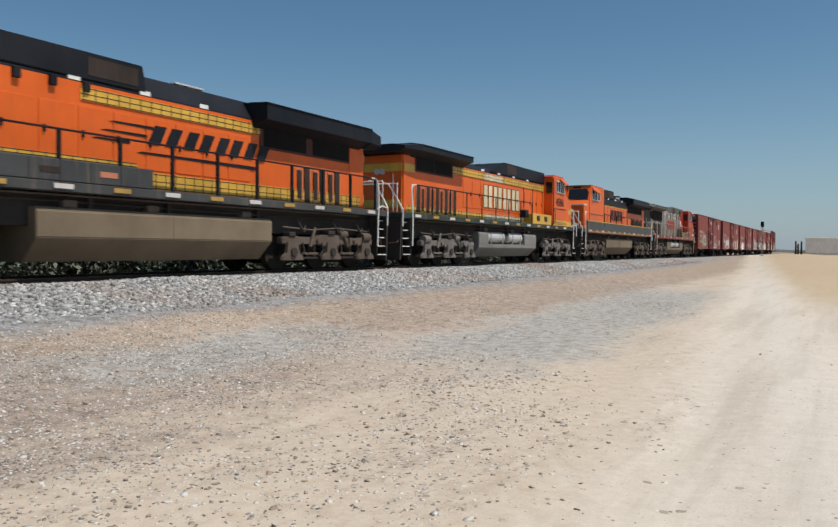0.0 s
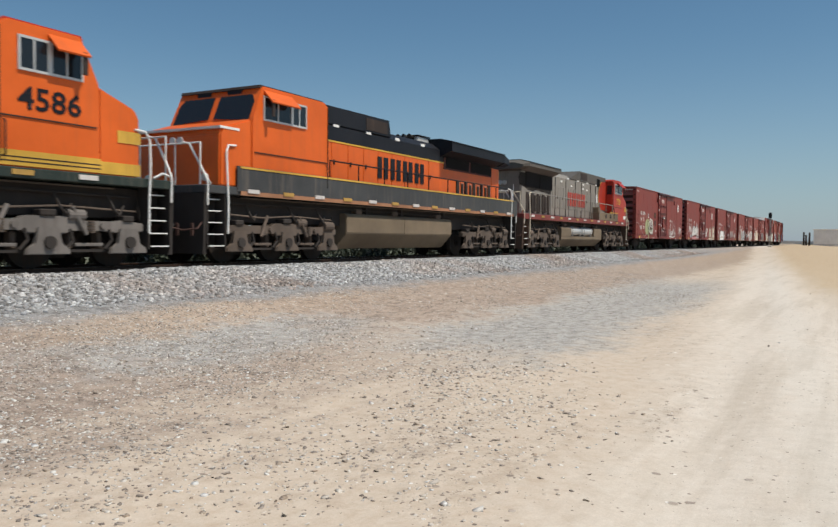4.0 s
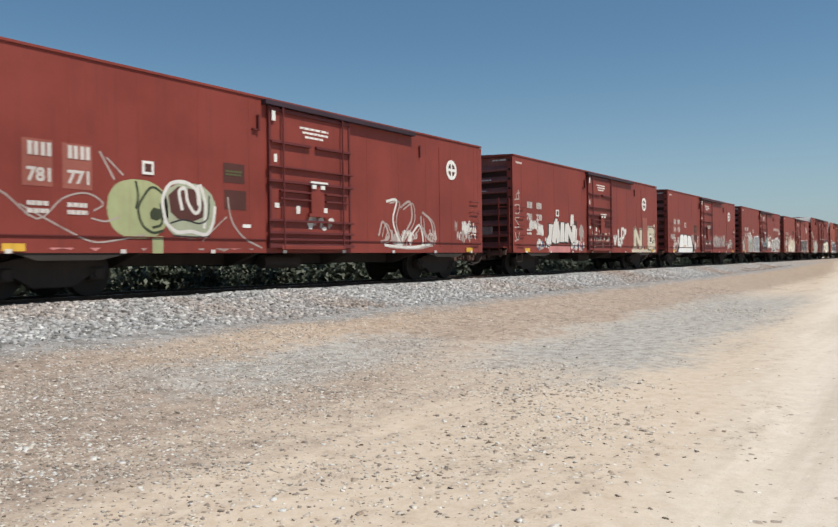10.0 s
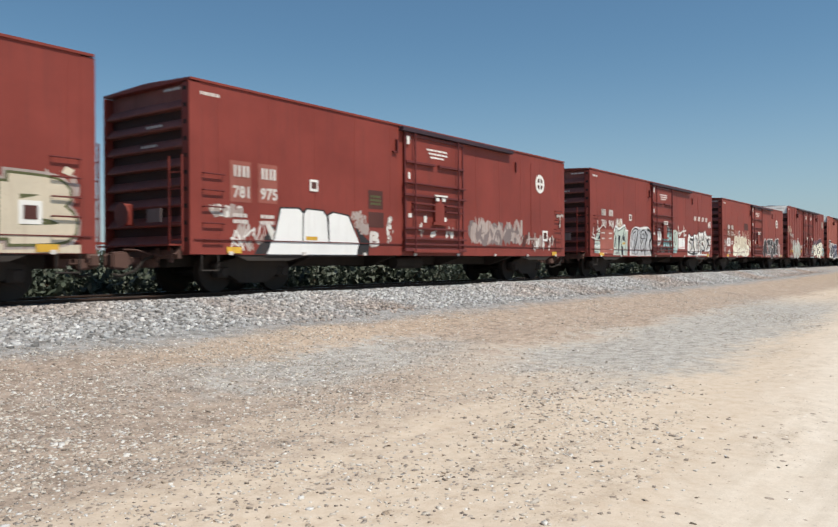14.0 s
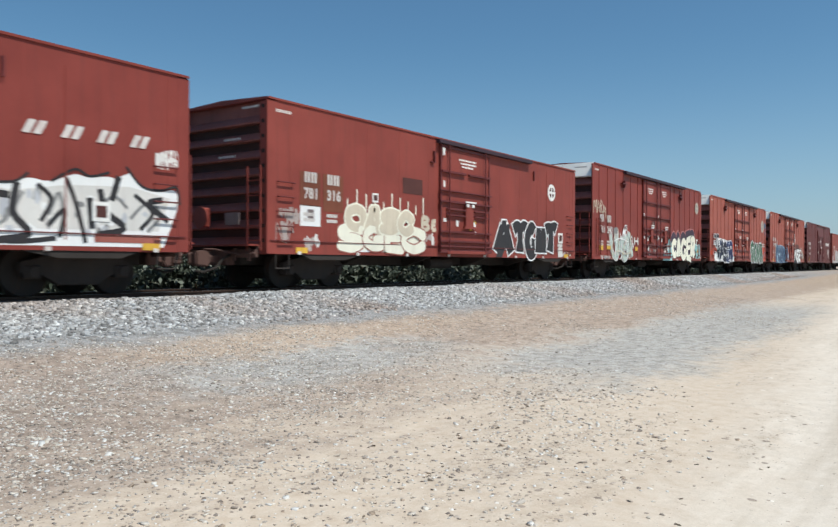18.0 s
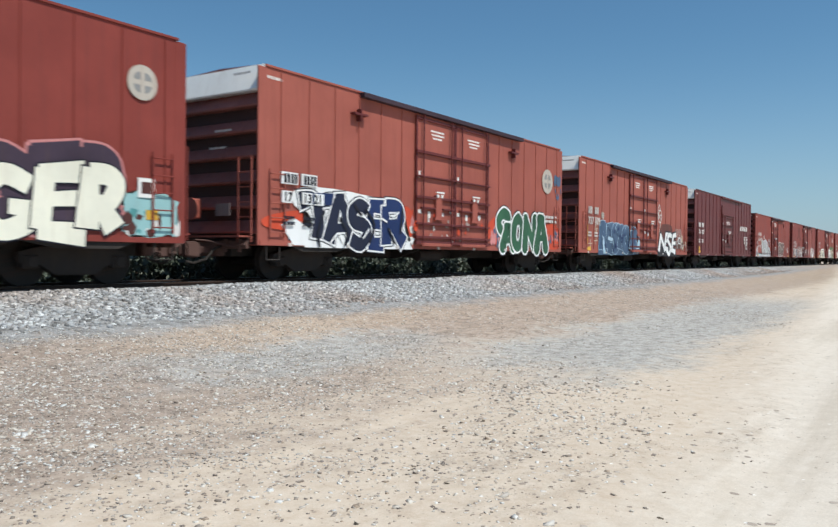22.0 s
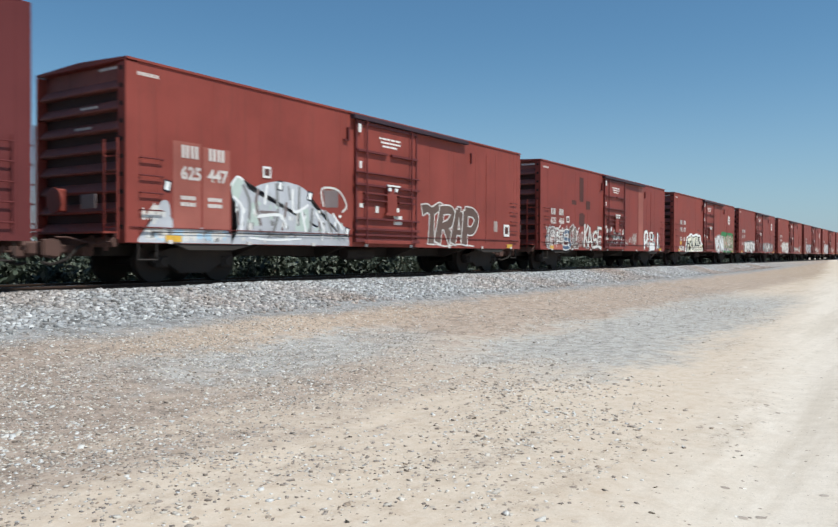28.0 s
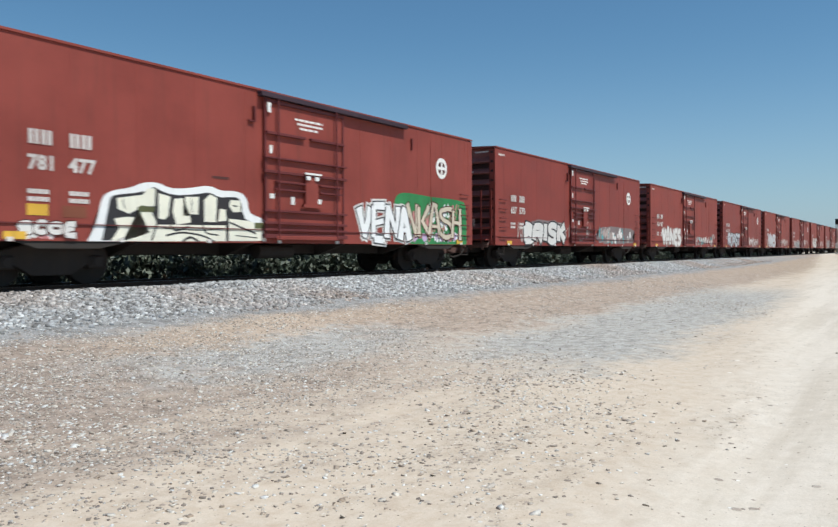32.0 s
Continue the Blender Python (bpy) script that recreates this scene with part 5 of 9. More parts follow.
    for k, (yb, zb) in enumerate(((-0.75, 4.62), (-0.1, 3.62), (0.1, 3.2))):
        bars(th, 0, 0.6, 0, 0, 0.09, M["offwhite"], 1, 40 + k, "white stencilled line on the end", "end_stencil").matrix_local = Matrix.Translation((x0 - 0.03 if k else x0 - 0.026, yb, zb if k else z1 - 0.2)) @ Matrix.Rotation(-math.pi / 2, 4, "Z")
    part("routing_board", block(x0 - 0.14, x0 - 0.11, -0.75, -0.25, 1.55, 1.85), M["g_grey"], th)
    for d in (0.95, length - 1.15) if kind == "plain" else ():
        part("reflector", block(x0 + d, x0 + d + 0.42, -H - 0.03, -H - 0.026, z0 + 0.03, z0 + 0.17), M["g_yellow"], th, "yellow reflective strip")
    for d in np.arange(1.0, length - 0.8, 2.3):
        part("jacking_tab", block(x0 + d, x0 + d + 0.12, -H - 0.05, -H - 0.024, z0 - 0.01, z0 + 0.07), M["offwhite"], th)
    bars(th, x0 + 0.25, x0 + 0.8, -H, z1 - 0.3, z1 - 0.18, M["offwhite"], 1, 9)
    for dx in (x0 + 2.2, x1 - 2.2):
        add_truck(th, dx)
    return car


def disc(car, d, z, r, col="white"):
    bm = cyl(bmesh.new(), (car["x0"] + d, car["side"] - 0.012, z), (car["x0"] + d, car["side"], z), r, 24)
    o = part("round_emblem", bm, M[col], car["thing"], "round white railway emblem")
    for sx, sz in ((-1, 1), (1, 1), (-1, -1), (1, -1)):
        k0, k1 = r * 0.14, r * 0.60
        arc = [(k0 + (k1 - k0) * math.cos(q * 0.3927), k0 + (k1 - k0) * math.sin(q * 0.3927)) for q in range(5)]
        ring = [(car["x0"] + d + sx * u, z + sz * v) for u, v in [(k0, k0)] + arc]
        part("emblem_quarter", prism(bmesh.new(), ring, car["side"] - 0.015, car["side"] - 0.011), M["smudge" if col == "white" else "g_dim"], o)


def panel(car, d0, d1, z0, z1, col, label="", name="paint_patch", lift=0.006):
    return part(name, block(car["x0"] + d0, car["x0"] + d1, car["side"] - lift, car["side"], z0, z1), M[col], car["thing"], label)


def data_square(car, d, z, w=0.3):
    o = panel(car, d, d + w, z, z + w, "white", "white framed data square", "data_square", 0.022)
    bm = block(car["x0"] + d + w * 0.2, car["x0"] + d + w * 0.8, car["side"] - 0.026, car["side"] - 0.022, z + w * 0.2, z + w * 0.8)
    part("data_field", bm, M["smudge"], o)


def marks(car, d, z, left_num, right_num, size=0.27, gap=0.85, col="offwhite", step=0.46, lift=0.007):
    """Reporting marks as bars, with the painted car number under them."""
    th, y = car["thing"], car["side"] - lift
    x = car["x0"] + d
    for k in (0, 1):
        emblem(th, x + k * gap, x + k * gap + 0.5, y, z + step, z + step + size, M[col], 2, "painted reporting mark", name="reporting_mark")
    lettering(left_num, size, M[col], th, x, y - 0.004, z, "painted car number", name="car_number")
    lettering(right_num, size, M[col], th, x + gap, y - 0.004, z, "painted car number", name="car_number")
    for k in (0, 1):
        bars(th, x + k * gap, x + k * gap + 0.42, y, z - 0.62, z - 0.34, M[col], 2, 20 + k)


# ---- locomotives ----
def loco_truck(th, X, sg, a, mat):
    """A six-wheel truck with a cast frame, its middle at a."""
    tk = part("truck_frame", block(X(a) - 2.2, X(a) + 2.2, -0.85, 0.85, 0.75, 0.95, 0.03), M["under"], th)
    for s in (-1, 1):
        y = s * 1.28
        bm = bmesh.new()
        prism(bm, [(-2.4, 0.92), (-2.4, 0.74), (-1.6, 0.70), (-1.45, 0.76), (-0.55, 0.76), (-0.42, 0.68), (0.42, 0.68), (0.55, 0.76), (1.45, 0.76), (1.6, 0.70), (2.4, 0.74), (2.4, 0.92), (1.75, 0.98), (1.55, 0.93), (0.65, 0.93), (0.45, 1.03), (-0.45, 1.03), (-0.65, 0.93), (-1.55, 0.93), (-1.75, 0.98)], y - 0.1, y + 0.1, bevel=0.02)
        ob = part("side_frame", bm, mat, tk)
        at(ob, X(a), 0, 0)
        for k in (-1.95, 0, 1.95):
            bm = bmesh.new()
            prism(bm, [(-0.5, 0.26), (0.5, 0.26), (0.46, 0.38), (0.27, 0.48), (0.24, 0.80), (-0.24, 0.80), (-0.27, 0.48), (-0.46, 0.38)], y + s * 0.06, y + s * 0.16, bevel=0.015)
            jb = at(part("pedestal", bm, mat, tk), X(a) + k, 0, 0)
            bm = cyl(bmesh.new(), (X(a) + k, y + s * 0.15, 0.5), (X(a) + k, y + s * 0.22, 0.5), 0.13, 10)
            part("journal_cap", bm, M["under"], tk)
        for k in (-1.0, 1.0):
            bm = bmesh.new()
            for i in range(5):
                cyl(bm, (X(a) + k, y + s * 0.1, 0.70 + i * 0.055), (X(a) + k, y + s * 0.1, 0.735 + i * 0.055), 0.09, 9)
            part("coil_spring", bm, M["truck"], tk)
        for k, dz in ((-1.45, 0.0), (-0.5, 0.03), (0.5, 0.0), (1.45, 0.03)):
            part("brake_hanger", tube(bmesh.new(), [(X(a) + k, y + s * 0.1, 0.78), (X(a) + k + 0.06, y + s * 0.12, 0.52 + dz), (X(a) + k - 0.1, y + s * 0.1, 0.36)], 0.035), M["under"], tk)
        for k in (-1.6, 0.2, 1.5):
            part("cable_loop", tube(bmesh.new(), [(X(a) + k, y, 1.5), (X(a) + k + 0.08, y + s * 0.12, 1.2), (X(a) + k + 0.22, y + s * 0.1, 1.08), (X(a) + k + 0.42, y, 1.3)], 0.03), M["under"], tk)
        for k, w, z in ((-1.95, 0.30, 0.98), (0.0, 0.36, 1.06), (1.95, 0.30, 0.98)):
            part("bumper_pad", block(X(a) + k - w / 2, X(a) + k + w / 2, y - 0.14, y + 0.14, z - 0.03, z + 0.1, 0.02), M["under"], tk)
        for k in (-0.98, 0.98):
            part("axle_tie", block(X(a) + k - 0.34, X(a) + k + 0.34, y + s * 0.02, y + s * 0.09, 0.42, 0.49, 0.01), mat, tk)
            part("brake_shoe", block(X(a) + k - 0.42, X(a) + k - 0.3, y - s * 0.28, y - s * 0.05, 0.36, 0.72, 0.03), M["truck"], tk)
            part("brake_shoe", block(X(a) + k + 0.3, X(a) + k + 0.42, y - s * 0.28, y - s * 0.05, 0.36, 0.72, 0.03), M["truck"], tk)
        for k in (-0.72, 1.28):
            part("frame_lug", cyl(bmesh.new(), (X(a) + k, y + s * 0.08, 0.85), (X(a) + k, y + s * 0.17, 0.85), 0.075, 8), mat, tk)
        for k, r in ((-1.15, 0.3), (0.85, -0.3)):
            part("shock_absorber", cyl(bmesh.new(), (X(a) + k, y + s * 0.16, 0.66), (X(a) + k + r, y + s * 0.12, 1.22), 0.045, 8), mat, tk)
        part("air_pipe", tube(bmesh.new(), [(X(a) - 2.3, y + s * 0.04, 1.22), (X(a) - 1.0, y + s * 0.1, 1.16), (X(a) + 0.3, y + s * 0.08, 1.24), (X(a) + 2.2, y + s * 0.04, 1.18)], 0.022), M["truck"], tk)
        part("brake_cylinder", cyl(bmesh.new(), (X(a) + 0.45, y + s * 0.06, 1.06), (X(a) + 0.85, y + s * 0.06, 1.06), 0.12, 12), mat, tk)
        part("brake_beam", block(X(a) - 2.3, X(a) + 2.3, y - 0.05, y + 0.02, 0.30, 0.36), M["under"], tk)
        part("brake_cylinder", cyl(bmesh.new(), (X(a) - sg * 2.2, y + s * 0.05, 0.98), (X(a) - sg * 1.75, y + s * 0.05, 0.98), 0.15, 12), mat, tk, smooth=False)
        part("sand_pipe", tube(bmesh.new(), [(X(a) + 2.3, y, 1.3), (X(a) + 2.45, y, 0.7), (X(a) + 2.5, s * 0.78, 0.2)], 0.025), M["under"], tk)
    for k in (-1.3, 0.65, 1.6):
        part("traction_motor", block(X(a) + k - 0.42, X(a) + k + 0.42, -0.6, 0.6, 0.16, 0.9, 0.08), M["under"], tk)
    for k in (-1.95, 0, 1.95):
        wheelset(tk, X(a) + k, 0.53)
    return tk


def stair(th, X, a, s_in, rail_mat, sill, label):
    """Corner steps with bent handrails, beside the end platform; s_in points to the middle."""
    bm = bmesh.new()
    for k in (0, 0.62):
        box(bm, X(a + s_in * k) - 0.02, X(a + s_in * k) + 0.02, -1.5, -1.15, 0.35, 1.9)
    st = part("stairs", bm, sill, th)
    for i in range(5):
        z = 0.40 + i * 0.29
        tr = part("tread", block(X(a + s_in * 0.04), X(a + s_in * 0.58), -1.50 + 0.04 * i, -1.16 + 0.04 * i, z, z + 0.03), sill, st)
        part("tread_edge", block(X(a + s_in * 0.05), X(a + s_in * 0.57), -1.512 + 0.04 * i, -1.50 + 0.04 * i, z + 0.002, z + 0.03), M["white"], tr, "white-painted tread edge")
    inner = [(X(a + s_in * 0.66), -1.55, 0.72), (X(a + s_in * 0.66), -1.56, 1.5), (X(a + s_in * 0.62), -1.56, 2.2), (X(a + s_in * 0.62), -1.53, 2.78), (X(a + s_in * 0.72), -1.5, 2.95), (X(a + s_in * 1.0), -1.49, 2.97)]
    outer = [(X(a - s_in * 0.02), -1.52, 1.42), (X(a - s_in * 0.02), -1.52, 2.02), (X(a - s_in * 0.04), -1.36, 2.3), (X(a - s_in * 0.06), -0.95, 2.93), (X(a - s_in * 0.06), -0.72, 2.98)]
    lower = [(X(a - s_in * 0.02), -1.48, 2.02), (X(a + s_in * 0.12), -1.38, 2.08), (X(a + s_in * 0.3), -1.3, 1.96)]
    for pts in (inner, outer, lower):
        part("handrail", tube(bmesh.new(), pts, 0.027, 7), rail_mat, st, label)


def locomotive(L, cab_right, o):
    """A six-axle diesel; a runs from the radiator end (0) to the cab end (L)."""
    th = tagged(new("locomotive"), o["label"], "locomotive", group="locomotives of the train")
    sg = 1 if cab_right else -1

    def X(a):
        return (a - L / 2) * sg

    hood, top, sill = M[o["hood"]], M[o["top"]], M[o["sill"]]
    DZ = 1.92
    cab0, cab1, nose = o["cab"]
    win0 = cab0
    cab0 += o.get("cab_back", 0.0)
    hw = 0.97
    hE = o["hood_end"]
    # frame and deck
    part("frame", block(X(0.5), X(L - 0.5), -1.1, 1.1, 1.02, 1.70, 0.02), M["under"], th, "grimy black underframe")
    part("deck_sill", block(X(0.45), X(L - 0.5), -1.53, 1.53, o.get("sill0", 1.72), DZ, 0.015), sill, th)
    if o.get("skirt"):
        part("skirt", block(X(0.5), X(cab1 + 0.6), -1.56, -1.50, 1.80, 2.46, 0.01), M[o["skirt"]], th, "dark lower band along the walkway")
        part("skirt_line", block(X(1.0), X(cab1 + 0.5), -1.575, -1.561, 1.71, 1.82), M["dusty_orange"], th, "dusty orange line")
        part("skirt_line", block(X(1.0), X(cab1 + 0.5), -1.575, -1.561, 2.40, 2.45), M["yellow"], th, "thin yellow line")
    for i, a in enumerate(np.arange(1.4, L - 1.6, 1.45)):
        part("reflector", block(X(a), X(a + 0.45), -1.555 if not o.get("skirt") else -1.60, -1.53 if not o.get("skirt") else -1.578, 1.78, 1.88), M["amber" if i % 2 else "offwhite"], th, "reflective strip")
    # hood with chamfered shoulders
    h1 = o.get("hood_z", 4.42)
    split = o.get("split", 4.12)
    hd = part("hood", prism(bmesh.new(), [(-hw, DZ), (hw, DZ), (hw, split), (-hw, split)], X(hE), X(cab0 - 0.02), "x"), hood, th)
    part("hood_top", prism(bmesh.new(), [(-hw - 0.003, split), (hw + 0.003, split), (hw, 4.16), (0.62, h1), (-0.62, h1), (-hw, 4.16)], X(hE + 0.05), X(cab0 - 0.02), "x"), top, th)
    seam = None
    for a in np.arange(o["wing"][1] + 0.1, cab0 - 0.8, 0.92):
        w = 0.86
        if seam is None:
            seam = part("hood_door", block(0, w * sg, -0.018, 0, 0, 1.2, 0.006), hood, hd)
            ob = seam
        else:
            ob = mesh_part("hood_door", seam.data, hood, hd)
        at(ob, X(a), -hw, 2.42)
        part("door_latch", block(X(a + 0.72), X(a + 0.78), -hw - 0.05, -hw - 0.02, 2.95, 3.1), top if o["hood"] != "hood_grey" else M["vent"], hd)
    for name, z0, z1, a0, a1, key in o["stripes"]:
        part("stripe", block(X(a0), X(a1), -hw - 0.026, -hw, z0, z1), M[key], th, name)
        if key in ("yellow", "cream"):
            bm = bmesh.new()
            for a in np.arange(a0 + 0.15, a1, 0.31):
                box(bm, X(a), X(a + 0.02), -hw - 0.031, -hw - 0.026, z0, z1)
            for q in (0.06, 0.48, 0.92):
                z = z0 + (z1 - z0) * q
                box(bm, X(a0), X(a1), -hw - 0.030, -hw - 0.0262, z - 0.009, z + 0.009)
            tagged(part("louvre_grid", bm, M["vent"], th, "thin dark louvre lines"), kind="stuff")
    vent0 = o.get("vent0", hE + 1.0)
    # tall cooling-air doors under the radiator
    for i, a in enumerate(np.arange(vent0 + o.get("door_in", 0.0), vent0 + o.get("door_out", 3.5), 0.40)):
        hh = 3.05 if i % 2 == 0 else 2.95
        part("vent_door", block(X(a), X(a + (0.26 if i % 2 == 0 else 0.2) + o.get("vent_w", 0.0)), -hw - 0.04, -hw, 2.02 + 0.08 * (i % 2), hh, 0.008), M["vent"], hd, "dark tall vent door")
        if o["hood"] == "orange":
            part("vent_frame", block(X(a - 0.04), X(a + (0.30 if i % 2 == 0 else 0.24)), -hw - 0.025, -hw, hh - 0.02, hh + 0.05), M["vent_frame"], hd, "pale frame round the vent")
            part("vent_frame", block(X(a - 0.05), X(a), -hw - 0.03, -hw, 2.05, hh + 0.03), M["vent_frame"], hd)
    # radiator wings
    w0, w1 = o["wing"]
    wv = w0 + o.get("visor", 0.75)
    wm = top if o["hood"] != "hood_grey" else M["wing_grey"]
    lo, hi = o["lip"]
    wing = part("radiator_wing", prism(bmesh.new(), [(-0.98, lo - 0.2), (-1.44, lo), (-1.5, lo), (-1.5, hi), (-1.0, 4.58), (1.0, 4.58), (1.5, hi), (1.5, lo), (1.44, lo), (0.98, lo - 0.2)], X(wv), X(w1), "x"), wm, th)
    part("wing_roof", prism(bmesh.new(), [(-1.53, hi), (-1.0, 4.585), (1.0, 4.585), (1.53, hi), (1.53, hi + 0.03), (1.0, 4.61), (-1.0, 4.61), (-1.53, hi + 0.03)], X(wv), X(w1 + 0.03), "x"), M["black"], wing)
    scr_end, scr_gap, scr_z = o.get("screens", (w1, 0.08, 3.34))
    ln = (scr_end - vent0 - scr_gap) / 2
    # wing's shade on the orange hood, added as a dark red panel
    if o["hood"] == "orange":
        part("screen_frame", block(X(vent0 - 0.12), X(scr_end + 0.1), -hw - 0.03, -hw, scr_z - 0.06, lo - 0.12, 0.006), M["smudge"], wing, "dark red panel painting the wing's shade round the intake screens")
    for k in (0, 1):
        part("intake_screen", block(X(vent0 - 0.05 + k * (ln + scr_gap)), X(vent0 - 0.05 + k * (ln + scr_gap) + ln), -hw - 0.05, -hw, scr_z, lo - 0.16, 0.01), M["screen"], wing, "black intake screen under the wing")
    bm = bmesh.new()
    big = [(-1.2, lo - 0.15), (-1.5, lo), (-1.5, hi), (-1.0, 4.58), (1.0, 4.58), (1.5, hi), (1.5, lo), (1.2, lo - 0.15)]
    small = [(-1.15, lo - 0.12), (-1.40, lo - 0.02), (-1.40, hi - 0.13), (-0.85, 4.44), (0.85, 4.44), (1.40, hi - 0.13), (1.40, lo - 0.02), (1.15, lo - 0.12)]
    small = [(yy * o.get("narrow", 1.0), zz) for yy, zz in small]
    r0 = [bm.verts.new((X(w0), y, z)) for y, z in small]
    r1 = [bm.verts.new((X(wv), y, z)) for y, z in big]
    bm.faces.new(r0), bm.faces.new(r1[::-1])
    for i in range(8):
        bm.faces.new((r0[i], r0[(i + 1) % 8], r1[(i + 1) % 8], r1[i]))
    part("wing_visor", bm, wm, wing)
    part("corner_panel", block(X(hE + 0.02), X(hE + 0.85), -0.99, -0.965, DZ, 3.86, 0.006), hood, th)
    # end of the hood
    part("end_panel", block(X(hE - 0.05), X(hE + 0.01), -0.93, 0.93, DZ, 4.1, 0.01), hood, th)
    if o["hood"] != "hood_grey":
        if o.get("corner_band"):
            part("corner_stripe", block(X(hE + 0.02), X(hE + 0.84), -1.0, -0.991, 3.50, 3.80), M["yellow"], th, "yellow band round the hood corner")
        for z in (2.15, 3.50):
            part("end_stripe", block(X(hE - 0.09), X(hE - 0.045), -0.95, 0.95, z, z + 0.3), M["yellow"], th, "yellow band")
    hl = part("headlight", cyl(bmesh.new(), (X(hE - 0.12), -0.12, 3.5), (X(hE - 0.03), -0.12, 3.5), 0.11, 12), M["silver"], th)
    part("headlight", cyl(bmesh.new(), (X(hE - 0.12), 0.12, 3.5), (X(hE - 0.03), 0.12, 3.5), 0.11, 12), M["silver"], th)
    part("end_ladder", tube(bmesh.new(), [(X(hE - 0.14), -0.62, 2.0), (X(hE - 0.14), -0.62, 3.4)], 0.02), M["white"], th)
    # humps, stack and roof fittings
    for (a0, a1, z, slope) in o["humps"]:
        pts = [(X(a0), 4.2), (X(a0 + slope), z), (X(a1), z - 0.02), (X(a1), 4.2)]
        hp = part("dynamic_brake_box" if slope < 1 else "roof_hump", prism(bmesh.new(), pts, -0.99, 0.99, bevel=0.02), top if not o.get("hump_grey") else M["wing_grey"], th)
        part("hump_grille", block(X(a0 + slope + 0.15), X(a0 + slope + 1.5), -1.0, -0.97, z - 0.5, z - 0.1), M["vent"], hp)
    sz = o.get("stack_z", 4.64)
    for a in o.get("stack", ()):
        part("exhaust_pipe", block(X(a), X(a + 0.9), -0.45, 0.45, sz - 0.24, sz, 0.03), M["silver"], th, "silver exhaust stack")
        part("stack_lid", block(X(a - 0.05), X(a + 0.95), -0.5, 0.5, sz, sz + 0.05, 0.01), M["black" if sz < 4.7 else "silver"], th)
    horn = bmesh.new()
    for y in (-0.25, 0.0, 0.25):
        cyl(horn, (X(8.1), y, 4.62), (X(8.1 + 0.45), y, 4.62), 0.03, 8, 0.09)
    box(horn, X(8.15), X(8.25), -0.3, 0.3, 4.4, 4.62)
    part("air_horn", horn, M["under"], th)
    for a in np.arange(8.6, cab0 - 1, 1.9):
        part("hood_marker", block(X(a), X(a + 0.3), -0.985, -0.955, 4.14, 4.24), M["white"], th, "small white panel")
        part("lifting_lug", block(X(a + 0.6), X(a + 0.75), -0.5, -0.42, 4.4, 4.5, 0.01), top, th)
    # cab and nose
    cabm = M[o["cab_paint"]]
    cb = part("cab", prism(bmesh.new(), [(X(cab0), DZ), (X(cab0), 4.55), (X(cab0 + 0.2), 4.66), (X(cab1 - 0.45), 4.66), (X(cab1 - 0.05), 3.78), (X(cab1), 3.6), (X(cab1), DZ)], -1.5, 1.5, bevel=0.03), cabm, th, o["cab_label"])
    part("cab_roof", prism(bmesh.new(), [(X(cab0 - 0.02), 4.58), (X(cab0 + 0.2), 4.70), (X(cab1 - 0.40), 4.70), (X(cab1 - 0.36), 4.62)], -1.42, 1.42), M[o.get("cab_roof", "red")], cb)
    ns = part("nose", prism(bmesh.new(), [(X(cab1 - 0.02), DZ), (X(cab1 - 0.02), 3.74), (X(nose - 0.12), 3.40), (X(nose), 3.22), (X(nose), DZ)], -1.47, 1.47, bevel=0.04), cabm, th)
    for a0, a1 in ((win0 + 1.15, win0 + 1.72), (win0 + 1.82, cab1 - 0.48)):
        win = part("side_window", block(X(a0), X(a1), -1.525, -1.49, 3.80, 4.36), M["glass"], cb)
        fr = bmesh.new()
        for c0, c1, z0, z1 in ((a0 - 0.05, a0, 3.75, 4.41), (a1, a1 + 0.05, 3.75, 4.41), (a0, a1, 3.75, 3.80), (a0, a1, 4.36, 4.41)):
            box(fr, X(c0), X(c1), -1.54, -1.495, z0, z1)
        part("window_frame", fr, M["silver"], win)
        part("sliding_post", block(X((a0 + a1) / 2 - 0.02), X((a0 + a1) / 2 + 0.02), -1.535, -1.52, 3.8, 4.36), M["silver"], win)
    part("rear_window", block(X(cab0 - 0.02), X(cab0 + 0.03), -1.42, -1.08, 3.70, 4.3), M["glass"], cb)
    part("sun_visor", prism(bmesh.new(), [(-1.5, 4.56), (-1.5, 4.52), (-1.80, 4.20), (-1.83, 4.23)], X(win0 + 1.74), X(cab1 - 0.46), "x"), cabm, cb, "tilted awning over the side window")
    part("cab_door", block(X(cab0 - 0.025), X(cab0 + 0.03), -1.45, -1.02, 2.05, 3.6, 0.01), cabm, cb)
    for c0, c1, z0, z1 in ((cab0 + 0.06, cab1 - 0.1, 2.86, 2.885), (cab0 + 0.03, cab0 + 0.05, 2.0, 4.5)):
        part("panel_seam", block(X(c0), X(c1), -1.524, -1.498, z0, z1), M["vent"], cb)
    part("grab_iron", tube(bmesh.new(), [(X(cab0 + 0.12), -1.5, 2.1), (X(cab0 + 0.12), -1.57, 2.15), (X(cab0 + 0.12), -1.57, 2.75), (X(cab0 + 0.12), -1.5, 2.8)], 0.016), M["under"], cb)
    part("mirror", block(X(cab1 - 0.62), X(cab1 - 0.5), -1.78, -1.74, 3.85, 4.3, 0.01), M["vent"], cb, "folded side mirror")
    for s in (-1, 1):
        wd = bmesh.new()
        pts = [(s * 0.10, 3.82), (s * 1.36, 3.72), (s * 1.36, 4.25), (s * 1.22, 4.45), (s * 0.10, 4.45)]
        fx = lambda z: X(cab1 - 0.05 - (z - 3.78) / 0.88 * 0.40 + 0.025)
        vs = [wd.verts.new((fx(z), y, z)) for y, z in pts]
        ve = [wd.verts.new((fx(z) - 0.05 * sg, y, z)) for y, z in pts]
        wd.faces.new(vs)
        wd.faces.new(ve[::-1])
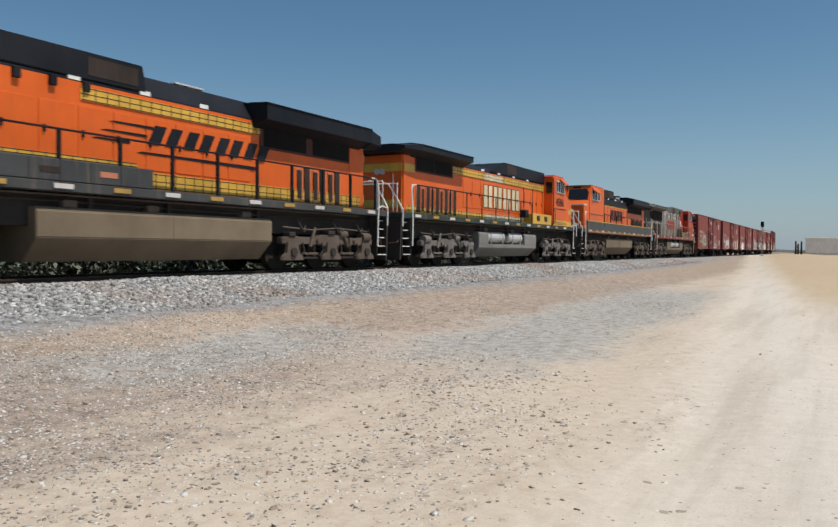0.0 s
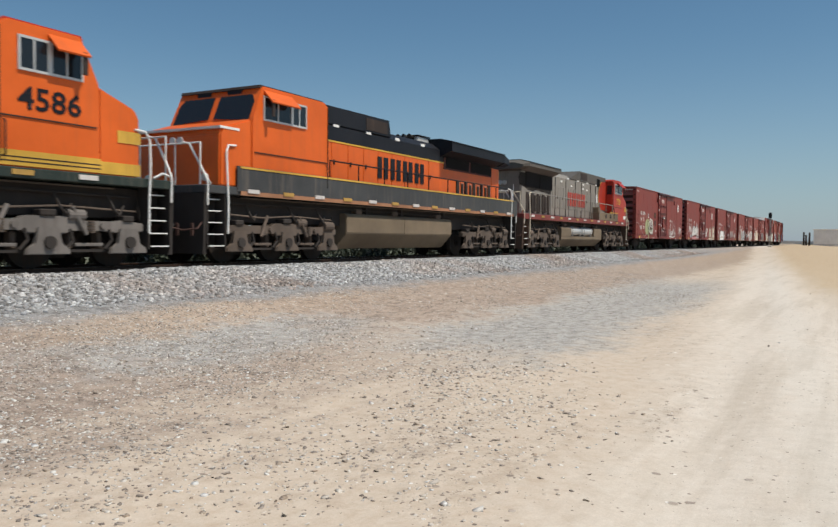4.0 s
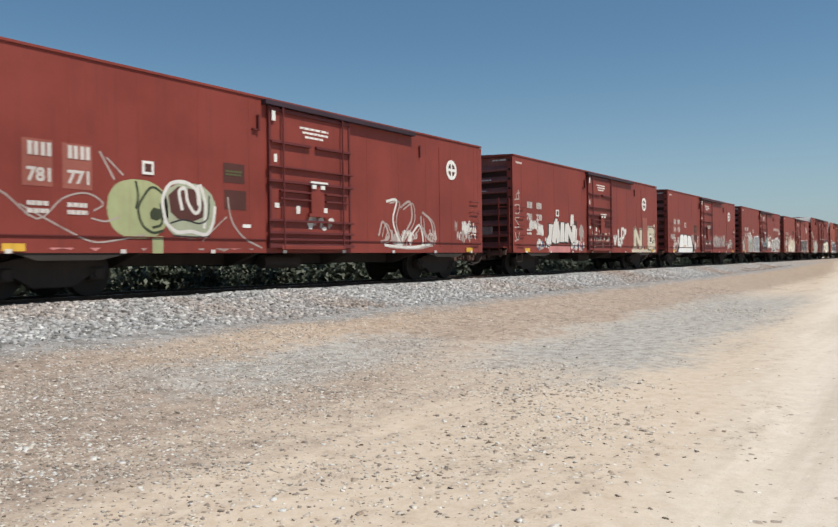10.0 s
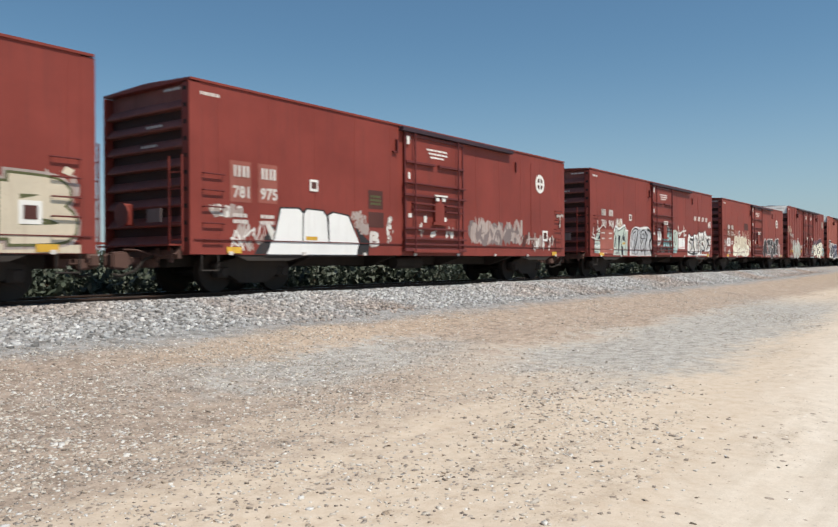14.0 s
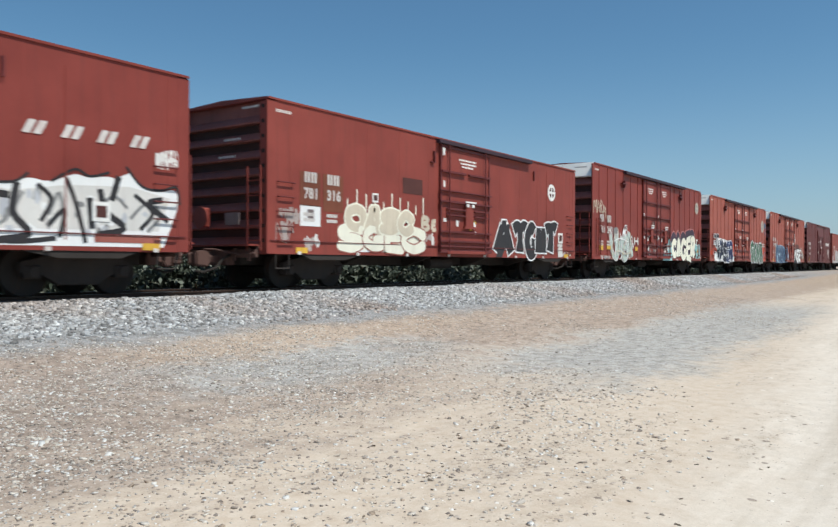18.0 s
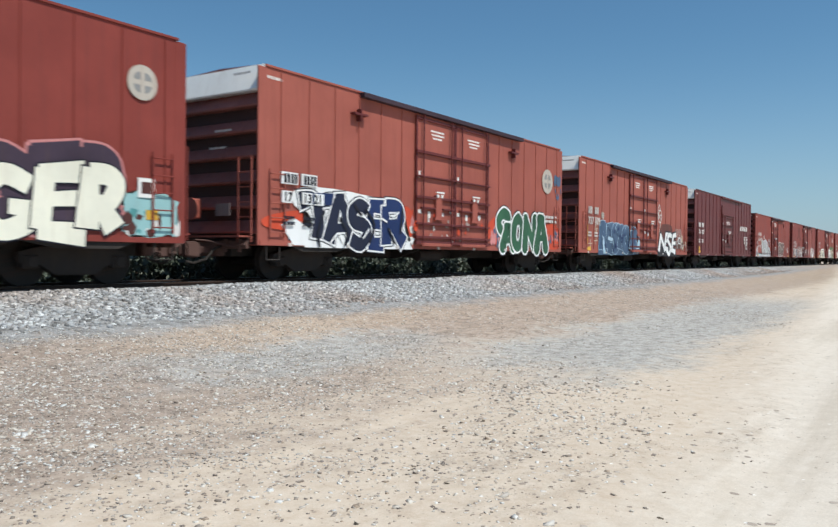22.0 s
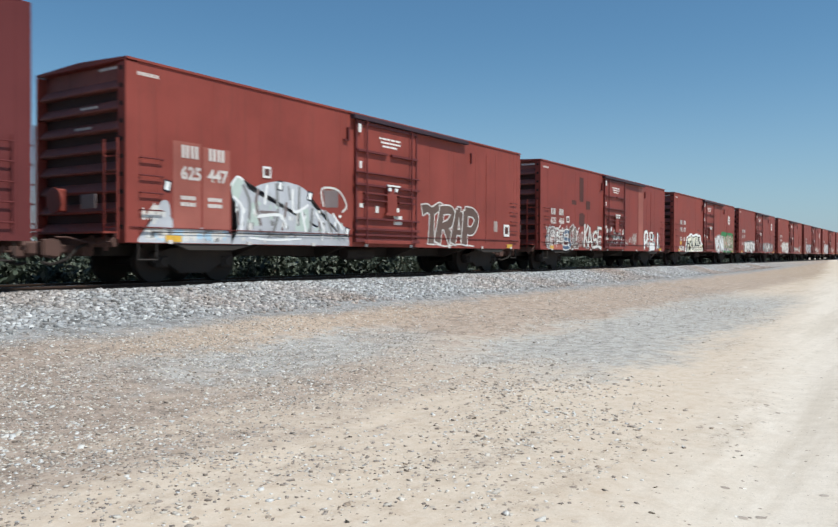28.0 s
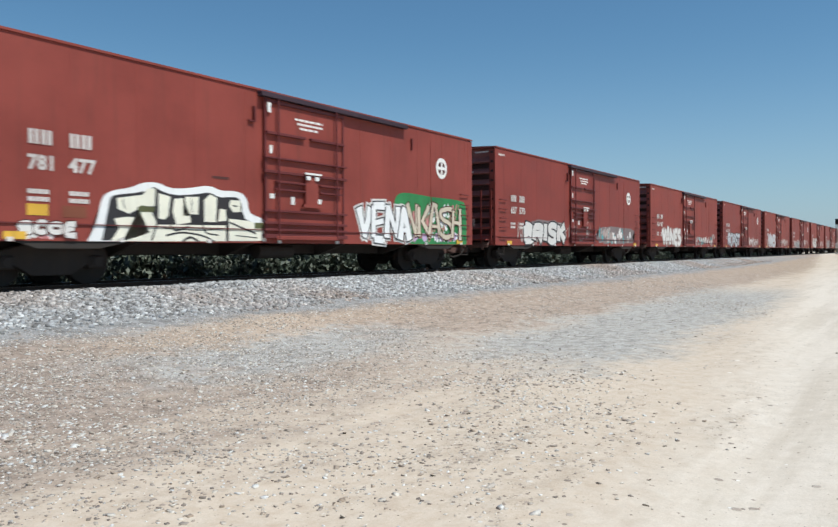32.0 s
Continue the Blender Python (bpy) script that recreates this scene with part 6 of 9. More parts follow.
        for i in range(5):
            wd.faces.new((vs[i], vs[(i + 1) % 5], ve[(i + 1) % 5], ve[i]))
        part("windshield", wd, M["glass"], cb)
        part("number_board", block(X(cab1 - 0.50), X(cab1 - 0.38), s * 0.30, s * 0.80, 4.50, 4.66), M["black"], cb)
        part("ditch_light", cyl(bmesh.new(), (X(nose), s * 1.0, 2.15), (X(nose + 0.08), s * 1.0, 2.15), 0.1, 12), M["silver"], ns)
        part("headlight", cyl(bmesh.new(), (X(nose - 0.02), s * 0.13, 3.1), (X(nose + 0.05), s * 0.13, 3.1), 0.1, 12), M["silver"], ns)
    zs0, zs1 = o.get("nose_z", (2.64, 2.90))
    if o.get("cab_band"):
        part("cab_stripe", block(X(cab0), X(cab1), -1.512, -1.498, 1.95, 2.24), M[o["cab_band"]], cb, "yellow lower band")
        part("nose_band", block(X(cab1), X(nose + 0.01), -1.482, 1.482, 1.95, 2.2), M[o["cab_band"]], ns)
        for z in (2.02, 2.10):
            part("pinstripe", block(X(cab0), X(cab1), -1.516, -1.512, z, z + 0.025), M["vent"], cb)
    part("nose_stripe", block(X(cab1 + 0.45), X(nose + 0.012), -1.485, 1.485, zs0, zs1), M[o.get("nose_stripe", "yellow")], ns)
    part("nose_door", block(X(nose - 0.01), X(nose + 0.02), 0.35, 0.95, 2.0, 3.2, 0.01), cabm, ns)
    part("antenna_dome", block(X(cab0 + 0.8), X(cab0 + 1.5), -0.4, 0.4, 4.69, 4.82, 0.04), M["white"], cb)
    if o.get("number"):
        lettering(o["number"], 0.44, M[o["num_col"]], th, X(o["num_a"]), -1.512, 3.04, "painted road number", name="road_number", stretch=1.15, bold=0.006)
    emblem(th, min(X(o["mark"][0]), X(o["mark"][1])), max(X(o["mark"][0]), X(o["mark"][1])), -hw - 0.03, o["mark"][2], o["mark"][3], M[o["mark"][4]], 4, "large company mark along the hood", o["mark"][5], edge=M["vent"] if o["mark"][4] == "cream" else None)
    if o.get("box"):
        b0, b1, key = o["box"]
        sb = part("step_box", block(X(b0), X(b1), -1.52, -0.97, DZ + 0.01, 2.46, 0.02), M[key], th, "yellow equipment box beside the walkway")
        for a in (b0 + 0.55, b0 + 1.7):
            part("box_vent", block(X(a), X(a + 0.42), -1.536, -1.515, 2.10, 2.36), M["vent"], sb)
        for a in (b0 - 0.02, b0 + 1.32, b1 - 0.04):
            part("door_seam", block(X(a), X(a + 0.035), -1.0, -0.97, 2.46, 3.74), M["black"], sb)
        part("box_door", block(X(b0 - 0.5), X(b0 - 0.05), -1.3, -0.98, 2.25, 2.62, 0.02), M["black"], sb)
    # walkway rails
    st0, st1 = 1.3, (o["box"][0] - 0.1 if o.get("box") else cab0 - 0.1)
    me = None
    n = int((st1 - st0) / 1.45)
    for i in range(n + 1):
        a = st0 + (st1 - st0) * i / n
        if me is None:
            ob = part("stanchion", cyl(bmesh.new(), (0, -1.49, DZ), (0, -1.49, 2.97), o.get("post_r", 0.022), 7), M[o["rail"]], th)
            me = ob.data
        else:
            ob = mesh_part("stanchion", me, M[o["rail"]], th)
        at(ob, X(a), 0, 0)
    part("walkway_rail", tube(bmesh.new(), [(X(st0), -1.49, 2.97), (X(st1), -1.49, 2.97)], 0.024), M[o["rail"]], th)
    for ae in (0.5, L - 0.55):
        part("end_rail", tube(bmesh.new(), [(X(ae), -1.3, DZ), (X(ae), -1.3, 2.95), (X(ae), 1.3, 2.95), (X(ae), 1.3, DZ)], 0.022), M[o["end_rail"]], th)
        for y in (-0.45, 0.45):
            part("stanchion", cyl(bmesh.new(), (X(ae), y, DZ), (X(ae), y, 2.95), 0.02, 6), M[o["end_rail"]], th)
        part("pilot", prism(bmesh.new(), [(-1.45, 0.22), (1.45, 0.22), (1.5, 1.72), (-1.5, 1.72)], X(ae) - 0.06, X(ae) + 0.06, "x"), M[o.get("steps", "under")], th)
        for y in (-0.5, 0.5):
            part("brake_hose", tube(bmesh.new(), [(X(ae) + (0.1 if X(ae) > 0 else -0.1), y, 0.95), (X(ae) + (0.3 if X(ae) > 0 else -0.3), y, 0.6), (X(ae) + (0.4 if X(ae) > 0 else -0.4), y * 0.7, 0.35)], 0.03), M["under"], th)
    stair(th, X, 0.55, 1, M[o["end_rail"]], M[o.get("steps", "under")], "bent pale handrail")
    stair(th, X, L - 0.6, -1, M[o["end_rail"]], M[o.get("steps", "under")], "bent pale handrail")
    add_coupler(th, -L / 2 + 0.5, -1)
    add_coupler(th, L / 2 - 0.5, 1)
    # fuel tank and air reservoirs
    t0, t1 = o["tank"]
    tm = M[o["tank_paint"]]
    notch = o.get("reservoirs")
    if notch:
        tk = part("fuel_tank", prism(bmesh.new(), [(-1.38, 0.68), (-1.38, 0.86), (-0.75, 0.86), (-0.75, 1.4), (0.75, 1.4), (0.75, 0.86), (1.38, 0.86), (1.38, 0.68), (0.92, 0.28), (-0.92, 0.28)], X(t0), X(t1), "x", 0.02), tm, th, "dusty slab-sided fuel tank")
        for c0, c1 in ((t0, notch[0][0] - 0.1), (notch[1][0] + notch[1][1] + 0.25, t1)):
            part("tank_end", prism(bmesh.new(), [(-1.39, 0.84), (-1.39, 1.3), (-1.3, 1.4), (1.3, 1.4), (1.39, 1.3), (1.39, 0.84)], X(c0), X(c1), "x", 0.02), tm, tk)
        for c, cl in notch:
            ar = part("air_reservoir", cyl(bmesh.new(), (X(c), -1.12, 1.17), (X(c + cl), -1.12, 1.17), 0.25, 18), M["silver"], th, "silver cylindrical air reservoir", smooth=False)
            for e in (c, c + cl):
                bm = bmesh.new()
                bmesh.ops.create_uvsphere(bm, u_segments=14, v_segments=8, radius=0.25, matrix=Matrix.Translation((X(e), -1.12, 1.17)) @ Matrix.Diagonal((0.45, 1, 1, 1)))
                part("tank_head", bm, M["silver"], ar, smooth=True)
            for e in (c + 0.25, c + cl - 0.25):
                part("strap", cyl(bmesh.new(), (X(e - 0.03), -1.12, 1.17), (X(e + 0.03), -1.12, 1.17), 0.258, 18), M["tank_grey"], ar)
                part("saddle", block(X(e - 0.06), X(e + 0.06), -1.36, -0.9, 0.86, 0.97, 0.01), M["tank_grey"], ar)
            part("drain_valve", tube(bmesh.new(), [(X(c + cl + 0.1), -1.12, 1.17), (X(c + cl + 0.22), -1.2, 1.15), (X(c + cl + 0.24), -1.2, 0.9)], 0.025), M["truck"], ar)
    else:
        tk = part("fuel_tank", prism(bmesh.new(), [(-1.36, 0.80), (-1.36, 1.34), (-1.28, 1.42), (1.28, 1.42), (1.36, 1.34), (1.36, 0.80), (0.9, 0.30), (-0.9, 0.30)], X(t0), X(t1), "x", 0.02), tm, th, "dusty tan slab-sided fuel tank")
        part("tank_seam", block(X((t0 + t1) / 2), X((t0 + t1) / 2 + 0.04), -1.372, -1.36, 0.82, 1.33), tm, tk)
    for c in (t0 + 0.8, (t0 + t1) / 2 + 0.4, t1 - 1.0):
        part("filler", block(X(c), X(c + 0.35), -1.3, -1.0, 1.42, 1.58, 0.02), M["truck"], th)
        part("frame_bracket", block(X(c - 0.4), X(c - 0.3), -1.25, -0.9, 1.3, 1.72), M["under"], th)
    part("piping", tube(bmesh.new(), [(X(1.5), -1.2, 1.55), (X(t0), -1.2, 1.5), (X(t1), -1.2, 1.55), (X(L - 1.5), -1.2, 1.5)], 0.03), M["under"], th)
    part("piping", tube(bmesh.new(), [(X(2.0), -1.3, 1.68), (X(L - 2), -1.3, 1.66)], 0.02), M["truck"], th)
    for a in o["trucks"]:
        loco_truck(th, X, sg, a, M[o.get("truck", "truck")])
    return th


LOCOS = []     # (thing, place along the train)


def add_loco(u0, u1, cab_right, **o):
    th = locomotive(u1 - u0, cab_right, o)
    LOCOS.append((th, (u0 + u1) / 2, u1 - u0))
    return th


add_loco(-136.9, -114.85, False, label="orange and black diesel locomotive with yellow striped hood", hood="orange", top="black", sill="sill_grey", hood_end=1.25, lip=(4.12, 4.55), hood_z=4.66, cab=(16.4, 19.5, 20.6), wing=(0.8, 6.9), screens=(6.5, 0.35, 3.46), door_in=0.45, door_out=2.7,
         stripes=[("yellow louvred band", 3.74, 4.03, 6.6, 12.4, "yellow"), ("yellow lower band", 1.98, 2.36, 1.5, 10.9, "yellow"), ("yellow upper edge", 2.37, 2.54, 10.9, 16.3, "yellow")], humps=[(10.6, 16.0, 4.80, 0.12)], cab_band="yellow",
         cab_paint="orange", cab_label="orange driver's cab", mark=(6.3, 10.7, 3.03, 3.48, "black", 0.5), tank=(6.5, 13.7), tank_paint="tan", trucks=(3.7, 17.3), rail="black", end_rail="white", post_r=0.05, stack=(8.3,), stack_z=4.72)
add_loco(-114.85, -93.0, True, label="orange diesel locomotive with black roof and cream stripes", hood="orange", top="black", sill="sill_green", hood_end=1.5, lip=(4.28, 4.49), cab=(16.4, 19.35, 20.4), wing=(0.85, 6.6), screens=(5.55, 0.07, 3.62), corner_band=True, visor=1.2, truck="truck_grey", box=(13.9, 16.75, "yellow"), cab_back=0.7,
         stripes=[("yellow and cream louvred band", 3.76, 4.08, 5.62, 8.9, "yellow"), ("cream louvred band", 3.76, 4.08, 8.9, 11.1, "cream"), ("yellow louvred band", 3.76, 4.08, 11.14, 16.95, "yellow"), ("yellow lower band", 1.95, 2.24, 1.7, 9.0, "yellow"), ("cream lower band", 1.95, 2.24, 9.0, 16.3, "cream")], humps=[(9.65, 17.05, 4.80, 1.75)], cab_band="yellow",
         cab_paint="orange", cab_label="orange driver's cab", number="4586", num_a=17.5, num_col="black", mark=(8.75, 13.3, 2.54, 3.54, "cream", 0.0), tank=(7.5, 14.75), tank_paint="tank_grey", reservoirs=((8.65, 1.9), (11.3, 1.5)), trucks=(4.6, 18.2), rail="black", end_rail="white", cab_roof="red")
add_loco(-93.0, -71.8, False, label="orange diesel locomotive with black roof and dark lower band", hood="orange", top="black", sill="sill_grey", skirt="sill_grey", split=3.70, hood_end=1.4, lip=(4.10, 4.46), cab=(15.6, 19.0, 20.15), wing=(1.2, 7.3), screens=(6.9, 0.2, 3.50),
         stripes=[("thin yellow line", 3.65, 3.70, 6.0, 15.5, "g_yellow"), ("thin yellow line", 2.46, 2.51, 6.8, 15.5, "g_yellow")], humps=[(11.1, 15.6, 4.78, 0.12)], stack=(7.3,),
         cab_paint="orange", cab_label="orange cab with dark windshields", mark=(8.6, 12.1, 2.72, 3.46, "black", 0.0), tank=(7.0, 14.4), tank_paint="tan", trucks=(3.6, 17.4), rail="black", end_rail="white", nose_stripe="white", nose_z=(3.36, 3.42), cab_roof="vent")
add_loco(-71.8, -50.4, True, label="faded grey and red diesel locomotive with red company mark", hood="hood_grey", top="hood_grey", sill="sill_red", hood_end=1.45, vent0=2.05, lip=(4.26, 4.45), cab=(15.95, 19.3, 20.25), wing=(0.98, 6.0), visor=0.28, sill0=1.66,
         stripes=[], humps=[(9.0, 16.62, 4.80, 1.95)], cab_paint="red", cab_label="bright red cab and nose", narrow=0.9, cab_back=0.7, number="778", num_a=17.5, num_col="g_yellow", mark=(8.6, 12.1, 2.63, 3.42, "red", 0.0),
         tank=(6.5, 14.45), tank_paint="tan", reservoirs=((8.35, 1.9), (10.6, 1.9)), trucks=(3.75, 17.4), rail="rail_grey", end_rail="g_cream", cab_roof="red", hump_grey=True, vent_w=0.07, steps="step_rust")


def swoosh(th, L):
    """Black speed lines round the company mark of the leading unit."""
    for a0, a1, z, h in ((10.4, 11.7, 3.39, 0.05), (11.1, 12.15, 2.98, 0.05), (10.6, 11.9, 3.18, 0.05), (6.8, 10.9, 2.78, 0.07)):
        x0, x1 = -(a1 - L / 2), -(a0 - L / 2)
        part("speed_line", prism(bmesh.new(), [(x0, z), (x1, z - h * 0.4), (x1, z + h), (x0 + 0.15, z + h * 0.7)], -1.0, -0.994), M["black"], th, "black speed line beside the company mark")
    for i in range(5):
        a = 12.2 + i * 0.8
        part("roof_bracket", block(-(a + 0.16 - L / 2), -(a - L / 2), -1.06, -0.97, 3.92, 4.14, 0.01), M["black"], th)


swoosh(LOCOS[0][0], 22.05)
bx = part("step_box", block(-(16.3 - 11.025), -(10.9 - 11.025), -1.535, -0.98, 1.925, 2.37, 0.02), M["sill_grey"], LOCOS[0][0], "dark grey equipment box beside the walkway")
for q in (11.9, 13.3, 14.8):
    part("box_plate", block(-(q + 0.45 - 11.025), -(q - 11.025), -1.545, -1.534, 2.08, 2.2), M["vent_frame" if q < 12 else "vent"], bx)
    part("door_seam", block(-(q + 0.7 - 11.025), -(q + 0.68 - 11.025), -1.54, -1.534, 1.95, 2.35), M["vent"], bx)


def warbonnet(th, L):
    """Red sweep with a yellow edge behind the cab, and the dusty step box under it."""
    def X(a):
        return a - L / 2
    pts = [(X(16.2 - 1.27 * math.cos(0.1745 * k)), 3.5 + 1.1 * math.sin(0.1745 * k)) for k in range(-5, 7)]
    part("red_sweep", prism(bmesh.new(), pts + [(X(16.66), 4.5), (X(16.66), 2.6)], -1.0, -0.975), M["red"], th, "rounded red paint field behind the cab")
    bm = bmesh.new()
    ribbon(bm, pts, 0.06, -1.004)
    part("sweep_edge", bm, M["g_yellow"], th, "yellow edge of the red sweep")
    bm = block(X(13.5), X(17.9), -1.525, -0.97, 1.92, 2.42, 0.02)
    box(bm, X(13.65), X(14.1), -1.4, -0.97, 2.42, 2.75, 0.03)
    st = part("step_box", bm, M["tan"], th, "dusty tan equipment box")
    for a in (14.8, 15.9):
        part("box_door", block(X(a), X(a + 0.32), -1.54, -1.523, 2.08, 2.32), M["vent"], st)
    part("sweep_line", block(X(15.9), X(17.9), -1.535, -1.49, 2.44, 2.50), M["g_yellow"], th, "thin yellow line")
    part("nose_plate", block(X(19.5), X(20.1), -1.50, -1.465, 2.12, 2.34), M["white"], th)
    for i in range(5):
        part("louvre", block(X(14.6 + i * 0.14), X(14.6 + i * 0.14 + 0.08), -1.012, -0.97, 4.1, 4.58), M["screen"], th)
    for i, a in enumerate((6.5, 8.35, 10.1, 11.3, 13.2, 14.3)):
        part("panel_joint", block(X(a), X(a + 0.03), -1.003, -0.97, 1.95, 4.1), M["vent"], th, "dark joint between hood panels")
    for i, (a, z) in enumerate(((9.2, 3.75), (11.5, 3.72), (11.55, 3.98), (12.3, 3.68), (7.4, 3.9))):
        part("plate", block(X(a), X(a + 0.28), -1.0, -0.97, z, z + 0.1), M["white"], th, "small white plate on the hood")
    part("slanted_grab", tube(bmesh.new(), [(X(13.0), -1.46, 2.95), (X(13.5), -1.3, 3.5)], 0.03), M["white"], th, "white slanted handrail")
    rg = random.Random(21)
    low = [(X(1.25 + 0.45 * i), 3.42 - 0.11 * min(i, 2) + rg.uniform(-0.09, 0.06)) for i in range(11)]
    part("soot_stain", prism(bmesh.new(), low + [(X(5.85), 3.5), (X(5.9), 4.0), (X(1.3), 4.0), (X(1.08), 3.7)], -0.995, -0.972), M["soot"], th, "black soot stain below the radiator")


warbonnet(LOCOS[3][0], 21.4)

# ---- the boxcars, one by one ----
CARS = []      # (thing, place along the train)


def place(car, u0, u1):
    CARS.append((car["thing"], (u0 + u1) / 2, u1 - u0))
    return car


LBL = "oxide-red steel boxcar with a plug door and sprayed graffiti"
base_a = boxcar("plain", 18.0, "car_a", LBL)
base_a2 = boxcar("plain", 18.0, "car_a2", "sun-faded oxide-red boxcar with a plug door and sprayed graffiti")
base_b = boxcar("double", 17.75, "car_a", "tall oxide-red boxcar with double doors and sprayed graffiti")
base_b2 = boxcar("double", 17.75, "car_b", "tall sun-bleached red boxcar with double doors and sprayed graffiti")
base_c = boxcar("ribbed", 17.9, "car_c", "tall dark red ribbed boxcar with white company lettering")


def again(base, label=""):
    o = dict(base)
    o["thing"] = copy_thing(base["thing"], Matrix.Identity(4))
    if label:
        o["thing"]["label"] = label
    return o


plain = [again(base_a if k in (0, 1, 2, 4) else base_a2) for k in range(6)]
extra = [again((base_a, base_a2)[k % 2]) for k in range(11)]
tall = [base_b2, again(base_b2)]

c = place(base_a, -49.1, -31.1)
panel(c, 1.34, 1.92, 2.05, 2.91, "patch", "faded pink paint patch"), panel(c, 2.11, 2.72, 2.04, 2.90, "patch", "faded pink paint patch")
marks(c, 1.42, 2.15, "781", "771", 0.25, 0.78)
blob(c, 3.03, 4.5, 1.11, 2.34, "g_green", 3, "pale green sprayed bubble", 0.02, 0.85), panel(c, 4.08, 4.35, 0.82, 1.18, "g_green")
blob(c, 4.32, 5.80, 1.13, 2.36, "g_sage", 5, "grey-green sprayed bubble", 0.03, 0.85)
for pts in ([(4.4, 2.05), (4.1, 2.2), (3.85, 1.95), (3.75, 1.7), (3.85, 1.4), (4.1, 1.25), (4.35, 1.3)], [(3.7, 2.28), (3.75, 2.0), (3.7, 1.75)], [(4.3, 1.85), (4.32, 1.45), (4.1, 1.36)]):
    line(c, pts, "g_moss", 0.055)
poly(c, [(4.02, 1.66), (4.12, 1.78), (4.3, 1.74), (4.34, 1.58), (4.2, 1.5), (4.05, 1.54)], "g_moss", lift=0.005)
poly(c, [(4.5, 2.05), (4.75, 2.26), (5.2, 2.22), (5.45, 1.95), (5.42, 1.62), (5.1, 1.5), (4.75, 1.55), (4.55, 1.7)], "smudge", lift=0.003)
for pts in ([(4.42, 1.5), (4.35, 1.95), (4.55, 2.3), (4.95, 2.36), (5.25, 2.2), (5.3, 1.9)], [(4.85, 1.78), (4.78, 2.15), (4.95, 2.22), (5.0, 1.95), (5.2, 1.7), (5.34, 1.85), (5.28, 2.3)], [(5.45, 1.4), (5.5, 1.9), (5.36, 2.32)], [(4.4, 1.5), (4.7, 1.28), (5.1, 1.3), (5.5, 1.24), (5.7, 1.5), (5.76, 1.85)]):
    line(c, pts, "g_white", 0.08)
line(c, [(4.5, 1.45), (4.9, 1.55), (5.3, 1.48), (5.56, 1.62), (5.6, 2.1)], "g_black", 0.035), line(c, [(4.6, 1.2), (5.2, 1.18), (5.6, 1.2)], "g_black", 0.03)
line(c, [(0.2, 1.95), (0.9, 1.95), (1.6, 1.45), (2.1, 1.85), (2.6, 1.98), (2.95, 1.8), (2.75, 1.65)], "g_chalk", 0.035), line(c, [(1.3, 1.7), (2.1, 1.3), (2.7, 1.05), (3.2, 1.08), (3.9, 1.2)], "g_chalk", 0.035), line(c, [(2.9, 2.8), (3.2, 2.3)], "g_chalk", 0.045), line(c, [(3.05, 2.7), (3.4, 2.4)], "g_chalk"), line(c, [(2.7, 1.5), (3.0, 1.45), (3.3, 1.55)], "g_chalk", 0.035)
line(c, [(6.15, 2.1), (6.25, 1.6), (6.6, 1.2), (7.2, 0.95)], "g_chalk", 0.045), line(c, [(5.4, 1.1), (5.9, 1.5), (6.1, 1.65)], "g_chalk", 0.035)
for k, pts in enumerate(([(11.9, 1.35), (12.1, 1.75), (12.4, 1.3), (12.0, 1.15)], [(12.3, 2.35), (12.8, 2.4), (12.6, 1.8), (12.9, 1.2)], [(13.0, 2.2), (13.5, 2.4), (13.6, 1.9), (13.3, 1.5), (13.1, 1.05)], [(13.4, 1.2), (14.0, 1.7), (14.2, 1.1), (13.7, 1.0)], [(14.2, 2.1), (14.7, 1.8), (14.75, 1.2), (14.2, 1.5), (14.1, 1.95)], [(12.2, 1.05), (13.5, 1.0), (14.6, 1.1)])):
    line(c, pts, "g_white" if k % 2 else "g_chalk", 0.075), line(c, [(d + 0.16, z - 0.05) for d, z in pts], "g_chalk", 0.045)
scrawl(c, 11.9, 14.9, 1.0, 1.7, ["g_chalk", "g_white"], 9, 7, 0.6, 0.03), scrawl(c, 15.9, 17.5, 1.0, 1.9, ["g_chalk", "g_white"], 8, 8, 0.6), dabs(c, 8.7, 9.9, 1.35, 1.85, ["g_chalk", "g_white"], 12, 9, 0.35), dabs(c, 1.5, 7.2, 0.84, 0.93, ["g_chalk", "g_pink"], 12, 91, 0.6)
panel(c, 6.03, 6.67, 2.45, 2.90, "smudge"), panel(c, 6.05, 6.71, 1.83, 2.28, "smudge"), panel(c, 6.6, 6.85, 1.42, 1.5, "white")
bars(c["thing"], c["x0"] + 6.1, c["x0"] + 6.6, c["side"] - 0.007, 2.6, 2.75, M["olive"], 2, 11, "faint olive stencil")
data_square(c, 3.85, 2.45, 0.28), disc(c, 15.97, 3.59, 0.33)

c = place(plain[0], -28.66, -10.66)
marks(c, 1.17, 2.14, "781", "230", 0.25, 0.86)
burner(c, [("J", 2.84, 3.66, 1.07, 2.21), ("A", 3.50, 4.4, 1.08, 2.3), ("I", 4.25, 4.9, 1.1, 2.32), ("N", 4.75, 6.05, 1.1, 2.24)], "g_white", "g_black", 0.36, 0.025, 8, cast="g_black", by=(-0.05, -0.03), label="white block graffiti letters")
poly(c, [(5.44, 2.0), (5.5, 2.5), (5.82, 2.52), (5.84, 2.02)], "g_white", lift=0.02), poly(c, [(5.62, 1.9), (5.62, 2.2), (6.2, 2.24), (6.22, 1.92)], "smudge", lift=0.018), poly(c, [(5.6, 1.15), (5.6, 1.9), (6.2, 1.9), (6.1, 1.15)], "g_white", lift=0.019)
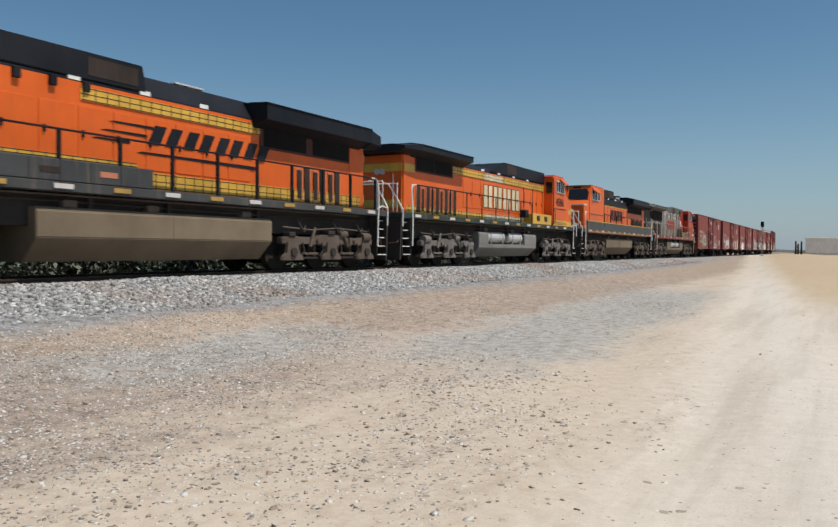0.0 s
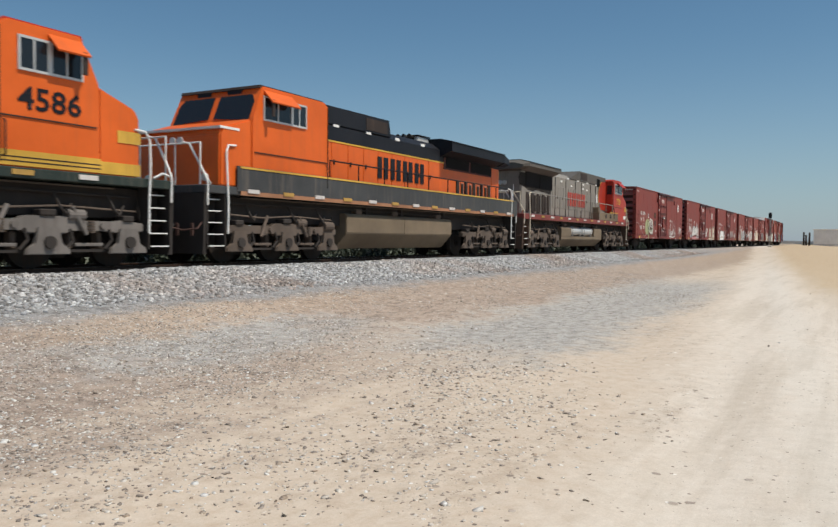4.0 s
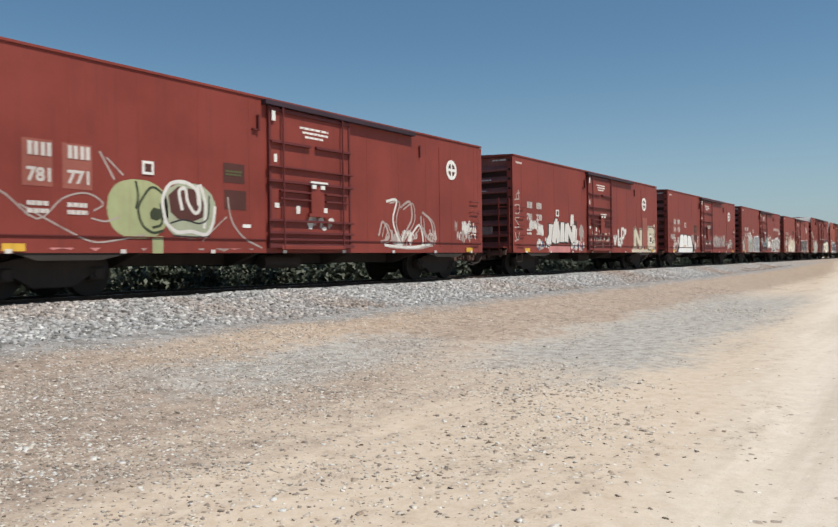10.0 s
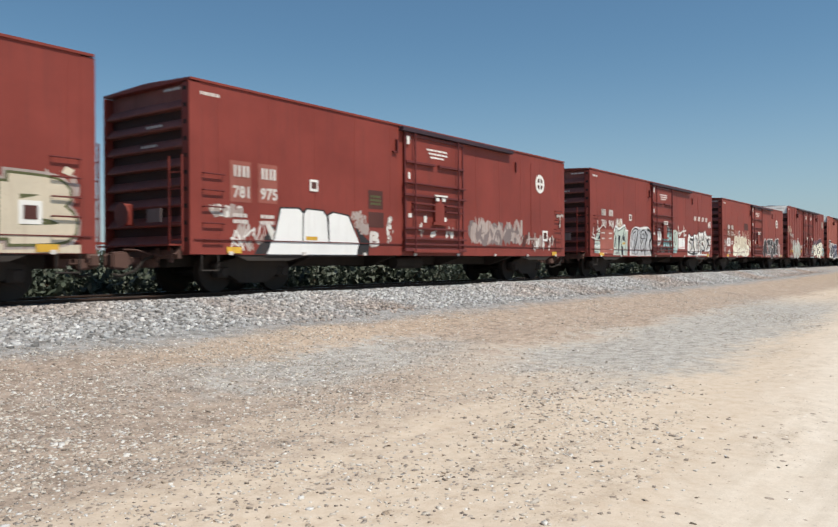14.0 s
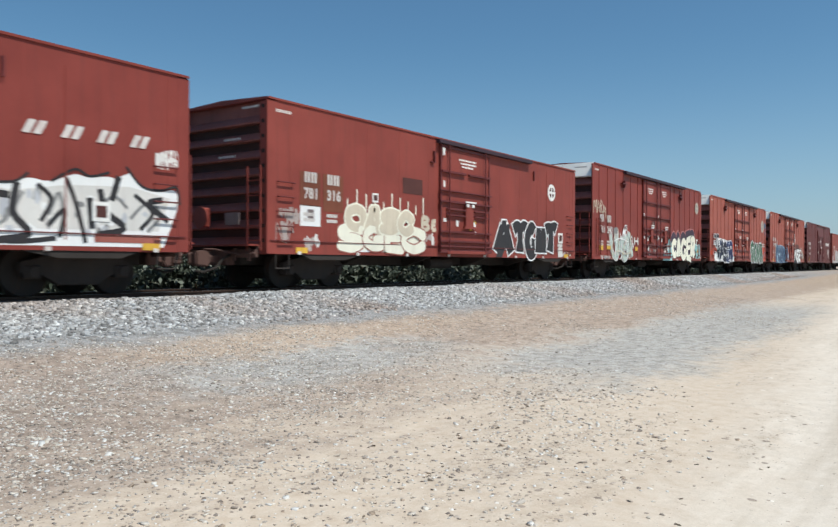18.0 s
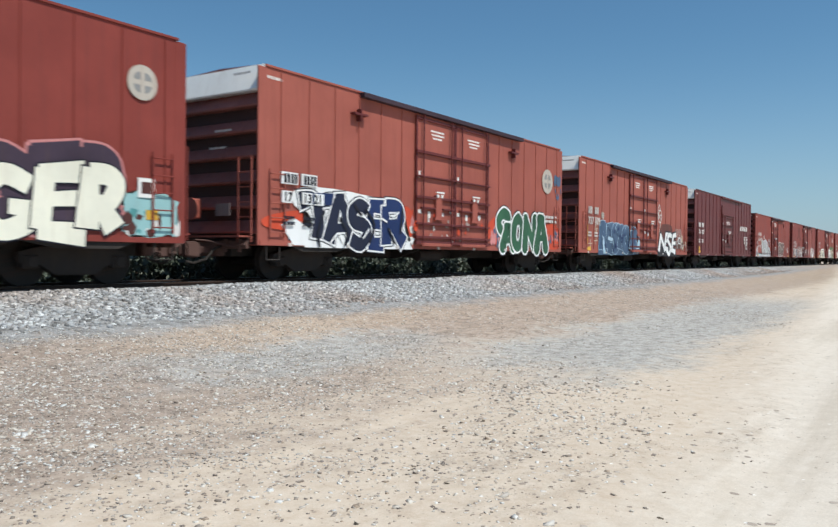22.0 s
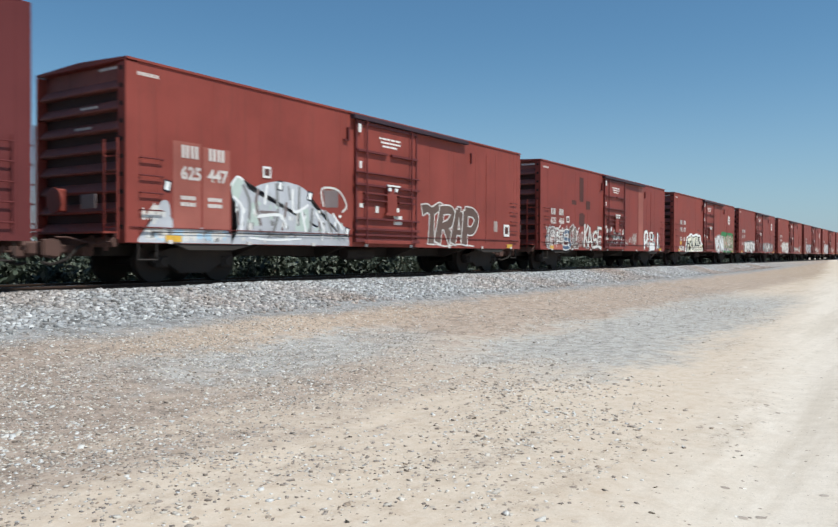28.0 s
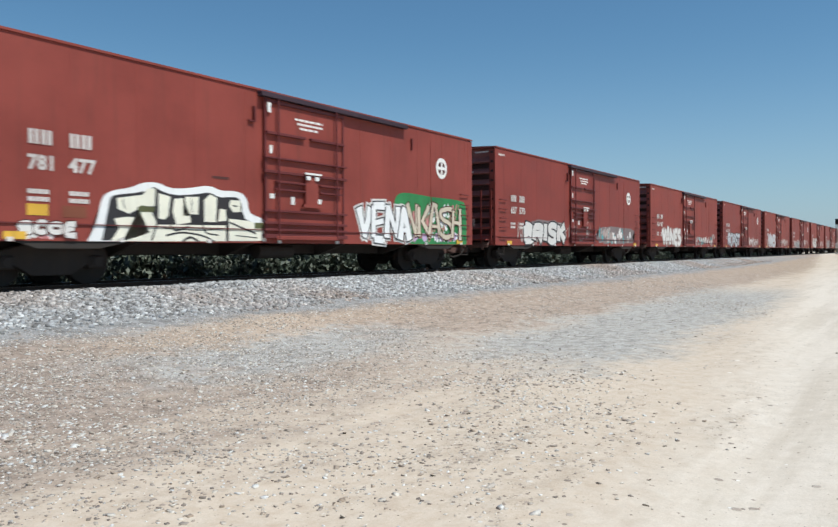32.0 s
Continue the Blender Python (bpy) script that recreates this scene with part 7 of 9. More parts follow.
panel(c, 3.2, 5.44, 0.84, 1.10, "g_pink", "pink sprayed band"), dabs(c, 2.0, 3.3, 0.84, 1.5, ["g_white", "g_chalk", "g_slate", "g_white"], 26, 81, 0.32), dabs(c, 5.4, 7.2, 0.84, 1.45, ["g_white", "g_pink", "g_slate", "g_white"], 34, 82, 0.4), dabs(c, 3.6, 5.3, 0.84, 1.0, ["g_slate", "g_white", "g_black"], 12, 821, 0.2)
scrawl(c, 6.3, 7.0, 1.3, 2.1, ["g_chalk"], 5, 822, 0.5, 0.04), scrawl(c, 1.0, 2.2, 1.75, 2.12, ["g_white"], 10, 83, 0.4, 0.02), scrawl(c, 2.0, 2.7, 1.5, 2.0, ["g_white"], 5, 88, 0.4, 0.03)
for k, v in enumerate(([(0.12, 0.02), (0.5, 0.12)], [(0.15, 0.35), (0.32, 0.08), (0.52, 0.36)], [(0.12, 0.55), (0.5, 0.6), (0.14, 0.9), (0.5, 0.95)], [(0.16, 1.1), (0.5, 1.12), (0.5, 1.42), (0.14, 1.4)], [(0.12, 1.62), (0.5, 1.66)], [(0.3, 1.62), (0.3, 1.85), (0.55, 1.9)], [(0.5, 1.66), (0.45, 2.0)])):
    line(c, [(d, z + 1.25) for d, z in v], "g_chalk", 0.05)
burner(c, [("V", 10.85, 11.35, 1.15, 1.75), ("L", 11.4, 12.0, 1.1, 2.05), ("P", 11.9, 12.5, 1.2, 2.1), ("U", 12.4, 12.7, 1.75, 2.1)], "g_white", "g_chalk", 0.14, 0.03, 84), dabs(c, 11.6, 12.4, 1.15, 1.7, ["g_chalk", "g_white"], 12, 86, 0.3), dabs(c, 7.6, 10.3, 0.98, 1.95, ["g_chalk", "g_cream", "g_white"], 36, 85, 0.3)
burner(c, [("N", 13.85, 15.35, 0.95, 2.2), ("B", 16.15, 17.6, 0.95, 2.25)], "g_cream", "olive", 0.32, 0.05, 12, halo="g_chalk", halo_w=0.05, label="cream graffiti letters")
panel(c, 13.6, 17.7, 0.84, 1.0, "g_cream"), dabs(c, 13.5, 17.7, 0.9, 1.3, ["g_cream", "g_yellow", "g_white"], 22, 87, 0.35), dabs(c, 13.6, 14.3, 1.6, 2.1, ["g_white", "smudge"], 8, 871, 0.3), dabs(c, 16.9, 17.8, 1.6, 2.5, ["g_cream", "g_chalk"], 10, 872, 0.35)
panel(c, 15.37, 16.15, 1.15, 2.74, "patch", "fresh pink paint patch", lift=0.02), data_square(c, 16.55, 1.35, 0.42), disc(c, 15.70, 3.47, 0.36), data_square(c, 3.95, 2.37, 0.28)

c = place(plain[1], -8.48, 9.52)
panel(c, 1.07, 1.69, 2.02, 2.95, "patch", "faded pink paint patch"), panel(c, 1.90, 2.50, 2.04, 2.95, "patch", "faded pink paint patch")
marks(c, 1.15, 2.13, "781", "975", 0.26, 0.82)
for k, pts in enumerate(([(2.15, 0.84), (2.3, 1.14), (5.45, 1.14), (5.36, 0.84)], [(2.38, 1.16), (2.62, 1.94), (3.2, 1.96), (3.34, 1.86), (3.32, 1.16)], [(3.36, 1.16), (3.38, 1.84), (3.5, 1.96), (4.06, 1.94), (4.2, 1.8), (4.26, 1.16)], [(4.3, 1.16), (4.28, 1.84), (4.46, 1.92), (5.02, 1.86), (5.46, 1.16)])):
    grown = [(d + 0.045 * (1 if d > sum(p[0] for p in pts) / len(pts) else -1), z + 0.04 * (1 if z > 1.5 or (k == 0 and z > 1) else -1)) for d, z in pts]
    poly(c, grown, "g_black", "dark edge of the block letters", 0.003, "letter_edge"), poly(c, pts, "g_bright", "white block letters", 0.006, "graffiti_letter")
poly(c, [(1.75, 0.84), (2.3, 1.5), (2.42, 1.5), (2.15, 0.84)], "g_black"), poly(c, [(5.36, 0.84), (5.5, 1.2), (5.3, 1.6), (5.9, 1.2), (5.86, 0.84)], "g_black", lift=0.0025)
for pts in ([(3.22, 1.2), (3.24, 1.7)], [(4.2, 1.25), (4.18, 1.7)], [(5.0, 1.25), (4.92, 1.8)], [(2.5, 1.3), (3.1, 1.32)], [(4.45, 1.28), (5.2, 1.3)], [(2.6, 1.5), (2.75, 1.85)]):
    line(c, pts, "g_grey", 0.02)
panel(c, 3.45, 3.85, 1.2, 1.29, "g_yellow", lift=0.012)
dabs(c, 0.4, 1.6, 1.6, 2.0, ["g_chalk", "g_white", "g_chalk"], 22, 16, 0.3), scrawl(c, 0.6, 2.2, 0.9, 1.6, ["g_chalk", "g_white"], 6, 161, 0.5), scrawl(c, 5.0, 5.8, 1.4, 2.0, ["g_chalk"], 6, 162, 0.4, 0.03), burner(c, [("B", 5.88, 6.3, 1.05, 1.5)], "g_white", "g_chalk", 0.1, 0.02, 163), dabs(c, 6.6, 7.0, 1.1, 2.0, ["g_chalk", "g_white"], 12, 164, 0.25), dabs(c, 8.0, 10.2, 1.3, 1.9, ["g_chalk", "g_white"], 12, 165, 0.3)
dabs(c, 10.8, 14.4, 1.1, 2.1, ["g_grey", "g_grey", "g_chalk"], 46, 171, 0.8), scrawl(c, 11.0, 14.4, 1.1, 2.1, ["g_grey", "g_chalk"], 14, 172, 0.8, 0.05)
dabs(c, 14.4, 17.4, 0.9, 1.7, ["g_white", "g_chalk", "smudge"], 30, 18, 0.4), burner(c, [("H", 14.9, 15.6, 1.2, 1.75), ("T", 17.3, 17.9, 1.9, 2.5)], "g_chalk", "smudge", 0.1, 0.02, 19)
panel(c, 5.86, 6.49, 2.11, 2.62, "smudge"), panel(c, 5.86, 6.52, 1.60, 2.02, "smudge"), bars(c["thing"], c["x0"] + 5.95, c["x0"] + 6.4, c["side"] - 0.007, 2.2, 2.5, M["olive"], 3, 12, "faint olive stencil")
data_square(c, 3.59, 2.43, 0.29), disc(c, 15.93, 3.55, 0.35), data_square(c, 16.1, 1.4, 0.4)

c = place(plain[2], 12.03, 30.03)
marks(c, 1.16, 2.18, "781", "904", 0.28, 0.82)
poly(c, [(0.42, 1.28), (0.48, 1.55), (0.66, 1.82), (1.02, 2.07), (1.02, 0.97), (0.44, 0.98)], "g_mint", "pale green sprayed letter", 0.003, "graffiti_letter"), poly(c, [(0.72, 1.55), (1.0, 1.81), (1.0, 1.6)], "g_ink", lift=0.005), line(c, [(0.44, 1.31), (0.66, 1.25), (1.01, 1.33)], "g_bright", 0.04, 0.006)
for pts, w in (([(0.61, 1.96), (1.01, 2.08), (1.33, 2.22), (1.56, 2.11)], 0.05), ([(0.7, 2.38), (0.76, 2.06)], 0.06), ([(1.66, 2.34), (1.56, 2.12)], 0.06), ([(2.3, 2.31), (2.41, 2.1)], 0.06), ([(0.28, 2.05), (0.23, 1.78), (0.4, 1.75), (0.32, 1.58)], 0.06), ([(0.07, 1.65), (0.44, 1.61)], 0.05)):
    line(c, pts, "g_white", w, 0.03)
panel(c, 1.01, 2.49, 0.96, 2.03, "patch", "fresh pink paint patch", lift=0.025)
for k, (a, b, e, f) in enumerate(((1.12, 1.52, 1.82, 1.92), (1.95, 2.31, 1.82, 1.92), (1.14, 1.47, 1.57, 1.67), (1.96, 2.28, 1.59, 1.69), (2.0, 2.31, 1.12, 1.17), (1.1, 1.75, 0.965, 0.99))):
    bars(c["thing"], c["x0"] + a, c["x0"] + b, c["side"] - 0.026, e, f, M["offwhite"], 1, 90 + k, "white stencilled line")
poly(c, [(2.49, 0.9), (2.57, 1.66), (2.7, 2.17), (2.78, 2.25), (3.11, 2.13), (3.4, 2.12), (3.87, 2.3), (3.99, 2.12), (4.25, 2.04), (4.08, 1.54), (4.17, 0.88)], "g_mint", "pale green wildstyle letters with black edges", 0.003, "graffiti_letter")
for pts in ([(2.59, 1.27), (2.78, 1.84), (2.84, 1.72), (2.68, 1.26)], [(3.06, 1.06), (3.08, 1.84), (3.33, 1.77), (3.14, 1.04)], [(3.55, 1.6), (3.78, 1.89), (3.92, 1.53)], [(3.44, 0.89), (3.42, 1.35), (3.64, 1.3), (3.66, 0.88)]):
    poly(c, pts, "g_ink", "black gap between the letters", 0.006)
poly(c, [(2.67, 0.96), (2.84, 1.06), (3.22, 1.03), (3.19, 0.92)], "g_dim", lift=0.006), poly(c, [(3.57, 1.39), (3.57, 1.48), (3.91, 1.5), (3.91, 1.4)], "g_yellow", lift=0.007)
line(c, [(2.57, 1.95), (2.78, 2.22), (3.06, 2.08), (3.45, 2.18), (3.87, 2.3), (3.99, 2.06), (4.25, 2.06)], "g_bright", 0.07, 0.008), line(c, [(3.06, 2.02), (2.89, 1.67), (2.86, 1.21)], "g_dim", 0.035, 0.007), line(c, [(3.87, 2.2), (3.69, 1.86), (3.45, 1.56), (3.45, 1.2)], "g_ink", 0.05, 0.007), line(c, [(2.62, 1.8), (2.8, 2.14), (3.06, 2.0), (3.45, 2.09), (3.82, 2.2)], "g_ink", 0.035, 0.0075), line(c, [(3.98, 1.9), (4.0, 1.6), (3.92, 1.3), (4.05, 0.95)], "g_dim", 0.05, 0.007)
scrawl(c, 2.4, 4.3, 2.1, 2.55, ["g_white", "g_cream"], 8, 211, 0.35, 0.025), dabs(c, 3.2, 4.4, 0.86, 1.5, ["g_white", "g_yellow", "g_black"], 14, 212, 0.3)
poly(c, [(4.45, 0.88), (4.52, 1.81), (4.84, 2.2), (5.35, 2.29), (5.84, 2.22), (6.35, 2.31), (6.97, 2.33), (7.5, 2.03), (7.41, 0.87)], "g_bright", "white sprayed contour", 0.003, "graffiti_ground"), poly(c, [(4.58, 0.9), (4.62, 1.77), (4.91, 2.1), (5.35, 2.18), (5.84, 2.12), (6.35, 2.2), (6.93, 2.2), (7.33, 1.96), (7.27, 0.9)], "g_silver", "silver graffiti letters with a dark edge", 0.005, "graffiti_letter")
for pts, w in (([(4.62, 1.3), (4.64, 1.62), (4.78, 2.02), (5.21, 2.18), (5.56, 2.13)], 0.06), ([(4.84, 1.62), (4.94, 1.93), (5.24, 2.03)], 0.05), ([(5.55, 2.1), (5.35, 1.6), (5.01, 1.07)], 0.085), ([(5.2, 1.95), (5.1, 1.5), (4.9, 1.2)], 0.04), ([(5.77, 2.14), (5.87, 1.78), (5.84, 1.46)], 0.055), ([(6.0, 2.07), (6.43, 2.13), (6.47, 1.75), (5.98, 1.7)], 0.045), ([(5.98, 2.02), (5.98, 1.73)], 0.05), ([(6.17, 1.63), (5.91, 1.36), (5.98, 1.09), (6.31, 1.21)], 0.06), ([(6.58, 2.03), (6.77, 1.82), (6.52, 1.43), (6.47, 0.93)], 0.09), ([(6.85, 2.18), (7.29, 2.07), (7.37, 1.74), (7.11, 1.5), (7.41, 0.91)], 0.1), ([(6.85, 1.94), (6.66, 1.65)], 0.045), ([(6.12, 1.92), (6.33, 1.94), (6.33, 1.84)], 0.05), ([(4.75, 1.0), (5.3, 0.95), (5.7, 1.15)], 0.03), ([(5.6, 1.3), (5.45, 1.0)], 0.04)):
    line(c, pts, "g_black", w * 1.35, 0.008)
dabs(c, 4.6, 7.2, 0.95, 1.8, ["g_bright", "g_dim"], 30, 221, 0.2, 0.0065)
for a, b, e, f, col in ((8.0, 8.72, 1.35, 2.3, "g_bright"), (8.9, 9.5, 1.3, 2.0, "g_aqua"), (9.4, 10.1, 1.4, 2.45, "g_mint"), (9.0, 9.3, 2.0, 2.4, "g_cyan")):
    poly(c, [(a, e), (a + 0.06, f), (b, f - 0.05), (b - 0.04, e + 0.1)], col, "sprayed fill", 0.003, "graffiti_ground")
burner(c, [("N", 8.95, 9.7, 1.2, 2.1), ("H", 9.6, 10.4, 1.2, 2.4)], "g_aqua", "smudge", 0.2, 0.05, 23), dabs(c, 7.9, 10.5, 0.95, 1.5, ["g_white", "smudge", "g_cyan"], 26, 232, 0.3)
poly(c, [(10.61, 2.23), (11.16, 2.3), (11.53, 2.14), (11.53, 1.41), (11.29, 1.03), (10.65, 1.04)], "g_mint", "pale sprayed letter", 0.003, "graffiti_letter"), poly(c, [(10.66, 1.04), (10.68, 1.3), (11.3, 1.3), (11.26, 1.04)], "g_aqua", lift=0.0045), line(c, [(10.72, 2.0), (10.76, 1.3)], "smudge", 0.05, 0.006), line(c, [(10.95, 1.55), (10.95, 2.08), (11.2, 2.1), (11.22, 1.6), (11.0, 1.45)], "g_black", 0.05, 0.006), line(c, [(11.5, 2.1), (11.55, 1.45), (11.3, 1.05)], "g_dim", 0.05, 0.006)
for pts in ([(11.6, 2.5), (11.7, 2.2), (11.8, 1.98), (12.2, 2.22), (12.55, 2.25)], [(12.55, 2.5), (12.6, 1.98)], [(12.6, 2.24), (12.92, 2.3)], [(12.62, 2.0), (12.95, 2.06)], [(11.62, 2.1), (12.0, 2.15)]):
    line(c, pts, "g_white", 0.09)
panel(c, 11.63, 12.72, 1.27, 1.86, "g_bright", "white sprayed block", "graffiti_ground", 0.005), line(c, [(12.3, 1.3), (12.32, 1.8)], "g_dim", 0.03, 0.007), line(c, [(11.7, 1.32), (12.7, 1.36)], "g_pink", 0.03, 0.007)
poly(c, [(13.19, 0.91), (13.25, 1.93), (13.46, 2.17), (13.7, 1.98), (14.24, 1.98), (14.5, 2.15), (14.94, 2.05), (15.4, 2.3), (15.67, 2.2), (16.1, 2.3), (16.4, 2.2), (16.57, 2.47), (16.8, 2.1), (17.3, 2.05), (17.66, 2.18), (17.78, 1.86), (17.37, 0.92)], "g_bright", "white sprayed contour", 0.003, "graffiti_ground"), poly(c, [(13.35, 1.2), (13.52, 1.95), (14.24, 1.88), (15.24, 2.05), (16.57, 2.12), (17.52, 1.95), (17.24, 1.25)], "g_white", "white graffiti letters with a dark edge", 0.005, "graffiti_letter")
for k, pts in enumerate(([(13.46, 1.7), (13.9, 1.54), (13.79, 1.23)], [(14.3, 1.98), (14.24, 1.49), (14.53, 1.12), (14.01, 1.0)], [(15.24, 2.15), (15.42, 1.71), (15.61, 1.01)], [(15.92, 1.98), (16.05, 1.6), (16.44, 1.28), (15.92, 1.15)], [(16.7, 1.95), (17.1, 1.63), (16.83, 1.29)], [(13.68, 1.83), (14.13, 1.79)], [(14.7, 2.0), (14.94, 1.76), (14.76, 1.38)], [(16.31, 2.26), (16.18, 1.86)], [(14.9, 1.3), (15.2, 1.6), (15.1, 1.1)], [(17.3, 1.9), (17.0, 1.8), (17.45, 1.5)], [(13.25, 1.1), (14.2, 0.98), (15.0, 1.05)], [(15.7, 1.8), (15.75, 1.3)])):
    line(c, pts, "g_black", 0.13 if k % 2 else 0.09, 0.008)
for pts in ([(13.3, 2.0), (13.5, 2.22), (13.75, 2.02), (14.25, 2.03), (14.5, 2.2)], [(14.95, 2.1), (15.4, 2.36), (15.7, 2.25), (16.1, 2.36)], [(16.5, 2.5), (16.85, 2.15), (17.3, 2.1), (17.68, 2.2), (17.78, 1.85)]):
    line(c, pts, "g_black", 0.05, 0.009)
for pts in ([(13.7, 1.2), (14.1, 1.35), (14.4, 1.85)], [(14.9, 1.5), (15.1, 1.9), (15.2, 1.2)], [(15.8, 1.6), (16.2, 1.9), (16.5, 1.7)], [(16.6, 1.5), (16.95, 1.8), (17.3, 1.6), (17.0, 1.25)]):
    line(c, pts, "g_dim", 0.07, 0.0075)
dabs(c, 13.4, 17.3, 1.0, 2.0, ["g_bright", "g_dim", "g_silver"], 42, 252, 0.25, 0.0065), panel(c, 15.8, 17.3, 1.0, 1.14, "patch", "pink strip", lift=0.012)
emblem(c["thing"], c["x0"] + 14.2, c["x0"] + 17.1, -1.607, 2.92, 3.17, M["offwhite"], 4, "white company mark", 0.5, gap=0.26)
scrawl(c, 17.1, 17.95, 2.5, 3.2, ["g_white"], 5, 251, 0.4, 0.03), data_square(c, 4.42, 2.53, 0.29), data_square(c, 15.75, 1.4, 0.38)

c = place(plain[3], 32.35, 50.35)
panel(c, 1.11, 1.87, 2.06, 2.93, "rusty", "rust-brown paint patch"), panel(c, 1.97, 2.76, 1.96, 2.93, "rusty", "rust-brown paint patch")
marks(c, 1.24, 2.26, "781", "316", 0.27, 0.87, step=0.40), panel(c, 1.12, 1.87, 1.55, 2.08, "g_bright"), panel(c, 1.38, 1.62, 1.72, 1.98, "g_grey", lift=0.01), dabs(c, 1.2, 1.9, 0.86, 1.4, ["g_white", "g_chalk"], 14, 26, 0.3), scrawl(c, 0.2, 1.0, 1.0, 2.0, ["g_chalk"], 5, 261, 0.5, 0.04)
blob(c, 2.5, 6.7, 0.92, 1.75, "g_ivory", 271, "cream sprayed ground", 0.08)
burner(c, [("O", 2.85, 3.75, 1.45, 2.22), ("A", 3.7, 4.5, 1.42, 2.24), ("S", 4.35, 5.35, 1.42, 2.2), ("C", 5.2, 6.0, 1.4, 2.16)], "g_cream", "g_ivory", 0.26, 0.05, 27, cap=True, label="cream bubble graffiti")
burner(c, [("S", 2.5, 3.7, 0.9, 1.72), ("G", 3.55, 4.7, 0.95, 1.75), ("E", 4.5, 5.5, 0.9, 1.72), ("C", 5.35, 6.65, 0.9, 1.72)], "g_ivory", "patch", 0.27, 0.035, 28, cap=True, label="cream bubble graffiti")
for k in range(10):
    line(c, [(2.95 + 0.4 * k, 2.1), (2.95 + 0.4 * k, 2.35 + 0.09 * (k * 7 % 4))], "g_ivory", 0.05)
line(c, [(2.6, 1.0), (3.6, 0.94), (5.0, 1.0), (6.2, 0.92)], "g_bright", 0.05), burner(c, [("B", 6.4, 6.9, 1.55, 2.1), ("E", 6.95, 7.3, 1.6, 2.0)], "g_cream", "patch", 0.13, 0.02, 272), dabs(c, 6.3, 7.2, 1.1, 1.6, ["g_white", "g_chalk"], 8, 273, 0.25)
burner(c, [("A", 10.95, 12.45, 0.8, 2.2), ("T", 12.3, 13.65, 0.84, 2.25), ("G", 13.3, 14.35, 0.8, 2.2), ("H", 14.2, 15.15, 0.86, 2.25), ("T", 14.95, 16.2, 0.86, 2.35)], "g_black", "g_bright", 0.43, 0.055, 29, label="black graffiti letters with a white edge", wild=0.07)
poly(c, [(11.1, 0.84), (11.95, 2.05), (12.15, 2.05), (12.05, 1.5), (11.55, 0.84)], "g_black", lift=0.009), panel(c, 5.48, 6.51, 2.70, 3.17, "smudge"), data_square(c, 4.02, 2.33, 0.26), disc(c, 15.68, 3.48, 0.34), data_square(c, 16.3, 1.45, 0.42), burner(c, [("Z", 16.25, 16.75, 1.15, 1.42), ("B", 16.25, 16.75, 0.88, 1.15)], "g_white", "g_chalk", 0.09, 0.02, 281)
dabs(c, 8.8, 9.8, 1.5, 2.2, ["g_bright", "g_yellow", "g_white"], 9, 282, 0.3), dabs(c, 16.6, 17.8, 0.86, 1.1, ["g_cream", "g_chalk"], 7, 283, 0.3)

c = place(base_b, 52.3, 70.05)
marks(c, 0.8, 2.06, "761", "240", 0.33, 0.88, step=0.5)
for v in ([(0.05, 2.95), (0.12, 3.5), (0.25, 3.15), (0.4, 3.55), (0.42, 2.95)], [(0.5, 2.95), (0.62, 3.5), (0.78, 3.0)], [(0.53, 3.15), (0.76, 3.2)], [(0.9, 2.95), (0.9, 3.5), (1.1, 3.4), (0.95, 3.2), (1.2, 2.95)], [(1.2, 2.8), (1.25, 3.35), (1.35, 3.0), (1.45, 3.3), (1.52, 2.75)]):
    line(c, v, "g_cream", 0.05)
burner(c, [("U", 2.2, 3.2, 0.85, 2.1), ("K", 2.75, 3.9, 0.8, 2.0), ("S", 3.5, 4.6, 0.8, 2.0), ("A", 4.15, 5.1, 0.85, 2.1)], "g_mint", "g_dim", 0.2, 0.02, 31, halo="g_white", halo_w=0.05, label="pale green wildstyle graffiti", wild=0.16, lean=-0.15)
for k, pts in enumerate(([(2.25, 0.85), (2.35, 1.5), (2.6, 2.05)], [(2.6, 0.9), (2.75, 1.5), (3.0, 2.2)], [(3.0, 2.3), (3.15, 1.7), (3.05, 1.0)], [(3.3, 2.1), (3.5, 1.5), (3.45, 0.85)], [(3.7, 0.9), (3.9, 1.6), (4.3, 1.9)], [(4.0, 2.0), (4.3, 1.3), (4.25, 0.85)], [(4.6, 0.85), (4.75, 1.5), (4.7, 2.1)], [(4.9, 2.0), (5.1, 1.4)], [(2.4, 1.1), (3.2, 1.25), (3.9, 1.1), (4.9, 1.2)], [(2.5, 1.7), (3.3, 1.85), (4.4, 1.7)])):
    line(c, pts, "g_bright" if k % 2 else "g_cream", 0.06, 0.04)
blob(c, 2.5, 3.2, 1.9, 2.4, "g_dim", 316, "grey sprayed haze", 0.3), scrawl(c, 2.3, 5.2, 0.85, 2.3, ["g_dim", "g_bright"], 12, 311, 0.6, 0.04), burner(c, [("H", 5.3, 6.0, 1.55, 2.0)], "g_white", "g_chalk", 0.1, 0.02, 317), dabs(c, 0.8, 2.4, 0.8, 1.0, ["g_dim", "g_chalk"], 12, 318, 0.5)
poly(c, [(9.75, 0.8), (9.95, 1.1), (10.6, 1.3), (10.75, 2.05), (11.3, 2.0), (11.5, 0.8)], "g_aqua", "pale teal sprayed ground", 0.0015, "graffiti_ground"), dabs(c, 9.8, 11.4, 0.8, 1.9, ["g_cyan", "g_aqua", "g_white", "smudge"], 36, 312, 0.4), dabs(c, 6.8, 9.6, 1.0, 2.2, ["g_chalk", "g_white", "g_dim"], 22, 313, 0.3)
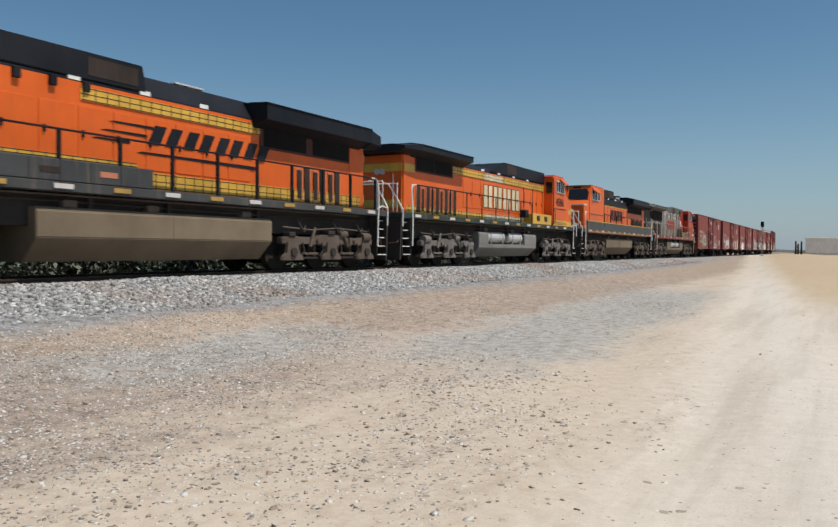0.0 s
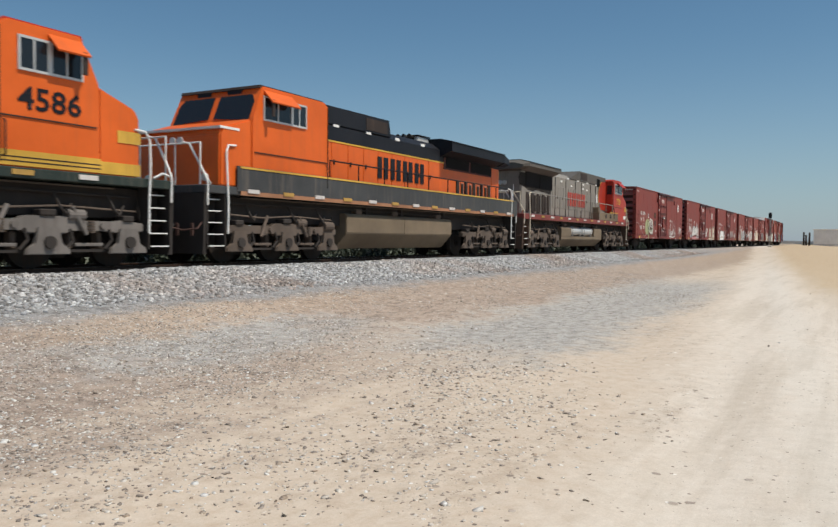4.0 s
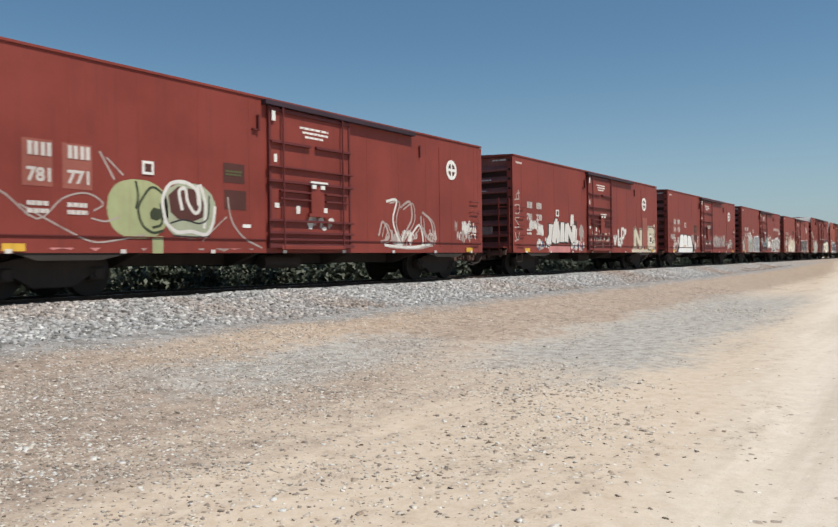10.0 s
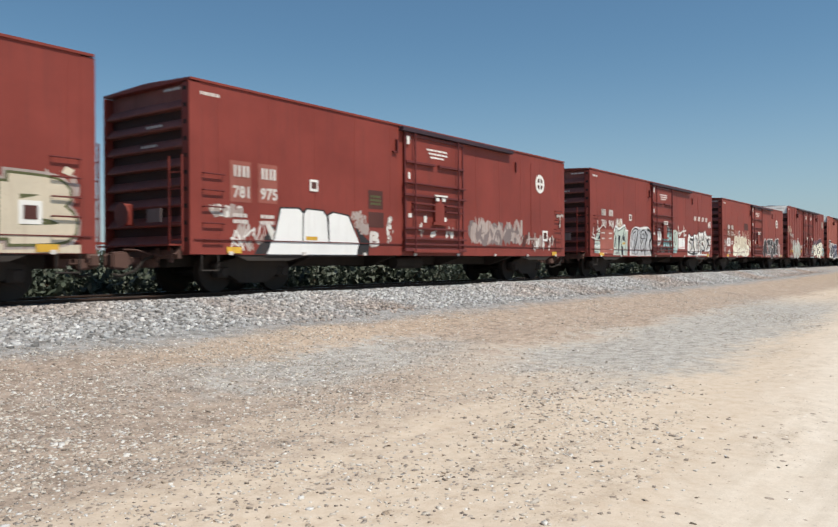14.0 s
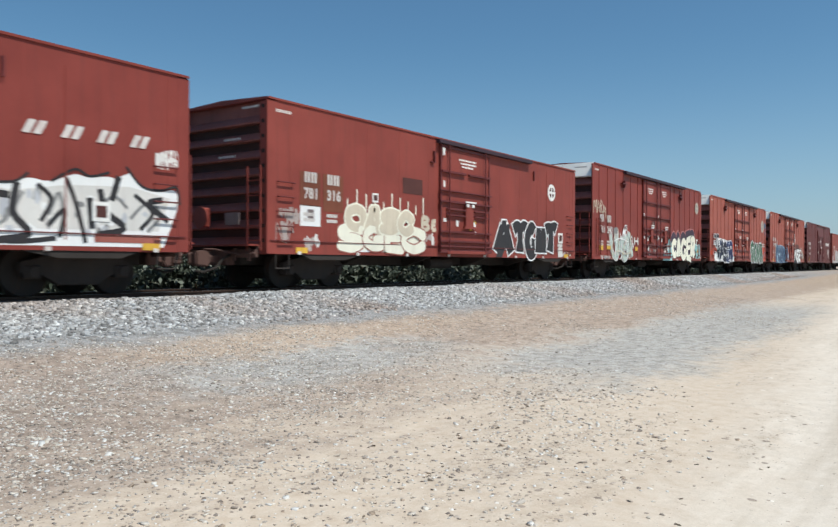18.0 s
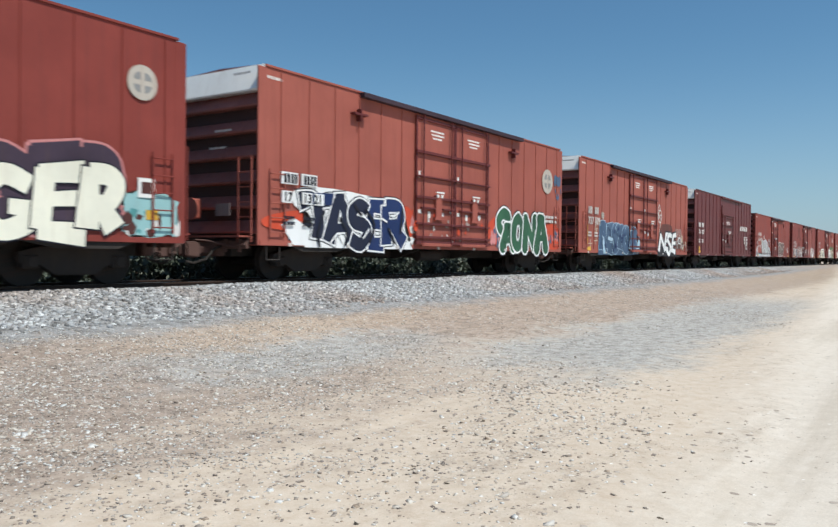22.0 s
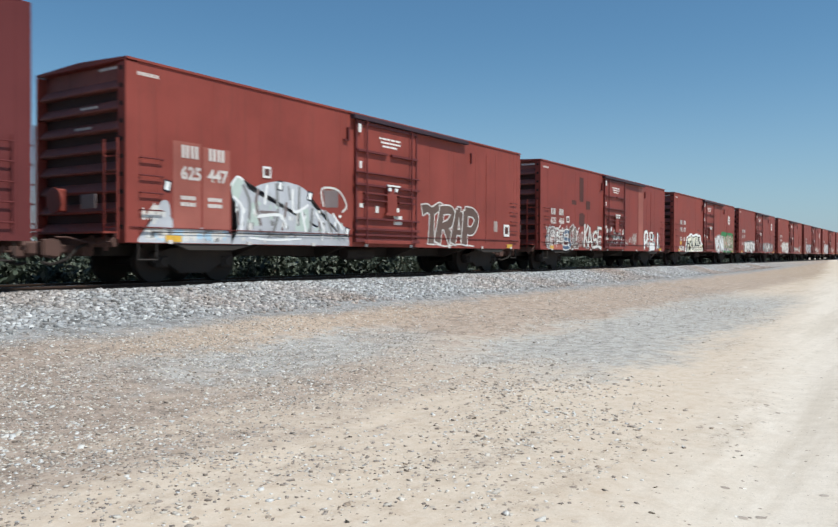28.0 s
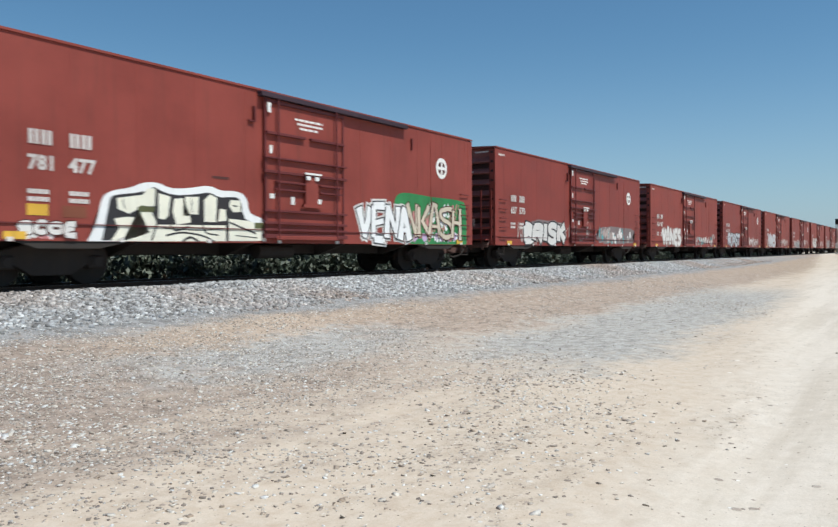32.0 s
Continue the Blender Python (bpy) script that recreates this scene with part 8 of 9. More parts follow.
blob(c, 16.0, 17.7, 0.9, 1.9, "g_aqua", 314, "pale teal sprayed ground", 0.2), dabs(c, 16.0, 17.7, 0.85, 1.6, ["g_cyan", "g_white", "smudge"], 18, 315, 0.35), panel(c, 16.75, 17.05, 1.3, 1.5, "g_yellow", lift=0.01)
burner(c, [("C", 11.5, 12.6, 0.9, 2.1), ("A", 12.4, 13.35, 0.88, 2.2), ("G", 13.15, 14.5, 0.82, 2.15), ("E", 14.25, 15.6, 0.8, 2.3), ("R", 15.2, 16.25, 0.85, 2.4)], "g_ivory", "g_ink", 0.39, 0.03, 32, cast="g_plum", by=(-0.10, 0.34), cast_rim="g_pink", label="cream block letters with a purple shadow", wild=0.09)
panel(c, 0.8, 1.22, 1.25, 1.47, "g_yellow", "yellow placard"), panel(c, 1.68, 2.22, 1.29, 1.48, "g_yellow", "yellow placard"), panel(c, 5.5, 5.91, 1.28, 1.48, "g_yellow", "yellow placard"), panel(c, 7.9, 8.35, 3.0, 3.4, "g_chalk"), dabs(c, 7.8, 8.5, 2.5, 3.0, ["g_chalk", "smudge"], 8, 319, 0.4)
disc(c, 16.65, 4.09, 0.36, "faded"), data_square(c, 16.55, 1.75, 0.4), data_square(c, 4.0, 2.25, 0.28)
part("fascia_patch", prism(bmesh.new(), [(c["x0"] + 0.045, 4.72), (c["x0"] + 0.160, 5.10), (c["x0"] + 0.175, 5.10), (c["x0"] + 0.055, 4.72)], -0.55, 0.35), M["g_grey"], c["thing"], "bare grey patch in the white end panel")

c = place(tall[0], 72.225, 89.975)
marks(c, 0.78, 1.94, "17", "13 21", 0.23, 0.72, "g_ink", lift=0.05)
for k, (a, b, e, f) in enumerate(((0.72, 1.3, 2.37, 2.67), (1.44, 2.02, 2.37, 2.67), (0.74, 1.1, 1.9, 2.2), (1.47, 1.84, 1.9, 2.2), (1.92, 2.3, 1.9, 2.2))):
    panel(c, a, b, e, f, "g_bright", "white number box", lift=0.049 if k > 1 else 0.048)
poly(c, [(1.6, 0.8), (1.9, 1.4), (1.75, 1.75), (1.15, 1.8), (1.12, 2.36), (3.0, 2.4), (4.4, 2.28), (6.0, 2.3), (6.05, 1.3), (6.5, 0.8)], "g_bright", "white sprayed contour", 0.004, "graffiti_ground")
poly(c, [(0.08, 1.3), (0.1, 1.52), (1.0, 1.7), (1.55, 1.75), (1.6, 1.2), (0.6, 1.22)], "g_red", "red sprayed cloud", 0.0015, "graffiti_ground"), blob(c, 5.7, 6.6, 0.95, 2.2, "g_red", 35, "red sprayed cloud", 0.35), dabs(c, 5.5, 6.8, 0.85, 1.9, ["g_red", "g_pink", "g_white"], 14, 351, 0.4)
burner(c, [("T", 1.3, 3.0, 0.84, 2.3), ("A", 2.35, 3.7, 0.8, 2.28), ("S", 3.3, 4.4, 0.78, 2.24)], "g_navy", "g_bright", 0.38, 0.05, 34, halo="g_ink", halo_w=0.03, label="dark navy wildstyle letters with a white edge", wild=0.11)
burner(c, [("E", 4.05, 5.2, 0.78, 2.22), ("R", 4.85, 6.1, 0.8, 2.28)], "g_blue", "g_bright", 0.37, 0.05, 35, halo="g_ink", halo_w=0.03, label="navy blue wildstyle letters with a white edge", wild=0.11)
poly(c, [(1.5, 1.92), (1.52, 2.2), (2.72, 2.26), (2.66, 1.94)], "g_blue", "blue sprayed bar", 0.02, "paint_patch")
for pts in ([(2.3, 1.75), (2.1, 1.2), (2.15, 0.85)], [(3.0, 1.6), (3.3, 1.2), (3.2, 0.9)], [(4.1, 1.9), (4.5, 1.5), (4.3, 1.0)], [(5.2, 1.4), (5.5, 1.0)], [(3.6, 2.0), (3.9, 1.75)], [(5.9, 2.0), (5.8, 1.3)]):
    line(c, pts, "g_ink", 0.09, 0.04)
for pts in ([(2.6, 0.95), (2.9, 1.2), (3.1, 1.0)], [(4.0, 1.1), (4.25, 1.35)], [(4.8, 1.7), (5.1, 1.6)], [(5.4, 1.75), (5.7, 1.9)]):
    line(c, pts, "g_bright", 0.06, 0.042)
poly(c, [(0.75, 1.35), (1.2, 1.55), (1.9, 1.25), (1.8, 0.85), (1.2, 0.85)], "g_bright", "white sprayed arrow", 0.0045, "graffiti_letter"), dabs(c, 0.95, 1.75, 0.92, 1.35, ["g_blue", "g_bright", "g_slate"], 14, 352, 0.25), dabs(c, 2.6, 3.6, 0.9, 1.45, ["g_slate", "g_bright", "g_blue"], 14, 353, 0.25), line(c, [(5.7, 0.9), (6.3, 1.0), (6.7, 1.2), (6.6, 1.35)], "g_bright", 0.08)
poly(c, [(11.0, 1.6), (11.6, 2.0), (12.3, 2.3), (12.7, 2.2), (12.7, 0.82), (12.2, 0.82), (11.5, 1.3)], "g_red", "red sprayed cloud", 0.0015, "graffiti_ground"), dabs(c, 11.2, 12.6, 0.85, 2.1, ["g_red", "g_pink", "g_slate", "g_pink"], 24, 36, 0.45)
blob(c, 15.8, 17.6, 0.86, 2.0, "g_red", 361, "red sprayed cloud", 0.2), dabs(c, 16.1, 17.5, 0.9, 1.9, ["g_pink", "g_slate", "g_red"], 20, 362, 0.4), dabs(c, 7.2, 10.8, 0.95, 2.2, ["g_red", "g_chalk", "g_white"], 22, 363, 0.3)
burner(c, [("C", 11.85, 13.0, 1.35, 2.42), ("A", 12.2, 13.45, 0.8, 1.9), ("O", 13.05, 14.15, 0.8, 2.28), ("N", 13.95, 15.3, 0.78, 2.3), ("A", 15.0, 16.3, 0.8, 2.32)], "g_dkgreen", "g_bright", 0.40, 0.075, 37, halo="g_ink", halo_w=0.035, cap=True, label="green graffiti letters with a white edge", wild=0.07)
scrawl(c, 17.0, 17.6, 2.6, 4.0, ["g_slate"], 4, 372, 0.6, 0.06), bars(c["thing"], c["x0"] + 15.9, c["x0"] + 17.2, c["side"] - 0.005, 2.0, 2.35, M["offwhite"], 2, 373)
disc(c, 16.25, 3.72, 0.5, "faded")

c = place(tall[1], 91.925, 109.675)
marks(c, 1.03, 2.18, "737", "189", 0.33, 0.78, step=0.47)
poly(c, [(2.32, 0.74), (2.42, 2.36), (3.3, 2.3), (4.4, 2.34), (5.4, 2.3), (6.4, 2.28), (7.3, 2.16), (8.1, 1.9), (8.3, 0.8), (6.5, 0.74)], "g_slate", "slate-blue sprayed ground", 0.0012, "graffiti_ground")
burner(c, [("R", 2.36, 3.55, 0.76, 2.4), ("E", 3.25, 4.5, 0.8, 2.34), ("S", 4.0, 5.2, 0.8, 2.36), ("T", 4.6, 5.9, 0.8, 2.36), ("O", 5.45, 6.75, 0.8, 2.3), ("R", 6.5, 7.7, 0.8, 2.26)], "g_slate", "g_ice", 0.52, 0.028, 39, label="slate-blue graffiti letters with pale edges", wild=0.06), dabs(c, 2.45, 7.6, 0.85, 2.2, ["g_blue", "g_slate"], 44, 399, 0.3, 0.048)
for pts in ([(2.95, 0.85), (2.75, 1.65), (3.0, 1.6), (3.25, 0.8)], [(3.5, 1.5), (3.6, 1.65), (4.3, 1.55), (4.1, 1.4)], [(5.2, 1.75), (5.6, 1.72), (5.5, 1.4), (5.3, 1.3)], [(7.7, 1.2), (8.0, 1.9), (8.15, 1.5), (8.1, 1.0)], [(6.7, 1.1), (7.2, 1.25), (7.9, 1.1), (7.0, 0.95)]):
    poly(c, pts, "g_ice", "pale blue sprayed flash", 0.026, "graffiti_flash")
dabs(c, 2.7, 7.2, 1.2, 1.9, ["g_ice", "g_dim"], 12, 396, 0.22), dabs(c, 6.6, 8.4, 0.8, 1.5, ["g_ice", "g_aqua", "g_blue"], 22, 392, 0.4)
for x, z in ((1.35, 1.25), (2.0, 1.4), (2.1, 1.95)):
    line(c, [(x - 0.22, z), (x + 0.22, z + 0.02)], "g_cream", 0.035), line(c, [(x, z - 0.15), (x + 0.02, z + 0.2)], "g_cream", 0.035)
line(c, [(2.02, 1.8), (2.0, 2.5)], "g_cream", 0.045)
for pts in ([(11.6, 3.0), (11.62, 3.55), (11.85, 3.64), (11.95, 3.3)], [(11.55, 2.85), (11.75, 3.3), (12.05, 3.35), (12.2, 2.95), (12.0, 2.65), (11.7, 2.75), (11.55, 3.1)], [(11.7, 2.95), (12.0, 3.1), (12.1, 2.8)], [(12.0, 2.7), (11.95, 2.4), (11.85, 2.1)], [(11.6, 3.2), (11.9, 2.9)]):
    line(c, pts, "g_white", 0.06)
blob(c, 12.0, 14.5, 1.5, 2.65, "rust_smoke", 393, "dark sprayed smudge", 0.12), poly(c, [(11.5, 0.72), (11.6, 1.3), (12.4, 1.5), (13.4, 1.3), (14.4, 1.3), (15.3, 1.0), (15.3, 0.72)], "g_black", "black sprayed ground", 0.0018, "graffiti_ground"), dabs(c, 14.6, 17.0, 0.95, 1.9, ["g_brown", "smudge", "g_chalk"], 22, 398, 0.5)
burner(c, [("N", 11.7, 13.2, 0.9, 2.12), ("E", 12.75, 13.8, 1.0, 2.15), ("S", 13.2, 14.3, 0.78, 2.2), ("E", 14.1, 15.2, 0.9, 2.1)], "g_bright", "g_ink", 0.27, 0.03, 41, halo="g_ink", halo_w=0.06, label="white wildstyle letters on black", wild=0.15, lean=0.2)
for k, d in enumerate((15.1, 15.45, 15.8, 16.1)):
    bars(c["thing"], c["x0"] + d, c["x0"] + d + 0.14, c["side"] - 0.005, 1.75 - 0.1 * k % 0.2, 2.4, M["offwhite"], 8, 60 + k)
scrawl(c, 16.3, 17.5, 1.0, 2.2, ["g_chalk", "g_cream"], 8, 411, 0.5, 0.03), panel(c, 0.92, 1.01, 1.21, 2.13, "g_yellow", "yellow strip"), panel(c, 0.97, 1.40, 0.94, 1.11, "g_yellow", "yellow placard"), data_square(c, 15.67, 1.48, 0.42), disc(c, 2.87, 2.63, 0.17, "faded"), panel(c, 7.4, 8.2, 2.75, 3.6, "rusty"), panel(c, 9.0, 9.6, 3.7, 4.1, "smudge")

c = place(base_c, 111.5, 129.3)
marks(c, 0.95, 2.28, "761", "827", 0.28, 0.8, "white")
emblem(c["thing"], c["x0"] + 13.3, c["x0"] + 16.1, -1.66, 2.85, 3.2, M["white"], 4, "white company mark", 0.5, gap=0.2)
for k in (0, 1):
    bars(c["thing"], c["x0"] + 14.97 + k * 0.75, c["x0"] + 15.5 + k * 0.75, -1.66, 1.8, 2.42, M["white"], 5, 50 + k, "white stencilled lines")
data_square(c, 15.8, 1.38, 0.42)
panel(c, 1.0, 1.45, 1.0, 1.2, "g_yellow", "yellow placard"), panel(c, 1.0, 1.35, 1.25, 1.42, "g_yellow", "yellow placard")

c = place(base_a2, 131.35, 149.35)
panel(c, 1.16, 1.92, 1.15, 3.05, "patch", "faded red paint patch"), panel(c, 1.98, 2.78, 1.15, 3.0, "patch", "faded red paint patch")
marks(c, 1.36, 2.24, "625", "447", 0.28, 0.76)
poly(c, [(0.22, 0.84), (0.5, 1.2), (0.75, 1.45), (0.83, 1.75), (1.08, 1.75), (1.1, 1.2), (2.0, 1.19), (2.73, 1.21), (2.9, 0.84)], "g_silver", "worn white sprayed band", 0.0012, "graffiti_ground"), dabs(c, 0.4, 2.8, 0.84, 1.15, ["g_white", "g_dim", "g_ice", "g_white"], 44, 431, 0.35)
poly(c, [(2.83, 0.84), (3.03, 1.14), (3.1, 1.7), (2.86, 1.89), (2.79, 2.24), (2.99, 2.45), (3.23, 2.37), (3.37, 2.1), (3.62, 2.25), (3.99, 2.36), (4.51, 2.45), (5.23, 2.37), (5.57, 2.17), (5.65, 1.83), (6.26, 1.78), (6.81, 1.48), (7.19, 1.25), (7.2, 0.84)], "g_silver", "silver and white wildstyle graffiti", 0.0018, "graffiti_ground")
poly(c, [(2.79, 2.24), (2.99, 2.45), (3.23, 2.35), (3.06, 1.9), (2.89, 1.89)], "g_mint", "pale green sprayed field", 0.003), poly(c, [(3.3, 1.25), (3.42, 1.8), (3.7, 1.9), (3.75, 1.3)], "g_mint", "pale green sprayed field", 0.003), poly(c, [(5.0, 1.2), (5.05, 1.7), (5.5, 1.8), (5.55, 1.2)], "g_mint", "pale green sprayed field", 0.003)
for k, (pts, w) in enumerate((([(3.69, 2.15), (3.62, 1.83), (3.77, 1.32)], 0.09), ([(4.32, 2.33), (4.36, 1.61), (4.21, 1.17)], 0.1), ([(5.15, 2.31), (5.13, 1.8), (5.11, 1.36)], 0.09), ([(3.77, 1.63), (4.36, 1.63)], 0.07), ([(5.65, 1.78), (5.62, 1.5), (5.57, 1.21)], 0.1), ([(3.2, 2.22), (3.41, 1.82), (3.34, 1.2)], 0.09), ([(4.67, 1.89), (4.6, 1.5), (4.52, 1.23)], 0.08), ([(6.18, 1.75), (6.3, 1.5), (6.45, 1.23)], 0.1), ([(4.0, 1.1), (4.5, 1.05), (4.9, 1.12)], 0.06), ([(5.9, 1.6), (5.95, 1.2)], 0.07), ([(4.75, 2.3), (4.8, 2.0)], 0.07), ([(6.7, 1.45), (6.75, 1.1)], 0.09), ([(3.0, 1.6), (3.05, 1.3)], 0.05))):
    line(c, pts, ("g_grey", "g_dim", "g_dim")[k % 3], w, 0.005)
for pts, w in (([(2.89, 1.94), (3.16, 1.71), (3.13, 1.14)], 0.07), ([(3.69, 1.52), (4.44, 1.58), (4.67, 1.29)], 0.08), ([(4.91, 2.24), (4.95, 1.69), (5.48, 1.88)], 0.08), ([(3.99, 2.28), (3.91, 1.85)], 0.09), ([(5.23, 1.76), (5.4, 1.2)], 0.08), ([(5.8, 1.7), (6.1, 1.3), (6.05, 1.0)], 0.07), ([(2.82, 2.2), (3.0, 2.42), (3.2, 2.36)], 0.05), ([(6.5, 1.7), (6.9, 1.3)], 0.07), ([(3.4, 1.0), (4.2, 0.95), (5.2, 1.0)], 0.05)):
    line(c, pts, "g_bright", w, 0.0065)
for d, z in ((4.44, 2.31), (5.55, 2.12), (1.0, 2.05), (7.1, 1.22)):
    line(c, [(d, z - 0.05), (d + 0.02, z + 0.06)], "g_ink", 0.2, 0.008), line(c, [(d, z - 0.04), (d + 0.02, z + 0.05)], "g_bright", 0.13, 0.0085)
poly(c, [(6.09, 2.32), (6.72, 2.36), (6.72, 1.89), (6.18, 1.86)], "g_grey", "grey sprayed box", 0.004), line(c, [(6.1, 1.9), (6.04, 2.35), (6.72, 2.36), (7.08, 1.97), (6.91, 1.78)], "g_white", 0.06, 0.006)
line(c, [(0.6, 1.06), (3.0, 1.08), (7.19, 1.1)], "g_black", 0.025, 0.035), dabs(c, 2.9, 7.0, 0.86, 1.9, ["g_bright", "g_dim", "g_mint", "g_white"], 64, 432, 0.2, 0.0042), dabs(c, 2.1, 2.7, 1.6, 2.2, ["g_chalk", "g_dim"], 8, 434, 0.3), scrawl(c, 0.3, 1.0, 1.1, 1.7, ["g_white"], 5, 433, 0.3, 0.03)
burner(c, [("T", 10.85, 12.25, 0.86, 2.32), ("R", 11.75, 12.95, 0.88, 2.28), ("A", 12.7, 13.75, 0.88, 2.25), ("P", 13.4, 14.6, 0.84, 2.3)], "g_brown", "g_white", 0.29, 0.045, 44, label="brown graffiti letters with a white edge", wild=0.1, lean=0.1)
line(c, [(11.8, 0.95), (12.4, 0.88), (13.2, 0.96), (14.3, 0.9)], "g_white", 0.05)
data_square(c, 3.83, 2.47, 0.28), data_square(c, 16.6, 1.3, 0.45), panel(c, 9.3, 9.7, 1.5, 1.78, "white", lift=0.075), panel(c, 15.82, 16.1, 1.46, 1.85, "g_chalk")

c = place(plain[4], 151.3, 169.3)
marks(c, 1.05, 1.97, "625", "466", 0.27, 0.86, step=0.38)
burner(c, [("C", 0.55, 1.25, 0.86, 1.78), ("O", 0.85, 1.6, 0.86, 1.85)], "g_grey", "g_white", 0.13, 0.035, 46, halo="g_ink", halo_w=0.02, label="grey sprayed letters with a white edge", wild=0.1), burner(c, [("B", 1.4, 2.0, 1.1, 1.8), ("E", 1.85, 2.45, 1.1, 1.75)], "g_white", "g_brown", 0.1, 0.03, 465, wild=0.12)
burner(c, [("S", 2.25, 3.3, 0.84, 1.75)], "g_slate", "g_white", 0.15, 0.05, 466, halo="g_ink", halo_w=0.02, wild=0.1), burner(c, [("O", 3.0, 3.9, 0.9, 1.95), ("L", 3.6, 4.2, 0.9, 1.95)], "g_brown", "g_white", 0.18, 0.035, 468, wild=0.1)
for k, pts in enumerate(([(0.6, 0.9), (0.75, 1.7), (0.95, 1.9)], [(1.1, 1.0), (1.35, 1.85)], [(1.6, 0.95), (1.7, 1.6), (2.0, 1.9)], [(2.3, 1.0), (2.5, 1.75)], [(2.7, 1.9), (2.85, 1.2), (3.1, 0.9)], [(3.3, 1.1), (3.5, 1.9)], [(3.7, 0.95), (4.0, 1.7), (4.2, 1.85)])):
    line(c, pts, "g_white" if k % 2 else "g_bright", 0.045, 0.04)
dabs(c, 0.5, 4.3, 0.95, 1.9, ["g_white", "g_dim", "smudge", "g_white"], 90, 462, 0.26), panel(c, 1.27, 2.30, 0.84, 1.05, "patch", "faded red paint patch", lift=0.03), line(c, [(0.6, 1.16), (2.4, 1.13), (4.3, 1.15)], "g_black", 0.03)
for k in range(8):
    line(c, [(3.9 + 0.14 * k, 1.0), (3.86 + 0.14 * k, 1.55 + 0.05 * (k % 3))], "g_chalk", 0.05)
burner(c, [("K", 4.75, 5.5, 0.9, 2.1), ("A", 5.2, 6.0, 0.86, 1.9), ("S", 5.9, 6.6, 0.86, 1.8), ("E", 6.5, 7.2, 0.86, 2.0)], "g_white", "g_brown", 0.13, 0.035, 461, wild=0.16), dabs(c, 4.5, 7.3, 0.86, 1.8, ["g_white", "smudge", "g_dim", "g_pink"], 44, 469, 0.35)
dabs(c, 7.6, 10.6, 1.0, 2.05, ["g_white", "smudge", "g_dim", "g_white"], 60, 463, 0.4), scrawl(c, 10.6, 12.9, 0.9, 1.8, ["g_chalk"], 7, 464, 0.6, 0.03)
burner(c, [("P", 13.9, 14.7, 0.9, 2.0), ("I", 16.2, 16.9, 1.0, 2.0), ("B", 14.9, 16.0, 0.86, 1.3)], "g_bright", "g_dim", 0.17, 0.035, 471, wild=0.1), dabs(c, 13.8, 17.1, 0.86, 2.0, ["g_white", "g_aqua", "g_chalk", "g_pink", "smudge"], 50, 472, 0.4), data_square(c, 15.1, 1.45, 0.5)
panel(c, 12.95, 13.78, 1.1, 4.5, "patch", "fresh paint strip"), panel(c, 4.3, 4.78, 3.08, 4.2, "smudge"), panel(c, 3.4, 3.9, 2.9, 3.1, "smudge"), panel(c, 5.1, 5.6, 2.75, 3.15, "smudge"), blob(c, 4.2, 5.0, 1.9, 2.6, "smudge", 473, "dark smudge", 0.3)
data_square(c, 2.75, 2.05, 0.28)

c = place(plain[5], 171.45, 189.45)
marks(c, 1.42, 2.15, "781", "477", 0.27, 0.82)
poly(c, [(2.61, 0.83), (2.83, 1.22), (2.92, 1.69), (3.15, 1.86), (3.61, 1.93), (3.9, 2.07), (4.3, 2.1), (4.61, 1.98), (5.15, 2.03), (5.72, 2.14), (6.02, 2.02), (6.58, 2.06), (6.9, 1.91), (6.93, 1.53), (7.36, 1.45), (7.56, 1.26), (7.49, 0.87)], "g_bright", "white sprayed contour", 0.0012, "graffiti_ground")
poly(c, [(2.93, 0.85), (3.1, 1.35), (3.1, 1.72), (3.33, 1.79), (3.95, 1.87), (4.2, 2.01), (4.3, 1.94), (4.72, 1.83), (5.43, 1.92), (5.72, 1.98), (6.02, 1.86), (6.26, 1.9), (6.7, 1.9), (6.73, 1.38), (7.22, 1.3), (7.42, 0.87)], "g_black", "black sprayed ground", 0.0022, "graffiti_ground")
for pts in ([(3.28, 1.71), (3.9, 1.81), (4.02, 1.95), (4.22, 1.96), (4.2, 1.59), (3.9, 1.56), (3.56, 1.4), (3.3, 1.49)], [(3.21, 1.29), (3.51, 1.34), (3.8, 1.33), (3.96, 1.13), (3.79, 1.04), (3.5, 0.96), (3.32, 0.85), (3.13, 0.85), (3.32, 1.09)], [(3.8, 1.51), (4.09, 1.51), (4.24, 1.24), (4.08, 0.84), (3.41, 0.84), (3.79, 0.94), (4.06, 1.03)], [(4.3, 1.87), (4.61, 1.81), (4.55, 1.4), (4.45, 1.31), (4.29, 1.33)],
            [(4.71, 1.77), (4.96, 1.8), (4.95, 1.41), (5.14, 1.42), (5.17, 1.27), (4.76, 1.21), (4.66, 1.49)], [(5.01, 1.83), (5.4, 1.85), (5.37, 1.45), (5.03, 1.46)], [(5.55, 1.79), (5.72, 1.93), (5.93, 1.86), (5.89, 1.29), (5.54, 1.3)], [(6.01, 1.61), (6.2, 1.6), (6.22, 1.34), (5.95, 1.31)], [(6.35, 1.83), (6.67, 1.83), (6.67, 1.57), (6.44, 1.54), (6.29, 1.69)], [(4.27, 1.2), (6.19, 1.23), (6.19, 0.86), (4.13, 0.84)], [(6.29, 1.39), (6.89, 1.36), (7.36, 1.28), (7.41, 0.88), (6.28, 0.87)]):
    poly(c, pts, "g_ivory", "cream graffiti letter with black edges", 0.004, "graffiti_letter")
